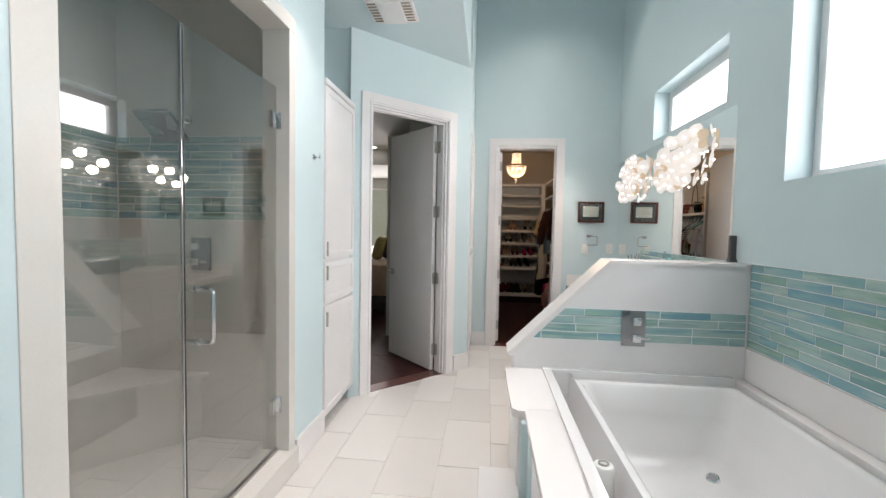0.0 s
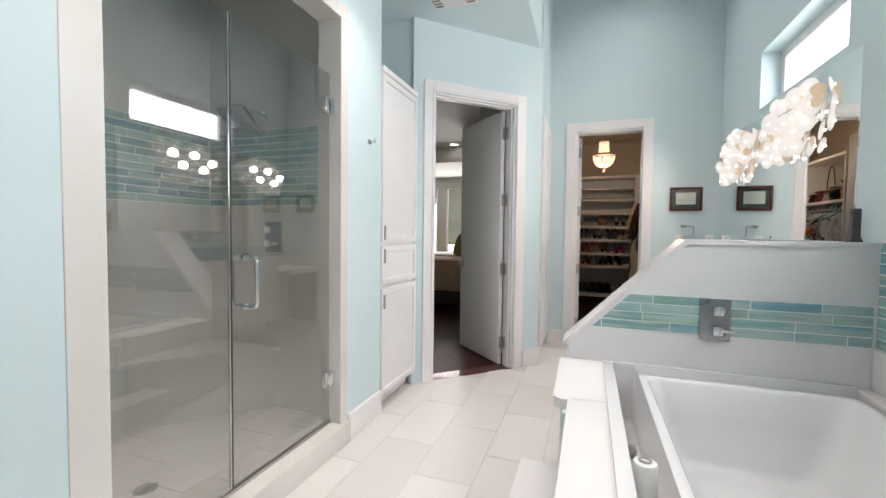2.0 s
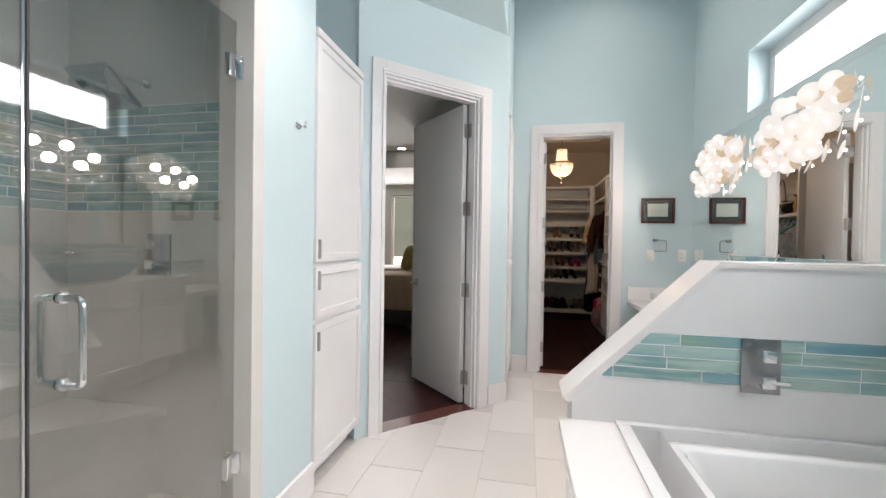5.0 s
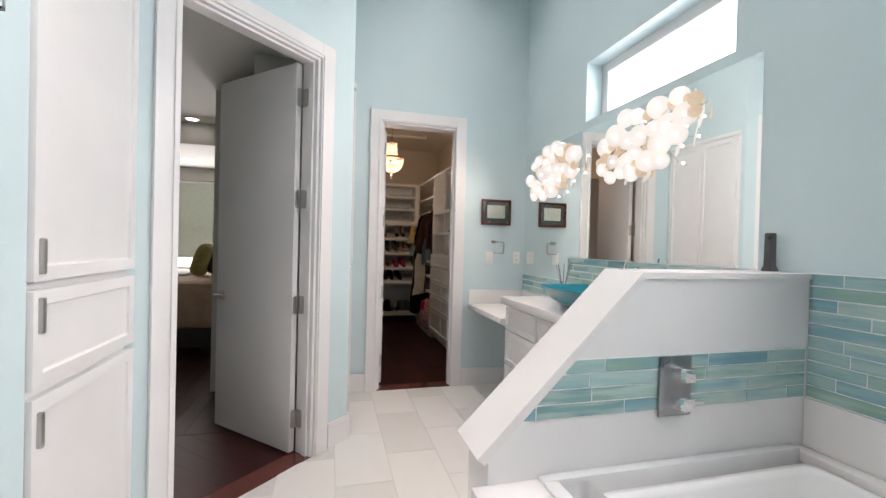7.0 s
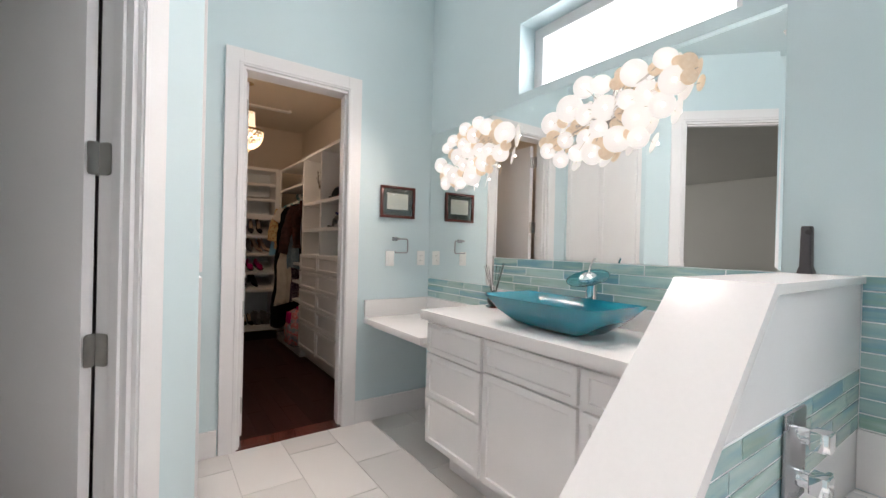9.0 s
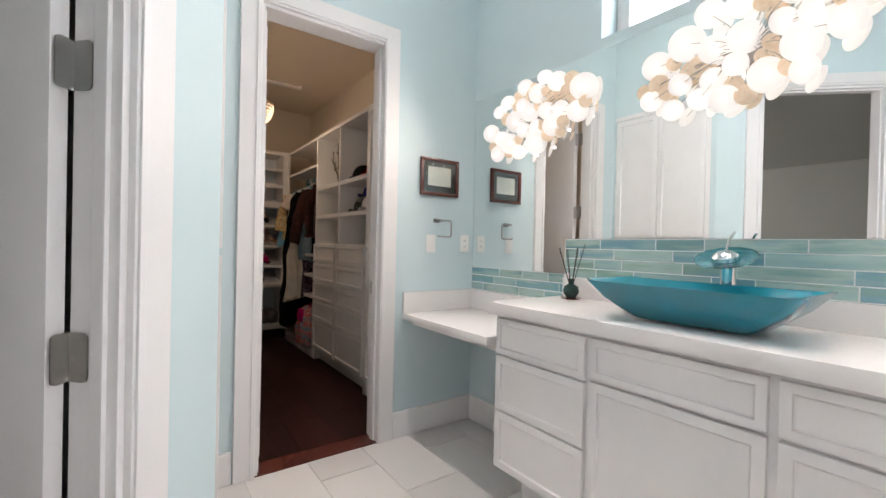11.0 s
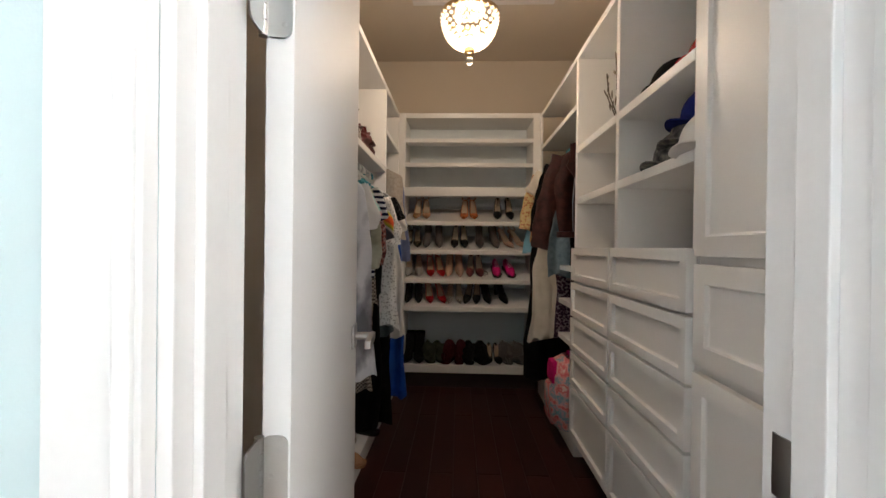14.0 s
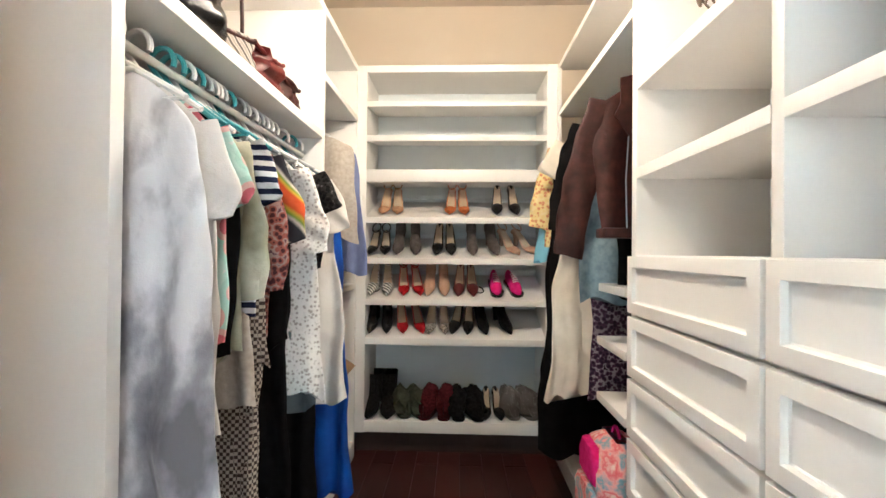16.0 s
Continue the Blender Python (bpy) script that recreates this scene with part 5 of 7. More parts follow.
def cloth(name, colors, kind="plain", scale=20.0, rough=0.9):
    """Woven cloth: plain, striped, flowered, checked or lace-like, with a fine weave relief."""
    m = bpy.data.materials.new(name)
    m.use_nodes = True
    n, l = m.node_tree.nodes, m.node_tree.links
    b = n["Principled BSDF"]
    b.inputs["Roughness"].default_value = rough
    b.inputs["Specular IOR Level"].default_value = 0.08 if rough > 0.8 else 0.3
    geo, ramp = n.new("ShaderNodeNewGeometry"), n.new("ShaderNodeValToRGB")
    e = ramp.color_ramp.elements
    while len(e) < len(colors):
        e.new(0.5)
    for k, c in enumerate(colors):
        e[k].position, e[k].color = 0.15 + 0.7 * k / max(1, len(colors) - 1), (*c, 1)
    if kind == "stripe":
        t = n.new("ShaderNodeTexWave")
        t.bands_direction = "Z"
        t.inputs["Scale"].default_value, t.inputs["Distortion"].default_value, t.inputs["Detail"].default_value = scale, 0.6, 1
        ramp.color_ramp.interpolation = "CONSTANT"
        out = t.outputs["Fac"]
        e[-1].position = 0.5
    elif kind == "diagonal":
        t = n.new("ShaderNodeTexWave")
        t.bands_direction = "DIAGONAL"
        t.inputs["Scale"].default_value, t.inputs["Distortion"].default_value = scale, 2.5
        out = t.outputs["Fac"]
    elif kind == "flower":
        t = n.new("ShaderNodeTexVoronoi")
        t.inputs["Scale"].default_value = scale
        out = t.outputs["Distance"]
        ramp.color_ramp.interpolation = "CONSTANT"
    elif kind == "check":
        t = n.new("ShaderNodeTexChecker")
        t.inputs["Scale"].default_value = scale
        out = t.outputs["Fac"]
    else:
        t = n.new("ShaderNodeTexNoise")
        t.inputs["Scale"].default_value, t.inputs["Detail"].default_value = scale, 5
        out = t.outputs["Fac"]
        for k, c in enumerate(e):
            c.position = 0.32 + 0.36 * k / max(1, len(colors) - 1)
    if kind == "streak":
        mp = n.new("ShaderNodeMapping")
        mp.inputs["Scale"].default_value = (1.3, 1.3, 0.75)
        mp.inputs["Rotation"].default_value = (0, 0.35, 0)
        l.new(geo.outputs["Position"], mp.inputs[0])
        l.new(mp.outputs[0], t.inputs["Vector"])
    else:
        l.new(geo.outputs["Position"], t.inputs["Vector"])
    l.new(out, ramp.inputs[0])
    l.new(ramp.outputs[0], b.inputs["Base Color"])
    w = n.new("ShaderNodeTexNoise")
    w.inputs["Scale"].default_value = 350
    l.new(geo.outputs["Position"], w.inputs["Vector"])
    bump = n.new("ShaderNodeBump")
    bump.inputs["Strength"].default_value, bump.inputs["Distance"].default_value = 0.3, 0.002
    l.new(w.outputs["Fac"], bump.inputs["Height"])
    wr = n.new("ShaderNodeTexNoise")
    wr.inputs["Scale"].default_value, wr.inputs["Detail"].default_value, wr.inputs["Distortion"].default_value = 11, 3, 0.8
    l.new(geo.outputs["Position"], wr.inputs["Vector"])
    crease = n.new("ShaderNodeBump")
    crease.inputs["Strength"].default_value, crease.inputs["Distance"].default_value = 0.35, 0.012
    l.new(wr.outputs["Fac"], crease.inputs["Height"])
    l.new(crease.outputs[0], bump.inputs["Normal"])
    l.new(bump.outputs[0], b.inputs["Normal"])
    return m


HANGERS = [material("white_hanger_plastic", (0.75, 0.75, 0.73), 0.35), material("teal_hanger_plastic", (0.05, 0.30, 0.34), 0.35), material("grey_hanger_plastic", (0.4, 0.42, 0.42), 0.3)]


def garment_rings(cx, y, top, hem, half, half_hem, thick, shoulder, rnd, folds=5, n=64, steps=36, skew=0.0):
    """Rings of a hung garment from the neck down: sloping shoulders, then cloth that falls in deepening creased folds."""
    ph, ph2, off = rnd.uniform(0, 6.3), rnd.uniform(0, 6.3), rnd.uniform(0, 50)
    rings = []
    for s in range(steps):
        t = (s / (steps - 1)) ** 1.2
        drop = t * (top - hem)
        q = max(0, (drop - shoulder) / max(0.05, top - hem - shoulder))
        w = 0.055 + (half - 0.055) * min(1, drop / shoulder) ** 0.8
        w += (half_hem - half) * q ** 0.8
        depth = thick * (0.3 + 0.7 * min(1, drop / 0.22))
        ring = []
        for i in range(n):
            a = math.tau * i / n
            ca, sa = math.cos(a), math.sin(a)
            px = math.copysign(abs(ca) ** 0.6, ca) * w
            u = px / half
            ridge = 0.5 - abs(math.sin(u * folds * 0.9 + ph + 0.5 * q))
            wave = 0.75 * ridge + 0.35 * math.sin(u * folds * 2.3 + ph2 + 1.5 * q)
            crease = noise.noise(Vector((px * 9 + off, drop * 4.5, off))) * 0.7 + noise.noise(Vector((px * 22, drop * 13 + px * 8, off))) * 0.3
            py = math.copysign(abs(sa) ** 0.8, sa) * depth * 0.5 + depth * wave * (0.25 + 0.75 * q) + 0.018 * crease * min(1, drop / 0.12)
            jig = (0.012 * noise.noise(Vector((drop * 7, off, ca))) + 0.008 * math.sin(drop * 11 + ph)) * min(1, drop / 0.1)
            ring.append((cx + px + jig, y + py, top - drop + skew * u * q + (0.014 * math.sin(u * folds * 1.8 + ph) + 0.01 * crease) * q))
        rings.append(ring)
    return rings


def sleeve_bm(p0, p1, w0, w1, rnd):
    """A limp flat sleeve from the shoulder p0 to an open cuff at p1, creased across."""
    n, rings, off = 22, [], rnd.uniform(0, 40)
    p0, p1 = Vector(p0), Vector(p1)
    ax = p1 - p0
    side = Vector((ax.z, 0, -ax.x)).normalized()
    length = ax.length
    for k, (t, m) in enumerate([(j / 15, 1.0) for j in range(16)] + [(0.99, 0.86), (0.8, 0.7)]):
        c = p0 + ax * t + Vector((0, 0, -0.03 * math.sin(t * math.pi))) + Vector((math.copysign(0.03, ax.x) * math.sin(t * math.pi), 0, 0))
        w = (w0 + (w1 - w0) * t) * m * (1 + 0.06 * math.sin(t * length * 45 + off))
        d = (0.009 + 0.006 * math.sin(t * 2.6)) * m
        ring = []
        for i in range(n):
            a = math.tau * i / n
            f = noise.noise(Vector((t * length * 16 + math.cos(a), math.cos(a) * 1.6 + t * 3, off)))
            ring.append(tuple(c + side * (math.cos(a) * w) + Vector((0, math.sin(a) * d + 0.014 * f * m, 0.006 * f))))
        rings.append(ring)
    return loft(rings)


def swing(ob, angle, place):
    """Turns a hung thing a little about its hook."""
    ob.matrix_basis = Matrix.Translation(place) @ Matrix.Rotation(angle, 4, "Z")


def garment(name, label, category, y, rod_x, rod_z, hem, half, half_hem, mat, seed, hanger=0, sleeve=None, thick=0.03, shoulder=0.10, front=1, neck=0.075, folds=5, turn=0.10):
    """sleeve is (reach from the rod, drop of the cuff under the neck, cuff half width)."""
    rnd = random.Random(seed)
    g = thing(name, label, category, (rod_x, y, rod_z), "hanging clothes")
    top = rod_z - neck
    part("fabric", loft(garment_rings(rod_x, y, top, hem, half, half_hem, thick, shoulder, rnd, folds, skew=rnd.uniform(-0.05, 0.05))), mat, g, smooth=80)
    if sleeve:
        reach, drop, cuff = sleeve
        part("sleeve", sleeve_bm((rod_x + front * (half - 0.055), y, top - shoulder * 0.85), (rod_x + front * (reach - cuff * 0.6), y + rnd.uniform(-0.02, 0.01), top - drop), 0.066, cuff, rnd), mat, g, smooth=80)
    part("collar", tube([(rod_x + 0.058 * math.cos(a), y + 0.022 * math.sin(a), top - 0.006 + 0.012 * math.cos(2 * a)) for a in [k * math.tau / 14 for k in range(14)]], 0.006, 6, True), mat, g, smooth=80)
    h = thing("clothes_hanger", ("white", "teal", "grey")[hanger] + " plastic clothes hanger on a closet rod", "hanger", (rod_x, y, rod_z), "clothes hangers")
    hook_pts = [(rod_x + 0.03 * math.cos(a), y, rod_z + 0.014 + 0.032 * math.sin(a)) for a in [-0.4 + k * 0.42 for k in range(10)]] + [(rod_x, y, rod_z - 0.035), (rod_x, y, rod_z - 0.045)]
    part("hook", tube(hook_pts, 0.0065, 7), HANGERS[hanger], h)
    hb = min(half, 0.21) * 0.86
    part("shoulder_bar", tube([(rod_x - hb, y, rod_z - 0.125), (rod_x - 0.04, y, rod_z - 0.058), (rod_x, y, rod_z - 0.045), (rod_x + 0.04, y, rod_z - 0.058), (rod_x + hb, y, rod_z - 0.125)], 0.0065, 7), HANGERS[hanger], h)
    part("lower_bar", tube([(rod_x - hb, y, rod_z - 0.125), (rod_x, y, rod_z - 0.134), (rod_x + hb, y, rod_z - 0.125)], 0.004, 6), HANGERS[hanger], h)
    angle = rnd.uniform(-turn, turn)
    swing(g, angle, (rod_x, y, rod_z))
    swing(h, angle, (rod_x, y, rod_z))
    return g


C = {
    "tie": cloth("grey_white_dyed_satin", [(0.16, 0.155, 0.17), (0.33, 0.32, 0.345), (0.70, 0.68, 0.70), (0.76, 0.745, 0.755), (0.40, 0.39, 0.41)], "streak", 5, 0.6),
    "white": cloth("white_cotton", [(0.66, 0.63, 0.60), (0.76, 0.73, 0.70)], "plain", 9),
    "mint": cloth("mint_floral_print", [(0.60, 0.16, 0.20), (0.70, 0.45, 0.42), (0.42, 0.66, 0.60), (0.48, 0.70, 0.64), (0.62, 0.70, 0.66)], "flower", 14),
    "black": cloth("black_jersey", [(0.003, 0.003, 0.003), (0.007, 0.0065, 0.007)], "plain", 20),
    "gold": cloth("champagne_satin", [(0.26, 0.25, 0.17), (0.52, 0.50, 0.38)], "plain", 9, 0.35),
    "navy": cloth("navy_white_stripe", [(0.016, 0.02, 0.05), (0.65, 0.64, 0.63)], "stripe", 11),
    "check": cloth("brown_check_print", [(0.06, 0.045, 0.04), (0.40, 0.34, 0.28)], "check", 105),
    "paisley": cloth("rust_paisley", [(0.08, 0.03, 0.035), (0.30, 0.10, 0.08), (0.35, 0.24, 0.22), (0.12, 0.06, 0.08)], "flower", 62),
    "bright": cloth("orange_yellow_print", [(0.60, 0.10, 0.03), (0.62, 0.42, 0.05), (0.25, 0.36, 0.06), (0.66, 0.58, 0.5), (0.05, 0.05, 0.06)], "diagonal", 3.4),
    "lace": cloth("white_lace", [(0.42, 0.39, 0.37), (0.74, 0.72, 0.70), (0.80, 0.78, 0.76), (0.80, 0.78, 0.76), (0.62, 0.6, 0.58)], "flower", 75),
    "grey": cloth("slate_grey_cotton", [(0.09, 0.11, 0.12), (0.15, 0.18, 0.19)], "plain", 14),
    "red": cloth("crimson_print", [(0.14, 0.008, 0.015), (0.26, 0.02, 0.03)], "plain", 30),
    "blacklace": cloth("black_lace", [(0.006, 0.006, 0.007), (0.02, 0.019, 0.019), (0.11, 0.10, 0.10)], "flower", 80),
    "blue": cloth("royal_blue_satin", [(0.005, 0.035, 0.22), (0.015, 0.09, 0.42)], "plain", 7, 0.4),
    "lilac": cloth("periwinkle_cotton", [(0.16, 0.19, 0.36), (0.22, 0.26, 0.44)], "plain", 10),
    "beige": cloth("beige_knit", [(0.36, 0.32, 0.28), (0.46, 0.41, 0.36)], "plain", 60),
    "leather": cloth("brown_leather", [(0.020, 0.005, 0.0035), (0.038, 0.0085, 0.006), (0.060, 0.015, 0.010)], "plain", 24, 0.5),
    "cream": cloth("cream_blouse", [(0.62, 0.55, 0.45), (0.74, 0.67, 0.56)], "plain", 10),
    "yellow": cloth("yellow_floral", [(0.50, 0.22, 0.12), (0.66, 0.52, 0.24), (0.68, 0.56, 0.30), (0.70, 0.60, 0.36)], "flower", 48),
    "sky": cloth("sky_blue_cotton", [(0.20, 0.46, 0.60), (0.28, 0.55, 0.68)], "plain", 10),
    "denim": cloth("blue_grey_chambray", [(0.14, 0.20, 0.24), (0.22, 0.29, 0.33)], "plain", 40),
    "purple": cloth("purple_swirl_print", [(0.025, 0.015, 0.03), (0.06, 0.03, 0.055), (0.24, 0.20, 0.22), (0.03, 0.02, 0.03)], "flower", 62),
    "tan": cloth("tan_suede", [(0.32, 0.17, 0.09), (0.42, 0.24, 0.14)], "plain", 30),
    "orange": cloth("burnt_orange_suede", [(0.36, 0.10, 0.03), (0.46, 0.15, 0.05)], "plain", 30),
    "greysuede": cloth("taupe_suede", [(0.075, 0.062, 0.058), (0.12, 0.10, 0.093)], "plain", 40),
    "blackshoe": cloth("black_patent", [(0.006, 0.006, 0.006), (0.012, 0.011, 0.011)], "plain", 10, 0.2),
    "redshoe": cloth("red_leather", [(0.30, 0.008, 0.012), (0.42, 0.015, 0.02)], "plain", 10, 0.25),
    "maroon": cloth("maroon_leather", [(0.07, 0.008, 0.008), (0.11, 0.014, 0.012)], "plain", 14, 0.4),
    "pink": cloth("hot_pink_mesh", [(0.50, 0.008, 0.12), (0.62, 0.02, 0.20)], "plain", 40),
    "snake": cloth("snakeskin", [(0.10, 0.085, 0.07), (0.45, 0.40, 0.34), (0.58, 0.52, 0.46)], "flower", 90, 0.4),
    "zebra": cloth("zebra_print", [(0.01, 0.01, 0.01), (0.66, 0.64, 0.6)], "diagonal", 22, 0.4),
    "nude": cloth("nude_suede", [(0.42, 0.26, 0.18), (0.50, 0.33, 0.24)], "plain", 20),
    "olive": cloth("olive_fleece", [(0.035, 0.04, 0.028), (0.06, 0.065, 0.045)], "plain", 40),
    "fur": cloth("black_fleece", [(0.004, 0.004, 0.004), (0.014, 0.013, 0.013)], "plain", 70),
    "wine": cloth("wine_fleece", [(0.035, 0.004, 0.007), (0.08, 0.012, 0.016)], "plain", 70),
    "silver": cloth("silver_sequin", [(0.10, 0.09, 0.085), (0.42, 0.40, 0.38)], "flower", 120, 0.3),
    "insole": cloth("beige_insole", [(0.42, 0.32, 0.22), (0.50, 0.39, 0.28)], "plain", 20),
    "canvas": cloth("grey_striped_canvas", [(0.10, 0.09, 0.085), (0.50, 0.46, 0.42), (0.30, 0.27, 0.25)], "diagonal", 16),
    "capblue": cloth("cobalt_cap", [(0.008, 0.014, 0.12), (0.014, 0.025, 0.18)], "plain", 40),
    "camo": cloth("grey_camouflage", [(0.03, 0.03, 0.035), (0.10, 0.10, 0.10), (0.24, 0.22, 0.19)], "plain", 32),
    "pack": cloth("pink_floral_pack", [(0.70, 0.52, 0.46), (0.62, 0.12, 0.14), (0.70, 0.36, 0.34), (0.16, 0.34, 0.40), (0.70, 0.30, 0.30)], "plain", 19),
    "card": cloth("brown_cardboard", [(0.32, 0.20, 0.11), (0.38, 0.25, 0.14)], "plain", 12),
}

RZ, RODX = 1.615, 0.44
for name, label, cat, y, hem, half, half_hem, mat, seed, hg, sl in (
    ("hanging_dress", "long grey and white dyed satin dress", "dress", 7.625, 0.61, 0.185, 0.235, "tie", 11, 0, None),
    ("hanging_blouse", "white cotton shirt with wide short sleeves", "shirt", 7.70, 0.80, 0.17, 0.195, "white", 12, 0, (0.205, 0.29, 0.075)),
    ("hanging_blouse", "mint floral print top with short sleeves", "top", 7.775, 1.00, 0.155, 0.165, "mint", 13, 1, (0.205, 0.26, 0.07)),
    ("hanging_blouse", "black jersey top among prints", "top", 7.81, 0.98, 0.16, 0.165, "black", 14, 1, None),
    ("hanging_blouse", "champagne satin blouse with cuffed sleeve", "top", 7.845, 0.90, 0.15, 0.16, "gold", 15, 0, (0.185, 0.47, 0.05)),
    ("hanging_blouse", "navy and white striped top", "top", 7.885, 1.05, 0.175, 0.165, "navy", 16, 1, (0.215, 0.24, 0.07)),
    ("hanging_blouse", "slim pale grey knitted top", "top", 7.915, 0.80, 0.145, 0.15, "beige", 36, 2, None),
    ("hanging_blouse", "brown checked print blouse", "top", 7.945, 0.88, 0.15, 0.18, "check", 17, 2, None),
    ("hanging_dress", "long brown checked print dress", "dress", 7.965, 0.42, 0.13, 0.15, "check", 37, 2, None),
    ("hanging_blouse", "rust paisley print blouse", "top", 7.99, 0.98, 0.15, 0.16, "paisley", 18, 2, (0.185, 0.46, 0.045)),
    ("hanging_blouse", "orange, yellow and green striped print top", "top", 8.035, 1.06, 0.165, 0.17, "bright", 19, 1, (0.225, 0.33, 0.07)),
    ("hanging_dress", "black knee length dress", "dress", 8.09, 0.87, 0.165, 0.185, "black", 20, 2, None),
    ("hanging_dress", "long plain black dress", "dress", 8.12, 0.16, 0.15, 0.17, "black", 38, 2, None),
    ("hanging_dress", "white crocheted lace dress", "dress", 8.17, 0.77, 0.185, 0.265, "lace", 21, 0, (0.235, 0.36, 0.075)),
    ("hanging_skirt", "slate grey cotton skirt", "skirt", 8.215, 0.62, 0.165, 0.24, "grey", 22, 2, None),
    ("hanging_dress", "crimson print dress on a hanger", "dress", 8.25, 0.92, 0.15, 0.20, "red", 23, 2, None),
    ("hanging_dress", "long plain black dress", "dress", 8.285, 0.14, 0.16, 0.20, "black", 25, 2, None),
    ("hanging_blouse", "black lace top with ruffled shoulder", "top", 8.33, 1.10, 0.195, 0.20, "blacklace", 24, 2, (0.245, 0.22, 0.085)),
    ("hanging_dress", "white cotton dress with eyelet hem", "dress", 8.42, 0.59, 0.19, 0.27, "white", 26, 0, (0.24, 0.28, 0.07)),
    ("hanging_blouse", "royal blue satin blouse", "top", 8.50, 1.02, 0.18, 0.225, "blue", 33, 1, None),
    ("hanging_dress", "royal blue satin dress", "dress", 8.565, 0.18, 0.17, 0.27, "blue", 27, 2, None),
):
    garment(name, label, cat, y, RODX, RZ, hem, half, half_hem, C[mat], seed, 0 if hg == 2 and seed % 2 else hg, sl, thick=0.034 if half_hem > 0.22 else 0.027)
for name, label, cat, y, hem, half, half_hem, mat, seed, hg, sl in (
    ("hanging_cardigan", "beige knitted cardigan with long sleeves", "cardigan", 8.84, 1.30, 0.28, 0.33, "beige", 31, 0, None),
    ("hanging_shirt", "periwinkle cotton shirt under a cardigan", "shirt", 8.93, 1.13, 0.27, 0.345, "lilac", 32, 0, None),
    ("hanging_shirt", "white cotton shirt on a closet rod", "shirt", 9.05, 1.2, 0.25, 0.28, "white", 34, 0, None),
):
    garment(name, label, cat, y, 0.33, 1.87, hem, half, half_hem, C[mat], seed, hg, sl, thick=0.04)
for name, label, cat, y, hem, half, half_hem, mat, seed, hg, sl in (
    ("hanging_jacket", "brown leather biker jacket with long sleeves", "jacket", 8.34, 1.26, 0.30, 0.28, "leather", 41, 0, (0.415, 0.66, 0.052)),
    ("hanging_trousers", "black trousers on a hanger", "trousers", 8.42, 1.05, 0.17, 0.19, "black", 42, 0, None),
    ("hanging_shirt", "blue grey chambray shirt", "shirt", 8.50, 1.0, 0.25, 0.30, "denim", 44, 1, None),
    ("hanging_dress", "purple swirl print dress", "dress", 8.57, 0.58, 0.20, 0.235, "purple", 45, 0, None),
    ("hanging_cardigan", "black jersey cardigan with long sleeves", "cardigan", 8.63, 1.15, 0.28, 0.30, "black", 43, 0, (0.37, 0.56, 0.05)),
    ("hanging_skirt", "long cream pleated skirt", "skirt", 8.71, 0.61, 0.25, 0.385, "cream", 46, 0, None),
    ("hanging_dress", "long plain black evening dress", "dress", 8.82, 0.24, 0.28, 0.395, "black", 47, 1, None),
    ("hanging_blouse", "cream blouse with short sleeves", "top", 8.95, 1.42, 0.28, 0.28, "cream", 48, 0, (0.35, 0.27, 0.08)),
    ("hanging_dress", "long black jersey dress", "dress", 9.0, 0.30, 0.27, 0.35, "black", 49, 0, None),
    ("hanging_blouse", "yellow floral blouse with long sleeves", "top", 9.05, 1.24, 0.29, 0.33, "yellow", 50, 1, (0.38, 0.52, 0.055)),
    ("hanging_blouse", "sky blue cotton top", "top", 9.12, 1.12, 0.29, 0.355, "sky", 51, 1, None),
):
    garment(name, label, cat, y, 1.90, 1.92, hem, half, half_hem, C[mat], seed, hg, sl, thick=0.036, shoulder=0.13, front=-1, folds=11 if mat == "cream" and cat == "skirt" else 5, turn=0.05)

# lapels, zip and collar of the leather jacket
jacket = bpy.data.objects["hanging_jacket"]
for shape in ([(1.680, 1.80), (1.740, 1.815), (1.745, 1.70), (1.710, 1.60), (1.660, 1.67), (1.680, 1.715)], [(1.790, 1.815), (1.845, 1.80), (1.860, 1.67), (1.810, 1.60), (1.780, 1.70)]):
    part("lapel", loft([[(px, 8.292, pz) for px, pz in shape], [(px, 8.286, pz) for px, pz in shape]]), C["leather"], jacket, smooth=0)
part("zip", tube([(1.710, 8.294, 1.60), (1.700, 8.290, 1.45), (1.705, 8.292, 1.285)], 0.0025, 6), SATIN, jacket, "nickel zip")
part("waistband", boxes((1.625, 2.08, 8.295, 8.375, 1.25, 1.285), bevel=0.008), C["leather"], jacket)

# ---- closet: shoes ----


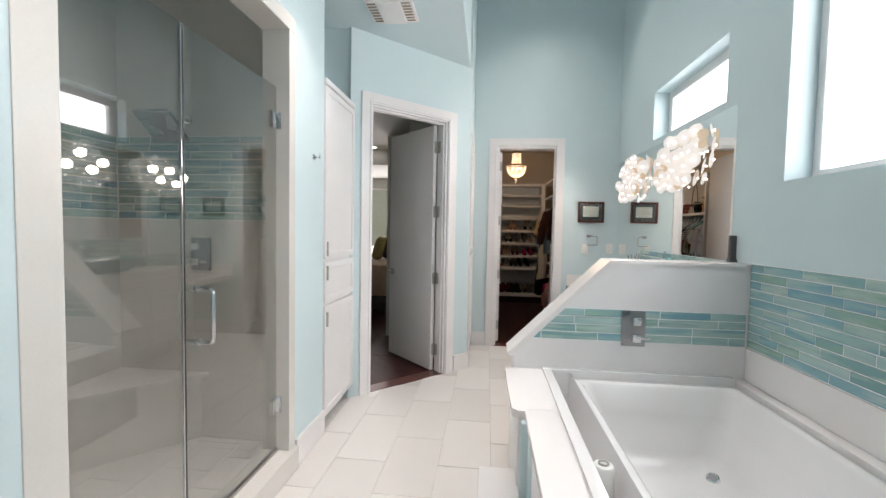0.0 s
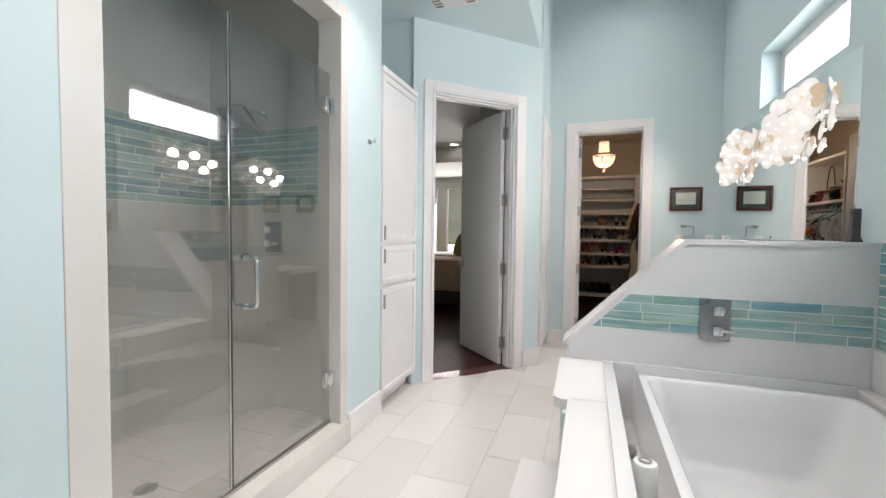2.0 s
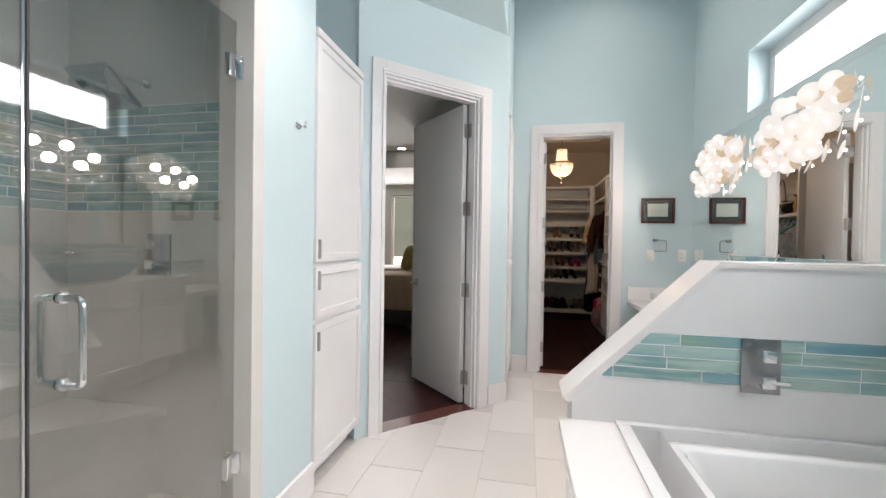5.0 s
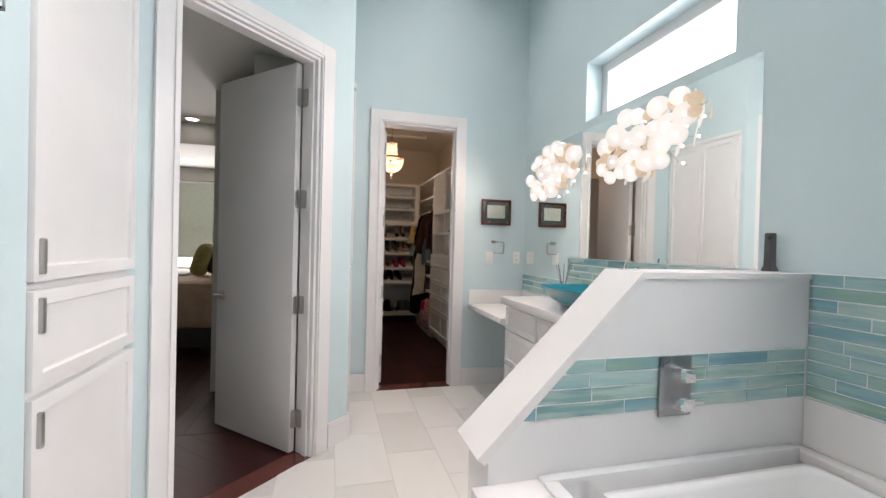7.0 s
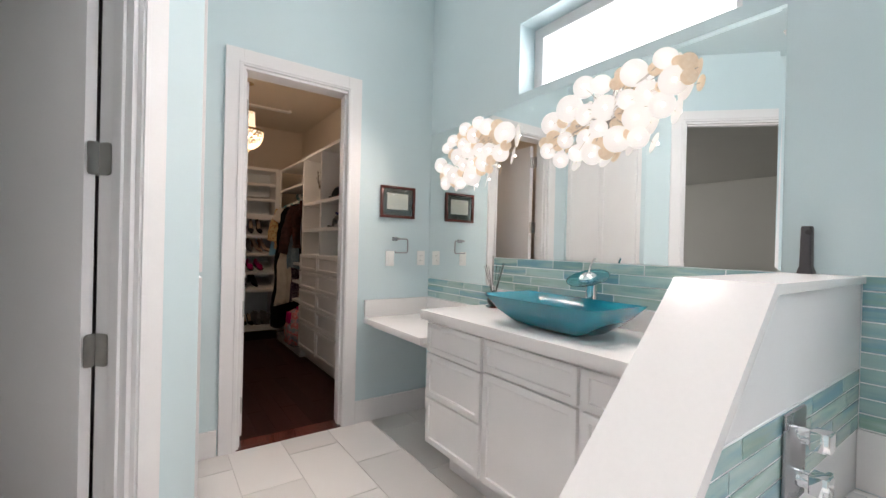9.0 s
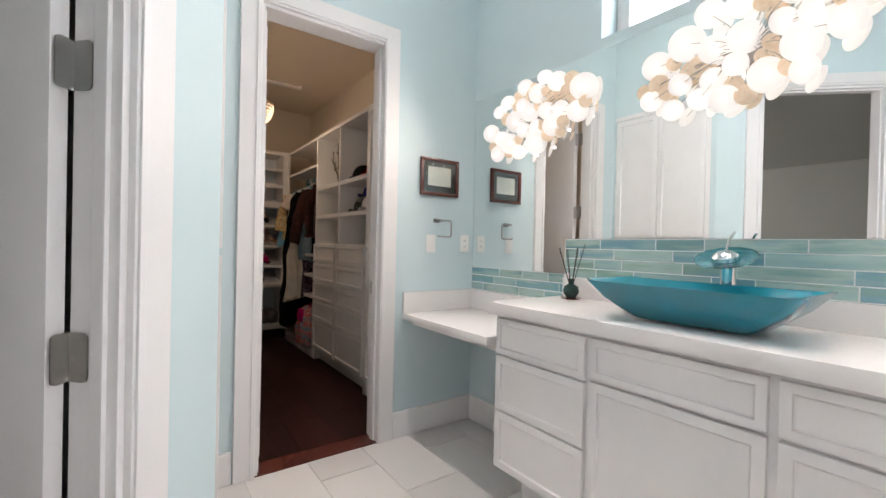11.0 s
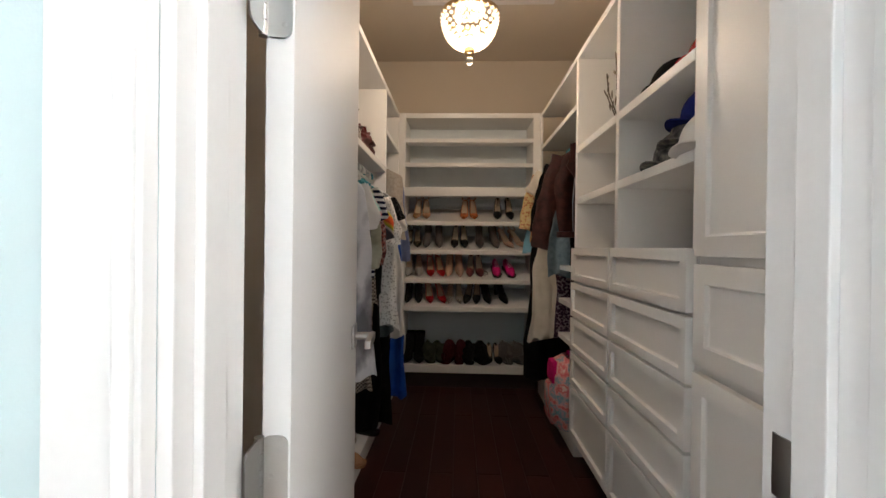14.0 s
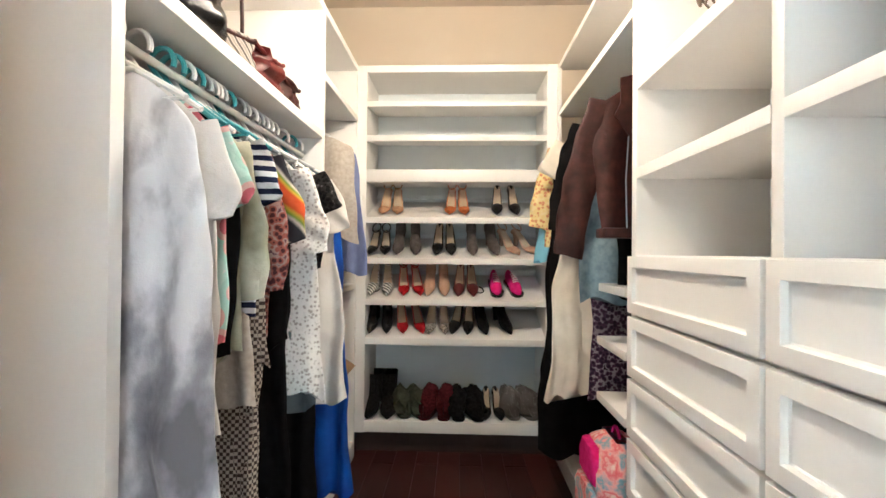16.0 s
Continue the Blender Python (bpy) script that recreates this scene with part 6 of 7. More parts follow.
def shoe(name, label, mat, place, turn, heel=0.07, style="pump", length=0.235, sole_mat=None, tilt=0.0, side=1):
    """One shoe, toe to local -y: an upper over an arched sole, with a heel, and a shaft, strap or laces by style."""
    g = thing(name, label, "shoe", (0, 0, 0), "shoes on the rack")
    n, rings, ins = 16, [], []
    hi = 0.0 if style in ("sneaker", "slipper") else heel
    for s in range(13):
        t = s / 12
        y = (t - 0.5) * length
        k = min(1, max(0, (t - 0.32) / 0.5))
        b = hi * k * k * (3 - 2 * k) + 0.004
        w = 0.036 * (math.sin(min(1, t * 3.0 + 0.06) * math.pi / 2)) ** 0.8 * (1 - 0.30 * min(1, max(0, (t - 0.35) / 0.4))) * (1 if t < 0.93 else 0.8)
        if style == "pump":
            h = 0.018 + 0.034 * math.sin(min(1, t / 0.34) * math.pi / 2) if t < 0.36 else 0.030 + 0.026 * max(0, (t - 0.6) / 0.4)
        elif style == "sandal":
            h = 0.012 if 0.38 < t < 0.8 else 0.032
        elif style == "slipper":
            h = 0.085 + 0.085 * math.sin(t * math.pi)
            w *= 1.7
        elif style == "tall":
            h = 0.03 + 0.07 * math.sin(min(1, t / 0.6) * math.pi / 2)
            w *= 1.45
        else:
            h = 0.022 + 0.055 * math.sin(min(1, t / 0.6) * math.pi / 2)
        ring = []
        for i in range(n):
            a = math.tau * i / n
            z = math.sin(a)
            ring.append((math.cos(a) * w * (1 if z < 0 else 1 - 0.25 * z), y, b + h * 0.5 + math.copysign(abs(z) ** 0.7, z) * h * 0.5))
        rings.append(ring)
        if style in ("pump", "sandal") and 0.36 <= t <= 0.95:
            ins.append([(math.cos(a) * w * 0.72, y, b + h * 0.80 + 0.006 + 0.002 * math.sin(a)) for a in [math.tau * i / 10 for i in range(10)]])
    bm = loft(rings)
    if style == "slipper":
        for v in bm.verts:
            v.co += Vector((noise.noise(v.co * 30 + Vector(place) * 7), noise.noise(v.co * 28 + Vector(place) * 9 + Vector((4, 0, 0))), noise.noise(v.co * 25 + Vector(place) * 5))) * 0.036 * min(1, v.co.z / 0.03)
    part("upper", bm, mat, g, smooth=60)
    if ins:
        part("insole", loft(ins), C["insole"], g, smooth=60)
    if hi > 0.02:
        yb = 0.42 * length
        part("heel", loft([rrect(0, yb - 0.012, 0.011, 0.011, 0.004, 0.0, 3), rrect(0, yb - 0.014, 0.012, 0.013, 0.005, hi * 0.6, 3), rrect(0, yb - 0.02, 0.021, 0.024, 0.01, hi + 0.01, 3)]), sole_mat or mat, g, smooth=60)
    else:
        part("sole", loft([rrect(0, 0, 0.036, length / 2, 0.034, 0.0, 5), rrect(0, 0, 0.038, length / 2 + 0.003, 0.035, 0.018, 5)]), sole_mat or mat, g)
    yb = 0.30 * length
    if style in ("boot", "tall"):
        k_, f_ = (1.35, 1.6) if style == "tall" else (1.0, 1.0)
        part("shaft", loft([rrect(0, yb - 0.02, 0.030 * f_, 0.052 * f_, 0.028, hi + 0.03, 4), rrect(0, yb - 0.005, 0.028 * f_, 0.042 * f_, 0.027, hi + 0.09 * k_, 4), rrect(0, yb, 0.031 * f_, 0.044 * f_, 0.029, hi + 0.145 * k_, 4),
                            rrect(0, yb, 0.026 * f_, 0.039 * f_, 0.024, hi + 0.143 * k_, 4), rrect(0, yb, 0.024 * f_, 0.034 * f_, 0.022, hi + 0.10 * k_, 4)]), mat, g, smooth=60)
    if style == "sandal":
        part("strap", tube([(0.026 * math.cos(a), yb + 0.02 + 0.036 * math.sin(a), hi + 0.06 + 0.02 * math.sin(a)) for a in [k * math.tau / 16 for k in range(16)]], 0.004, 6, True), mat, g, smooth=60)
    if style == "sneaker":
        for k in range(5):
            part("lace", tube([(-0.018, -0.045 + k * 0.016, 0.068 + k * 0.006), (0, -0.048 + k * 0.016, 0.076 + k * 0.006), (0.018, -0.045 + k * 0.016, 0.068 + k * 0.006)], 0.0022, 5), PLATE, g)
    g.matrix_basis = Matrix.Translation(place) @ Matrix.Rotation(tilt, 4, "X") @ Matrix.Rotation(radians(turn), 4, "Z")
    return g


def pair(name, label, mat, x, shelf_z, heel=0.07, style="pump", gap=0.075, turn=0, sole=None, slant=0.13, y=9.425, length=0.235):
    tilt = math.atan2(slant, 0.345)
    z = shelf_z + slant * (y - SY) / 0.345 + 0.002 - (0.0 if slant else 0)
    first = shoe(name, label, mat, (x - gap / 2, y, z), turn - 4, heel, style, length, sole, tilt)
    copy_thing(first, Matrix.Translation((x + gap / 2, y, z)) @ Matrix.Rotation(tilt, 4, "X") @ Matrix.Rotation(radians(turn + 5), 4, "Z"))


def at_px(p):
    return 0.58 + (p - 650) * 0.00334


Z4, Z5, Z6, Z7, Z8 = 1.402, 1.16, 0.917, 0.69, 0.202
pair("peep_toe_heel", "tan suede peep-toe heeled shoe on the rack", C["tan"], at_px(690), Z4, 0.08, "sandal")
pair("slingback_heel", "burnt orange suede slingback heel on the rack", C["orange"], at_px(811), Z4, 0.08, "sandal")
pair("court_shoe", "black court shoe with a beige insole", C["blackshoe"], at_px(899), Z4, 0.08, "pump", 0.1)
pair("wedge_sandal", "black strapped wedge sandal", C["blackshoe"], at_px(668), Z5, 0.05, "sandal")
pair("ankle_boot", "taupe suede heeled ankle boot", C["greysuede"], at_px(720), Z5, 0.06, "boot", 0.10)
pair("court_shoe", "glossy black pointed court shoe", C["blackshoe"], at_px(788), Z5, 0.085)
pair("ankle_boot", "taupe suede heeled ankle boot", C["greysuede"], at_px(857), Z5, 0.07, "boot", 0.125, 8)
pair("strappy_sandal", "nude strappy heeled sandal", C["nude"], at_px(922), Z5, 0.07, "sandal", 0.1, 30)
pair("court_shoe", "black and zebra print court shoe", C["zebra"], at_px(671), Z6, 0.08, "pump", 0.085)
pair("slingback_heel", "red leather slingback heel", C["redshoe"], at_px(726), Z6, 0.075, "sandal", 0.085, 10)
pair("ankle_boot", "nude suede ankle boot", C["nude"], at_px(775), Z6, 0.05, "boot", 0.085)
pair("court_shoe", "maroon court shoe with a beige insole", C["maroon"], at_px(828), Z6, 0.075)
pair("running_shoe", "hot pink running shoe with white laces", C["pink"], at_px(899), Z6, 0.0, "sneaker", 0.11, 6, C["blackshoe"])
pair("ankle_boot", "black leather heeled ankle boot", C["blackshoe"], at_px(671), Z7, 0.07, "boot", 0.085)
pair("strappy_sandal", "red patent strappy sandal", C["redshoe"], at_px(726), Z7, 0.07, "sandal", 0.1, 14)
pair("strappy_sandal", "snakeskin strappy heeled sandal", C["snake"], at_px(777), Z7, 0.07, "sandal", 0.08)
pair("court_shoe", "black heeled court shoe", C["blackshoe"], at_px(823), Z7, 0.07, "pump", 0.075, -10)
pair("ankle_boot", "black suede ankle boot", C["fur"], at_px(876), Z7, 0.07, "boot", 0.13, 18)
pair("winter_boot", "black fleece lined boot on the lowest shelf", C["fur"], at_px(672), Z8, 0.03, "tall", 0.10, slant=0, length=0.27)
pair("fleece_slipper", "olive fleece slipper on the lowest shelf", C["olive"], at_px(724), Z8, 0.0, "slipper", 0.09, 25, slant=0)
pair("fleece_slipper", "wine red fleece slipper on the lowest shelf", C["wine"], at_px(779), Z8, 0.0, "slipper", 0.1, -12, slant=0, length=0.27)
pair("fleece_slipper", "black fleece slipper on the lowest shelf", C["fur"], at_px(826), Z8, 0.0, "slipper", 0.1, 15, slant=0, length=0.28)
pair("court_shoe", "black court shoe on the lowest shelf", C["blackshoe"], at_px(878), Z8, 0.075, "pump", 0.075, slant=0)
pair("sequin_flat", "silver sequinned flat shoe on a shelf", C["silver"], at_px(925), Z8, 0.0, "slipper", 0.1, 20, slant=0, length=0.21)

# ---- closet: bags, caps and other loose things ----


def handbag(name, label, mat, x, y, z, w, d, h, handle, mat2=None, yaw=0, lean=0, slouch=0.008):
    g = thing(name, label, "handbag", (0, 0, 0))
    rings = []
    for k in range(16):
        t = k / 15
        s = 1 - 0.28 * t ** 2
        rings.append([(px * (1 + 0.05 * math.sin(t * 9 + py * 40)), py * s, pz) for px, py, pz in rrect(0, 0, w / 2 * (1 - 0.12 * t), d / 2, min(w, d) * 0.4, h * t, 5)])
    bm = loft(rings)
    for v in bm.verts:
        f = min(1, v.co.z / (0.3 * h))
        v.co += Vector((noise.noise(v.co * 26 + Vector((x * 9, y * 9, 0))), noise.noise(v.co * 24 + Vector((5, y * 7, 1))), 0.7 * noise.noise(v.co * 20 + Vector((9, y * 5, 2))))) * slouch * f
    part("bag_body", bm, mat, g, smooth=80)
    part("flap", tube([(w * 0.42 * math.cos(a), -d * 0.36, h * 0.98 - h * 0.10 * abs(math.sin(a))) for a in [k * math.pi / 8 for k in range(9)]], 0.008, 7), mat2 or mat, g)
    if handle:
        part("handle", tube([(w * 0.30 * math.cos(a), 0, h * 0.95 + handle * math.sin(a)) for a in [k * math.pi / 14 for k in range(15)]], 0.006, 8), mat2 or mat, g, smooth=60)
    g.matrix_basis = Matrix.Translation((x, y, z)) @ Matrix.Rotation(radians(yaw), 4, "Z") @ Matrix.Rotation(radians(lean), 4, "X")
    return g


handbag("handbag", "tan leather handbag with a black handle on the shelf", C["tan"], 0.40, 7.68, 1.726, 0.20, 0.14, 0.24, 0.16, C["blackshoe"], 80, slouch=0.01)
handbag("handbag", "slouchy black leather handbag with gold trim", C["blackshoe"], 0.41, 7.86, 1.726, 0.22, 0.16, 0.17, 0.10, C["gold"], 75, 8, slouch=0.03)
handbag("handbag", "striped grey canvas bag with a tall thin handle", C["canvas"], 0.43, 8.06, 1.726, 0.16, 0.10, 0.12, 0.34, C["leather"], 62, slouch=0.012)
handbag("clutch_bag", "maroon gathered leather bag", C["maroon"], 0.42, 8.25, 1.726, 0.22, 0.15, 0.15, 0, None, 85, slouch=0.035)
handbag("clutch_bag", "dark brown ruffled evening bag", C["leather"], 0.44, 8.42, 1.726, 0.14, 0.12, 0.11, 0, None, 85, slouch=0.035)


def cap_hat(label, mat, x, y, z, yaw, s=1.0, bill=True):
    g = thing("baseball_cap", label, "cap", (0, 0, 0), "caps")
    prof = [(0.092 * math.cos(a) ** 0.8 * s if a < 1.5 else 0.0, 0.118 * math.sin(a) ** 0.9 * s) for a in [k * math.pi / 2 / 8 for k in range(9)]]
    prof[-1] = (0.0, 0.115 * s)
    bm = lathe(prof, 24)
    for v in bm.verts:
        v.co.y *= 1.12
        v.co += Vector((0.004, 0.003, 0.004)) * noise.noise(v.co * 22)
    part("crown", bm, mat, g, smooth=60)
    if bill:
        pts0 = [(0.072 * math.sin(a) * s, -0.085 * s - 0.06 * math.cos(a) * s, 0.012 - 0.022 * math.sin(a) ** 2) for a in [-1.57 + k * 3.14 / 12 for k in range(13)]]
        pts1 = [(0.07 * math.sin(a) * s, -0.062 * s + 0.0 * a, 0.010 - 0.02 * math.sin(a) ** 2) for a in [1.57 - k * 3.14 / 12 for k in range(13)]]
        ring = pts0 + pts1
        part("bill", loft([ring, [(px, py, pz + 0.004) for px, py, pz in ring]]), mat, g)
    part("button", lathe([(0, 0.006), (0.006, 0.004), (0.008, 0)], 10, Matrix.Translation((0, 0, 0.113 * s))), mat, g)
    g.matrix_basis = Matrix.Translation((x, y, z)) @ Matrix.Rotation(radians(yaw), 4, "Z")
    return g


cap_hat("black cap on a cubby shelf", C["fur"], 1.86, 7.42, 1.762, -60, 1.15)
cap_hat("red baseball cap on a cubby shelf", C["redshoe"], 1.87, 7.17, 1.762, -70, 1.15)
cap_hat("grey camouflage cap at the bottom of a stack", C["camo"], 1.84, 7.32, 1.474, -80, 1.15)
cap_hat("grey camouflage cap beside a stack", C["camo"], 1.86, 7.26, 1.535, -75, 1.1)
cap_hat("cobalt blue cap on top of a stack", C["capblue"], 1.88, 7.22, 1.60, -95, 1.1)
cap_hat("white cap at the end of a shelf", C["white"], 1.80, 7.09, 1.474, -60, 1.1)

LEAFMETAL = material("dark_bronze", (0.10, 0.075, 0.05), 0.45, 0.6, vary=0.2)
leaf = thing("metal_leaf_sculpture", "slender metal branch sculpture with small leaves", "sculpture", (1.86, 8.02, 1.76))
part("base", boxes((1.82, 1.90, 7.98, 8.06, 1.761, 1.772), bevel=0.003), NICKEL, leaf)
random.seed(9)
for k in range(5):
    yy, tw = 8.02 + (k - 2) * 0.02, (k - 2) * 0.05
    pts = [(1.86, 8.02, 1.77), (1.855, yy, 1.89), (1.85 - 0.02 * (k % 2), yy + tw, 2.02), (1.84, yy + tw * 2.2, 2.14 + 0.03 * (k % 3))]
    part("branch", tube(pts, 0.0036, 6), LEAFMETAL, leaf)
    for q in range(4):
        c = Vector(pts[1]).lerp(Vector(pts[3]), 0.2 + 0.24 * q)
        bm = bmesh.new()
        bmesh.ops.create_uvsphere(bm, u_segments=8, v_segments=6, radius=1, matrix=Matrix.Translation(c + Vector((-0.006, 0.012 * (-1) ** q, 0.01))) @ Matrix.Rotation(random.uniform(-1, 1), 4, "X") @ Matrix.Diagonal((0.003, 0.009, 0.026, 1)))
        part("leaf", bm, LEAFMETAL, leaf)

pack = thing("backpack", "pink floral backpack on the closet floor", "backpack", (1.72, 8.42, 0.1))
bm = loft([rrect(1.72, 8.42, 0.10 * s, 0.15 * s2, 0.07, 0.101 + 0.42 * t) for t, s, s2 in ((0, 0.8, 0.85), (0.05, 0.98, 0.98), (0.4, 1.05, 1.04), (0.75, 1.0, 0.98), (0.92, 0.8, 0.8), (1.0, 0.45, 0.5))])
part("pack_body", bm, C["pack"], pack, smooth=60)
part("front_pocket", loft([rrect(1.625, 8.42, 0.03 * s, 0.11 * s, 0.025 * s, 0.13 + 0.22 * t) for t, s in ((0, 0.8), (0.1, 1), (0.85, 1), (1, 0.8))]), C["pack"], pack, smooth=60)
part("top_panel", loft([rrect(1.64, 8.43, 0.03, 0.10 * s, 0.025, 0.37 + 0.12 * t) for t, s in ((0, 1), (0.6, 0.95), (1, 0.6))]), C["pink"], pack, "hot pink top panel", 60)
part("strap", tube([(1.72, 8.42 + 0.03 * math.cos(a), 0.52 + 0.03 * math.sin(a)) for a in [k * math.pi / 8 for k in range(9)]], 0.006, 7), C["pink"], pack)
for k, (z, mt, w) in enumerate(((1.081, "denim", 0.2), (0.871, "denim", 0.22), (0.871 + 0.045, "greysuede", 0.2))):
    f = thing("folded_jeans", "folded dark garment on a side shelf", "clothing", (1.9, 8.38, z))
    part("fold", boxes((1.78, 2.08, 8.26, 8.26 + w, z, z + 0.022), bevel=0.009), C[mt], f)
    part("fold", boxes((1.785, 2.075, 8.265, 8.255 + w, z + 0.0225, z + 0.044), bevel=0.009), C[mt], f)

handbag("tote_bag", "gold patterned tote bag on the closet floor", C["snake"], 0.40, 8.05, 0.09, 0.26, 0.14, 0.2, 0.1, C["blackshoe"], 85)
handbag("tote_bag", "brown leather tote on the closet floor", C["leather"], 0.36, 7.74, 0.09, 0.26, 0.16, 0.22, 0.12, None, 85)
handbag("tote_bag", "royal blue fabric bag hanging low", C["blue"], 0.45, 8.52, 0.09, 0.22, 0.16, 0.26, 0.0, None, 85)
box_ = thing("cardboard_box", "tall open brown cardboard box", "box", (0.3, 8.95, 0.09))
part("box_body", boxes((0.10, 0.46, 8.72, 9.18, 0.091, 0.62), bevel=0.003), C["card"], box_)
part("flap", loft([[(0.46, 8.74, 0.62), (0.46, 9.16, 0.62), (0.464, 9.16, 0.62), (0.464, 8.74, 0.62)], [(0.56, 8.76, 0.56), (0.56, 9.14, 0.56), (0.564, 9.14, 0.562), (0.564, 8.76, 0.562)]]), C["card"], box_, smooth=0)
for k, (y, mt) in enumerate(((7.62, "blackshoe"), (7.9, "tan"), (8.25, "blackshoe"))):
    shoe("loafer", "shoe tucked under hanging clothes", C[mt], (0.47, y, 0.091), 70, 0.02, "pump", 0.24)

# ---- pieces: tiles and planks ----


def piece_mesh(name, mat, bevel, sz=1.0):
    bm = bmesh.new()
    bmesh.ops.create_cube(bm, size=1)
    top = [f for f in bm.faces if f.normal.z > 0.5]
    bmesh.ops.inset_region(bm, faces=top, thickness=bevel, depth=0)
    for f in bm.faces:
        if f.normal.z > 0.5 and all(abs(v.co.x) < 0.4999 for v in f.verts):
            for v in f.verts:
                v.co.z = 0.5
    for v in bm.verts:
        if v.co.z > 0.4 and (abs(v.co.x) > 0.4999 or abs(v.co.y) > 0.4999):
            v.co.z = 0.36
    me = bpy.data.meshes.new(name)
    bm.to_mesh(me)
    bm.free()
    me.materials.append(mat)
    return me


def piece(name, me, m, parent):
    ob = new(name, me)
    ob.parent = parent
    ob.matrix_basis = m
    return ob


OBJ = bpy.data.objects
tile_me = piece_mesh("tile", FLOORTILE, 0.006)
wall_me = piece_mesh("tile", GLASSTILE, 0.012)
plank_me = piece_mesh("plank", WOODFLOOR, 0.006)
shower_me = piece_mesh("tile", SHOWERWALL, 0.006)


def flat(x0, x1, y0, y1, z0, z1):
    return Matrix.LocRotScale(((x0 + x1) / 2, (y0 + y1) / 2, (z0 + z1) / 2), None, (x1 - x0, y1 - y0, z1 - z0))


def cut_tile(x0, x1, y0, y1, z0, z1):
    """A floor tile trimmed along the angled wall."""
    bm = boxes((x0, x1, y0, y1, z0, z1))
    r = bmesh.ops.bisect_plane(bm, geom=bm.verts[:] + bm.edges[:] + bm.faces[:], plane_co=(0, 4.912, 0), plane_no=(-1, 1, 0), clear_outer=True)
    bmesh.ops.holes_fill(bm, edges=bm.edges[:])
    if len(bm.faces) > 3:
        part("tile", bm, FLOORTILE, OBJ["floor"], smooth=0)
    else:
        bm.free()


def floor_region(x0, x1, y0, y1, keep, w=0.315, l=0.61, ox=0.374, oy=4.777, gap=0.0035, parent="floor", me=None, z=0.0, thick=0.01, name="tile", half=0.5):
    i = math.floor((x0 - ox) / w)
    while ox + i * w < x1:
        a, b = max(x0, ox + i * w), min(x1, ox + (i + 1) * w)
        off = oy + (half * l if i % 2 else 0)
        j = math.floor((y0 - off) / l)
        while off + j * l < y1:
            c, d = max(y0, off + j * l), min(y1, off + (j + 1) * l)
            if parent == "floor" and c < a + 4.935 and b < 0.46 and d > a + 4.9 and d > 4.4:
                cut_tile(a + gap / 2, b - gap / 2, c + gap / 2, d - gap / 2, z - thick, z)
            elif b - a > 0.02 and d - c > 0.02 and keep((a + b) / 2, (c + d) / 2):
                piece(name, me or tile_me, flat(a + gap / 2, b - gap / 2, c + gap / 2, d - gap / 2, z - thick, z), OBJ[parent])
            j += 1
        i += 1


floor_region(LX, RX, -1.2, 6.214, lambda x, y: not (y > x + 4.93 and x < 0.45) and not (x < 0.44 and y > 5.36) and not (x > 0.95 and 1.9 < y < 3.6) and not (x > 1.8 and y > 3.8 and y < 5.2))
floor_region(-1.772, LX - 0.158, 1.302, 3.652, lambda x, y: True, 0.3, 0.3, 0, 0, 0.003, "floor_shower", z=0.012, thick=0.012)

rt = random.Random(21)


def strip_rows(parent, start, along, up, out, length, z0, z1, row=0.0492, mn=0.13, mx=0.33, thick=0.0013, diag=False):
    """Running rows of long glass tiles; along, up and out are unit vectors."""
    rows = max(1, round((z1 - z0) / row))
    h = (z1 - z0) / rows
    for r in range(rows):
        s = -rt.uniform(0, 0.2)
        while s < length:
            e = s + rt.choice((0.15, 0.2, 0.28, 0.33, 0.33))
            a, b = max(0, s), min(length, e)
            if b - a > 0.015:
                if diag:
                    xa, xb, za, zb = start[0] + a, start[0] + b - 0.0045, z0 + r * h + 0.0023, z0 + (r + 1) * h - 0.0023
                    low_x, high_x = max(xa, za + 0.159), max(xa, zb + 0.159)
                    if xb - low_x > 0.012:
                        shape = [(low_x, za), (xb, za), (xb, min(zb, xb - 0.159))]
                        if high_x < xb:
                            shape.append((high_x, zb))
                        if xa > za + 0.159 and xa < zb + 0.159:
                            shape.append((xa, xa - 0.159))
                        part("tile", loft([[(px, start[1] - 0.0005, pz) for px, pz in shape], [(px, start[1] - 0.0005 - thick, pz) for px, pz in shape]]), GLASSTILE, OBJ[parent], smooth=0)
                    s = e
                    continue
                c = Vector(start) + along * ((a + b) / 2) + up * (z0 + (r + 0.5) * h) + out * (thick / 2 + 0.0005)
                m = Matrix.Identity(4)
                for k, (v, q) in enumerate(((along, b - a - 0.0046), (up, h - 0.0046), (out, thick))):
                    m.col[k][:3] = v * q
                m.col[3][:3] = c
                piece("tile", wall_me, m, OBJ[parent])
            s = e


X, Y, Z = Vector((1, 0, 0)), Vector((0, 1, 0)), Vector((0, 0, 1))


def backing(name, bm):
    return structure(name, bm, TILEGROUT, "pale grout bed of a glass tile band", "tile band")


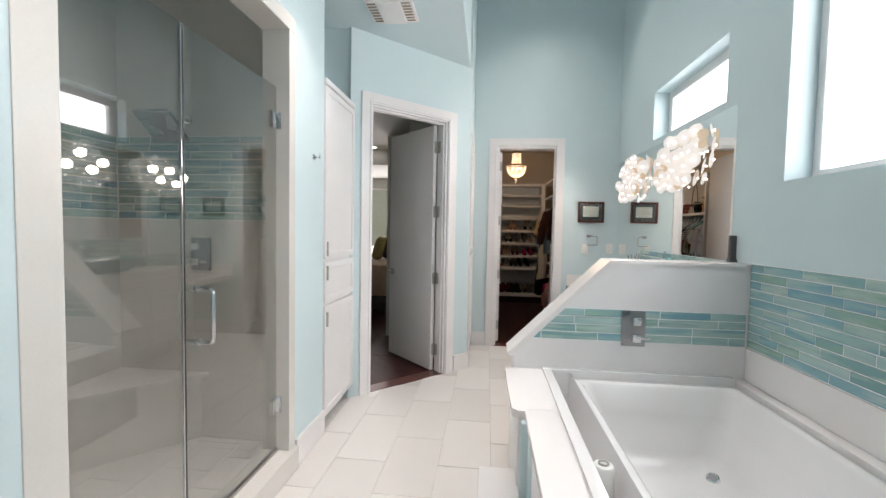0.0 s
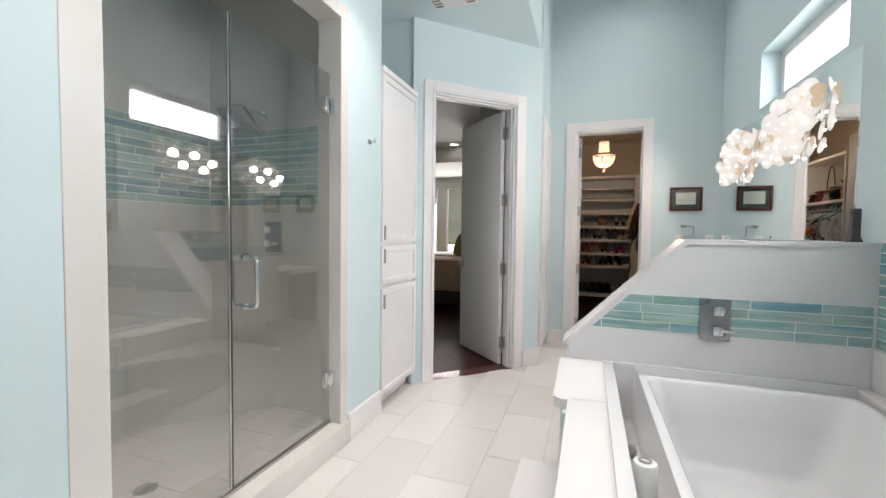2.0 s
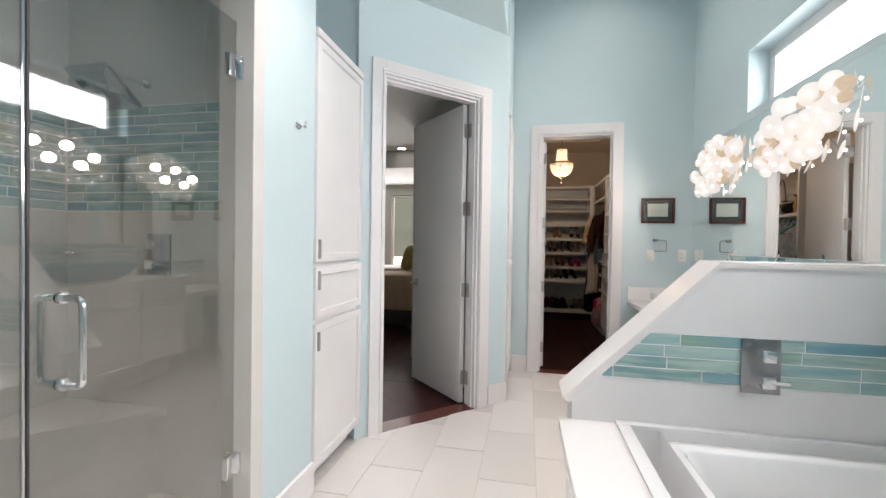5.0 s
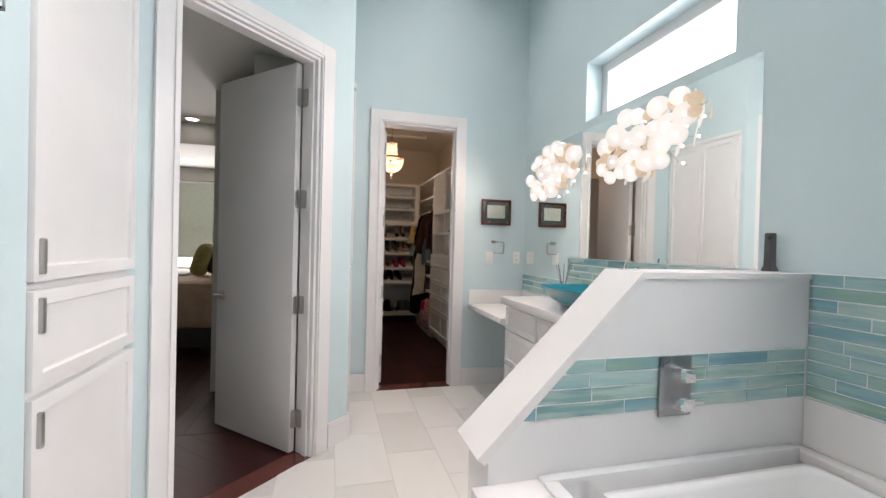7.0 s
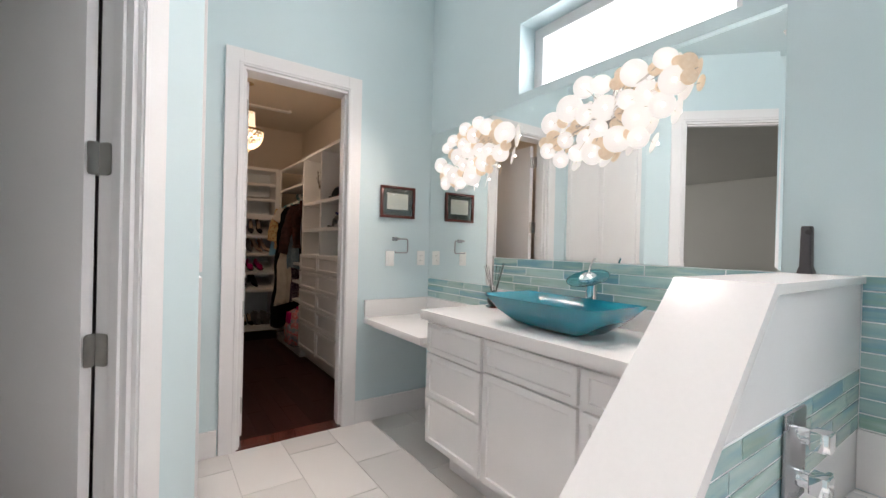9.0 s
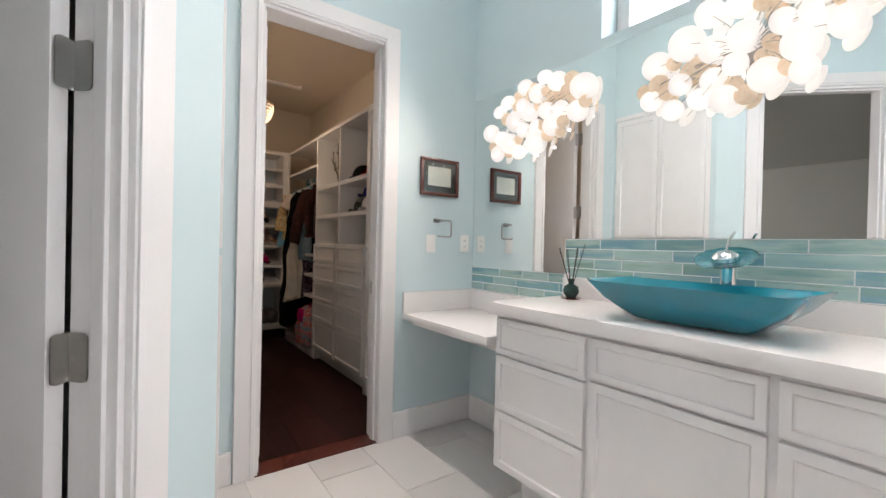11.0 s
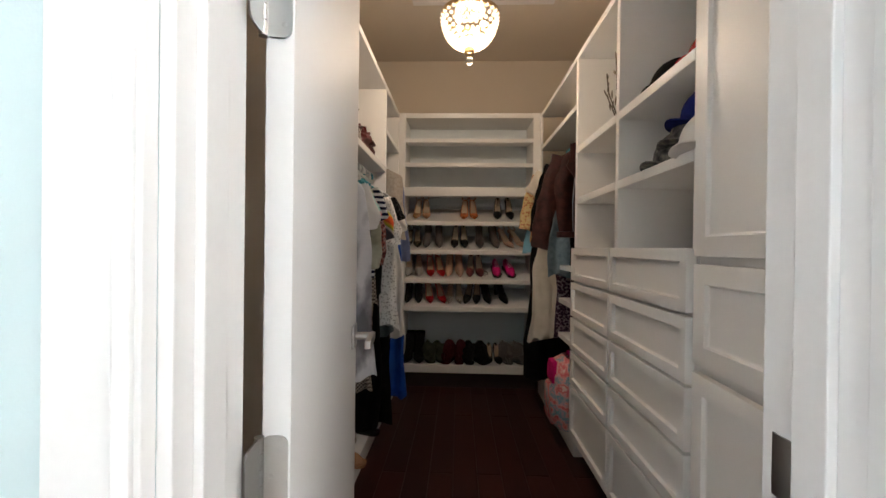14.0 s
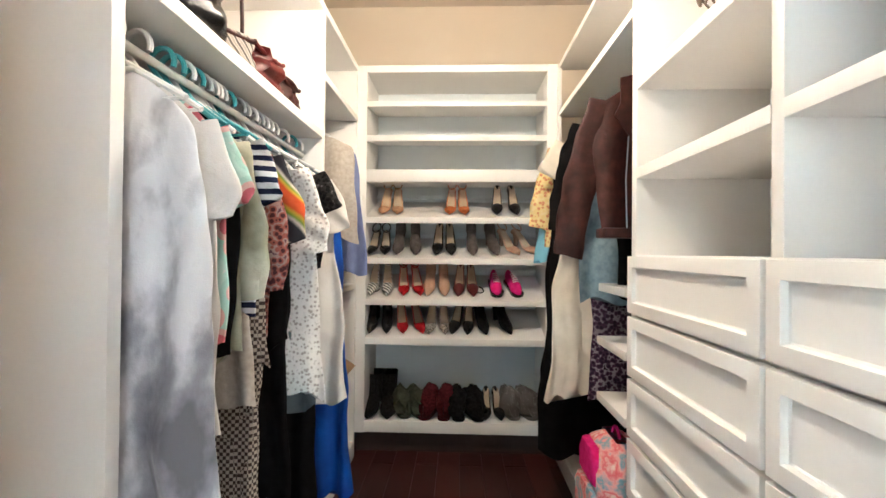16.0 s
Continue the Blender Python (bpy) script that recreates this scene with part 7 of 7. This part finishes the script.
backing("wall_tile_tub", boxes((RX - 0.003, RX - 0.0005, 1.72, 3.688, 0.763, 1.249)))
strip_rows("wall_tile_tub", (RX - 0.003, 3.688, 0), -Y, Z, -X, 1.96, 0.765, 1.247)
structure("wall_tub_surround", boxes((RX - 0.012, RX - 0.0006, 1.72, 3.688, 0.576, 0.762)), QUARTZ, "white quartz strip between deck and tile", "trim")
outline = [(0.915, 0.763), (RX - 0.012, 0.763), (RX - 0.012, 0.957), (1.105, 0.957)]
backing("wall_tile_pony", loft([[(x, PY0 - 0.003, z) for x, z in outline], [(x, PY0 - 0.0005, z) for x, z in outline]]))
strip_rows("wall_tile_pony", (0.90, PY0 - 0.003, 0), X, Z, -Y, RX - 0.014 - 0.90, 0.765, 0.955, diag=True)
backing("wall_tile_vanity", boxes((RX - 0.003, RX - 0.0005, PY1 + 0.014, 5.424, 1.041, 1.246)))
strip_rows("wall_tile_vanity", (RX - 0.003, 5.424, 0), -Y, Z, -X, 5.424 - PY1 - 0.015, 1.042, 1.245)
backing("wall_tile_desk", boxes((RX - 0.003, RX - 0.0005, 5.426, CY - 0.002, 0.901, 1.056)))
strip_rows("wall_tile_desk", (RX - 0.003, CY - 0.003, 0), -Y, Z, -X, CY - 0.004 - 5.427, 0.902, 1.055)
backing("wall_tile_shower_end", boxes((-1.772, LX - 0.16, 3.650, 3.6545, 1.438, 1.972)))
strip_rows("wall_tile_shower_end", (-1.772, 3.651, 0), X, Z, -Y, 1.15, 1.44, 1.97)
backing("wall_tile_shower_back", boxes((-1.7745, -1.770, 1.31, 3.64, 1.438, 1.972)))
strip_rows("wall_tile_shower_back", (-1.771, 3.64, 0), -Y, Z, X, 2.3, 1.44, 1.97)

floor_region(-0.04, 2.1, 6.346, 9.5, lambda x, y: 0.4 < x < 1.8 and y < 9.5, 0.125, 1.2, 0.02, 6.35, 0.0015, "floor_closet", plank_me, 0.0, 0.012, "plank", 0.37)
floor_region(-3.2, -0.21, 5.6, 10.7, lambda x, y: y < 9, 0.125, 1.2, 0.02, 6.35, 0.0015, "floor_bedroom", plank_me, 0.0, 0.012, "plank", 0.37)
turn45 = Matrix.Translation((-0.46, 4.445, 0)) @ Matrix.Rotation(radians(45), 4, "Z")
for k in range(12):
    piece("plank", plank_me, turn45 @ flat(-0.25 + k * 0.125, -0.1265 + k * 0.125, 0.142, 0.8 if k > 8 else 1.2, -0.014, -0.002), OBJ["floor_bedroom_near"])
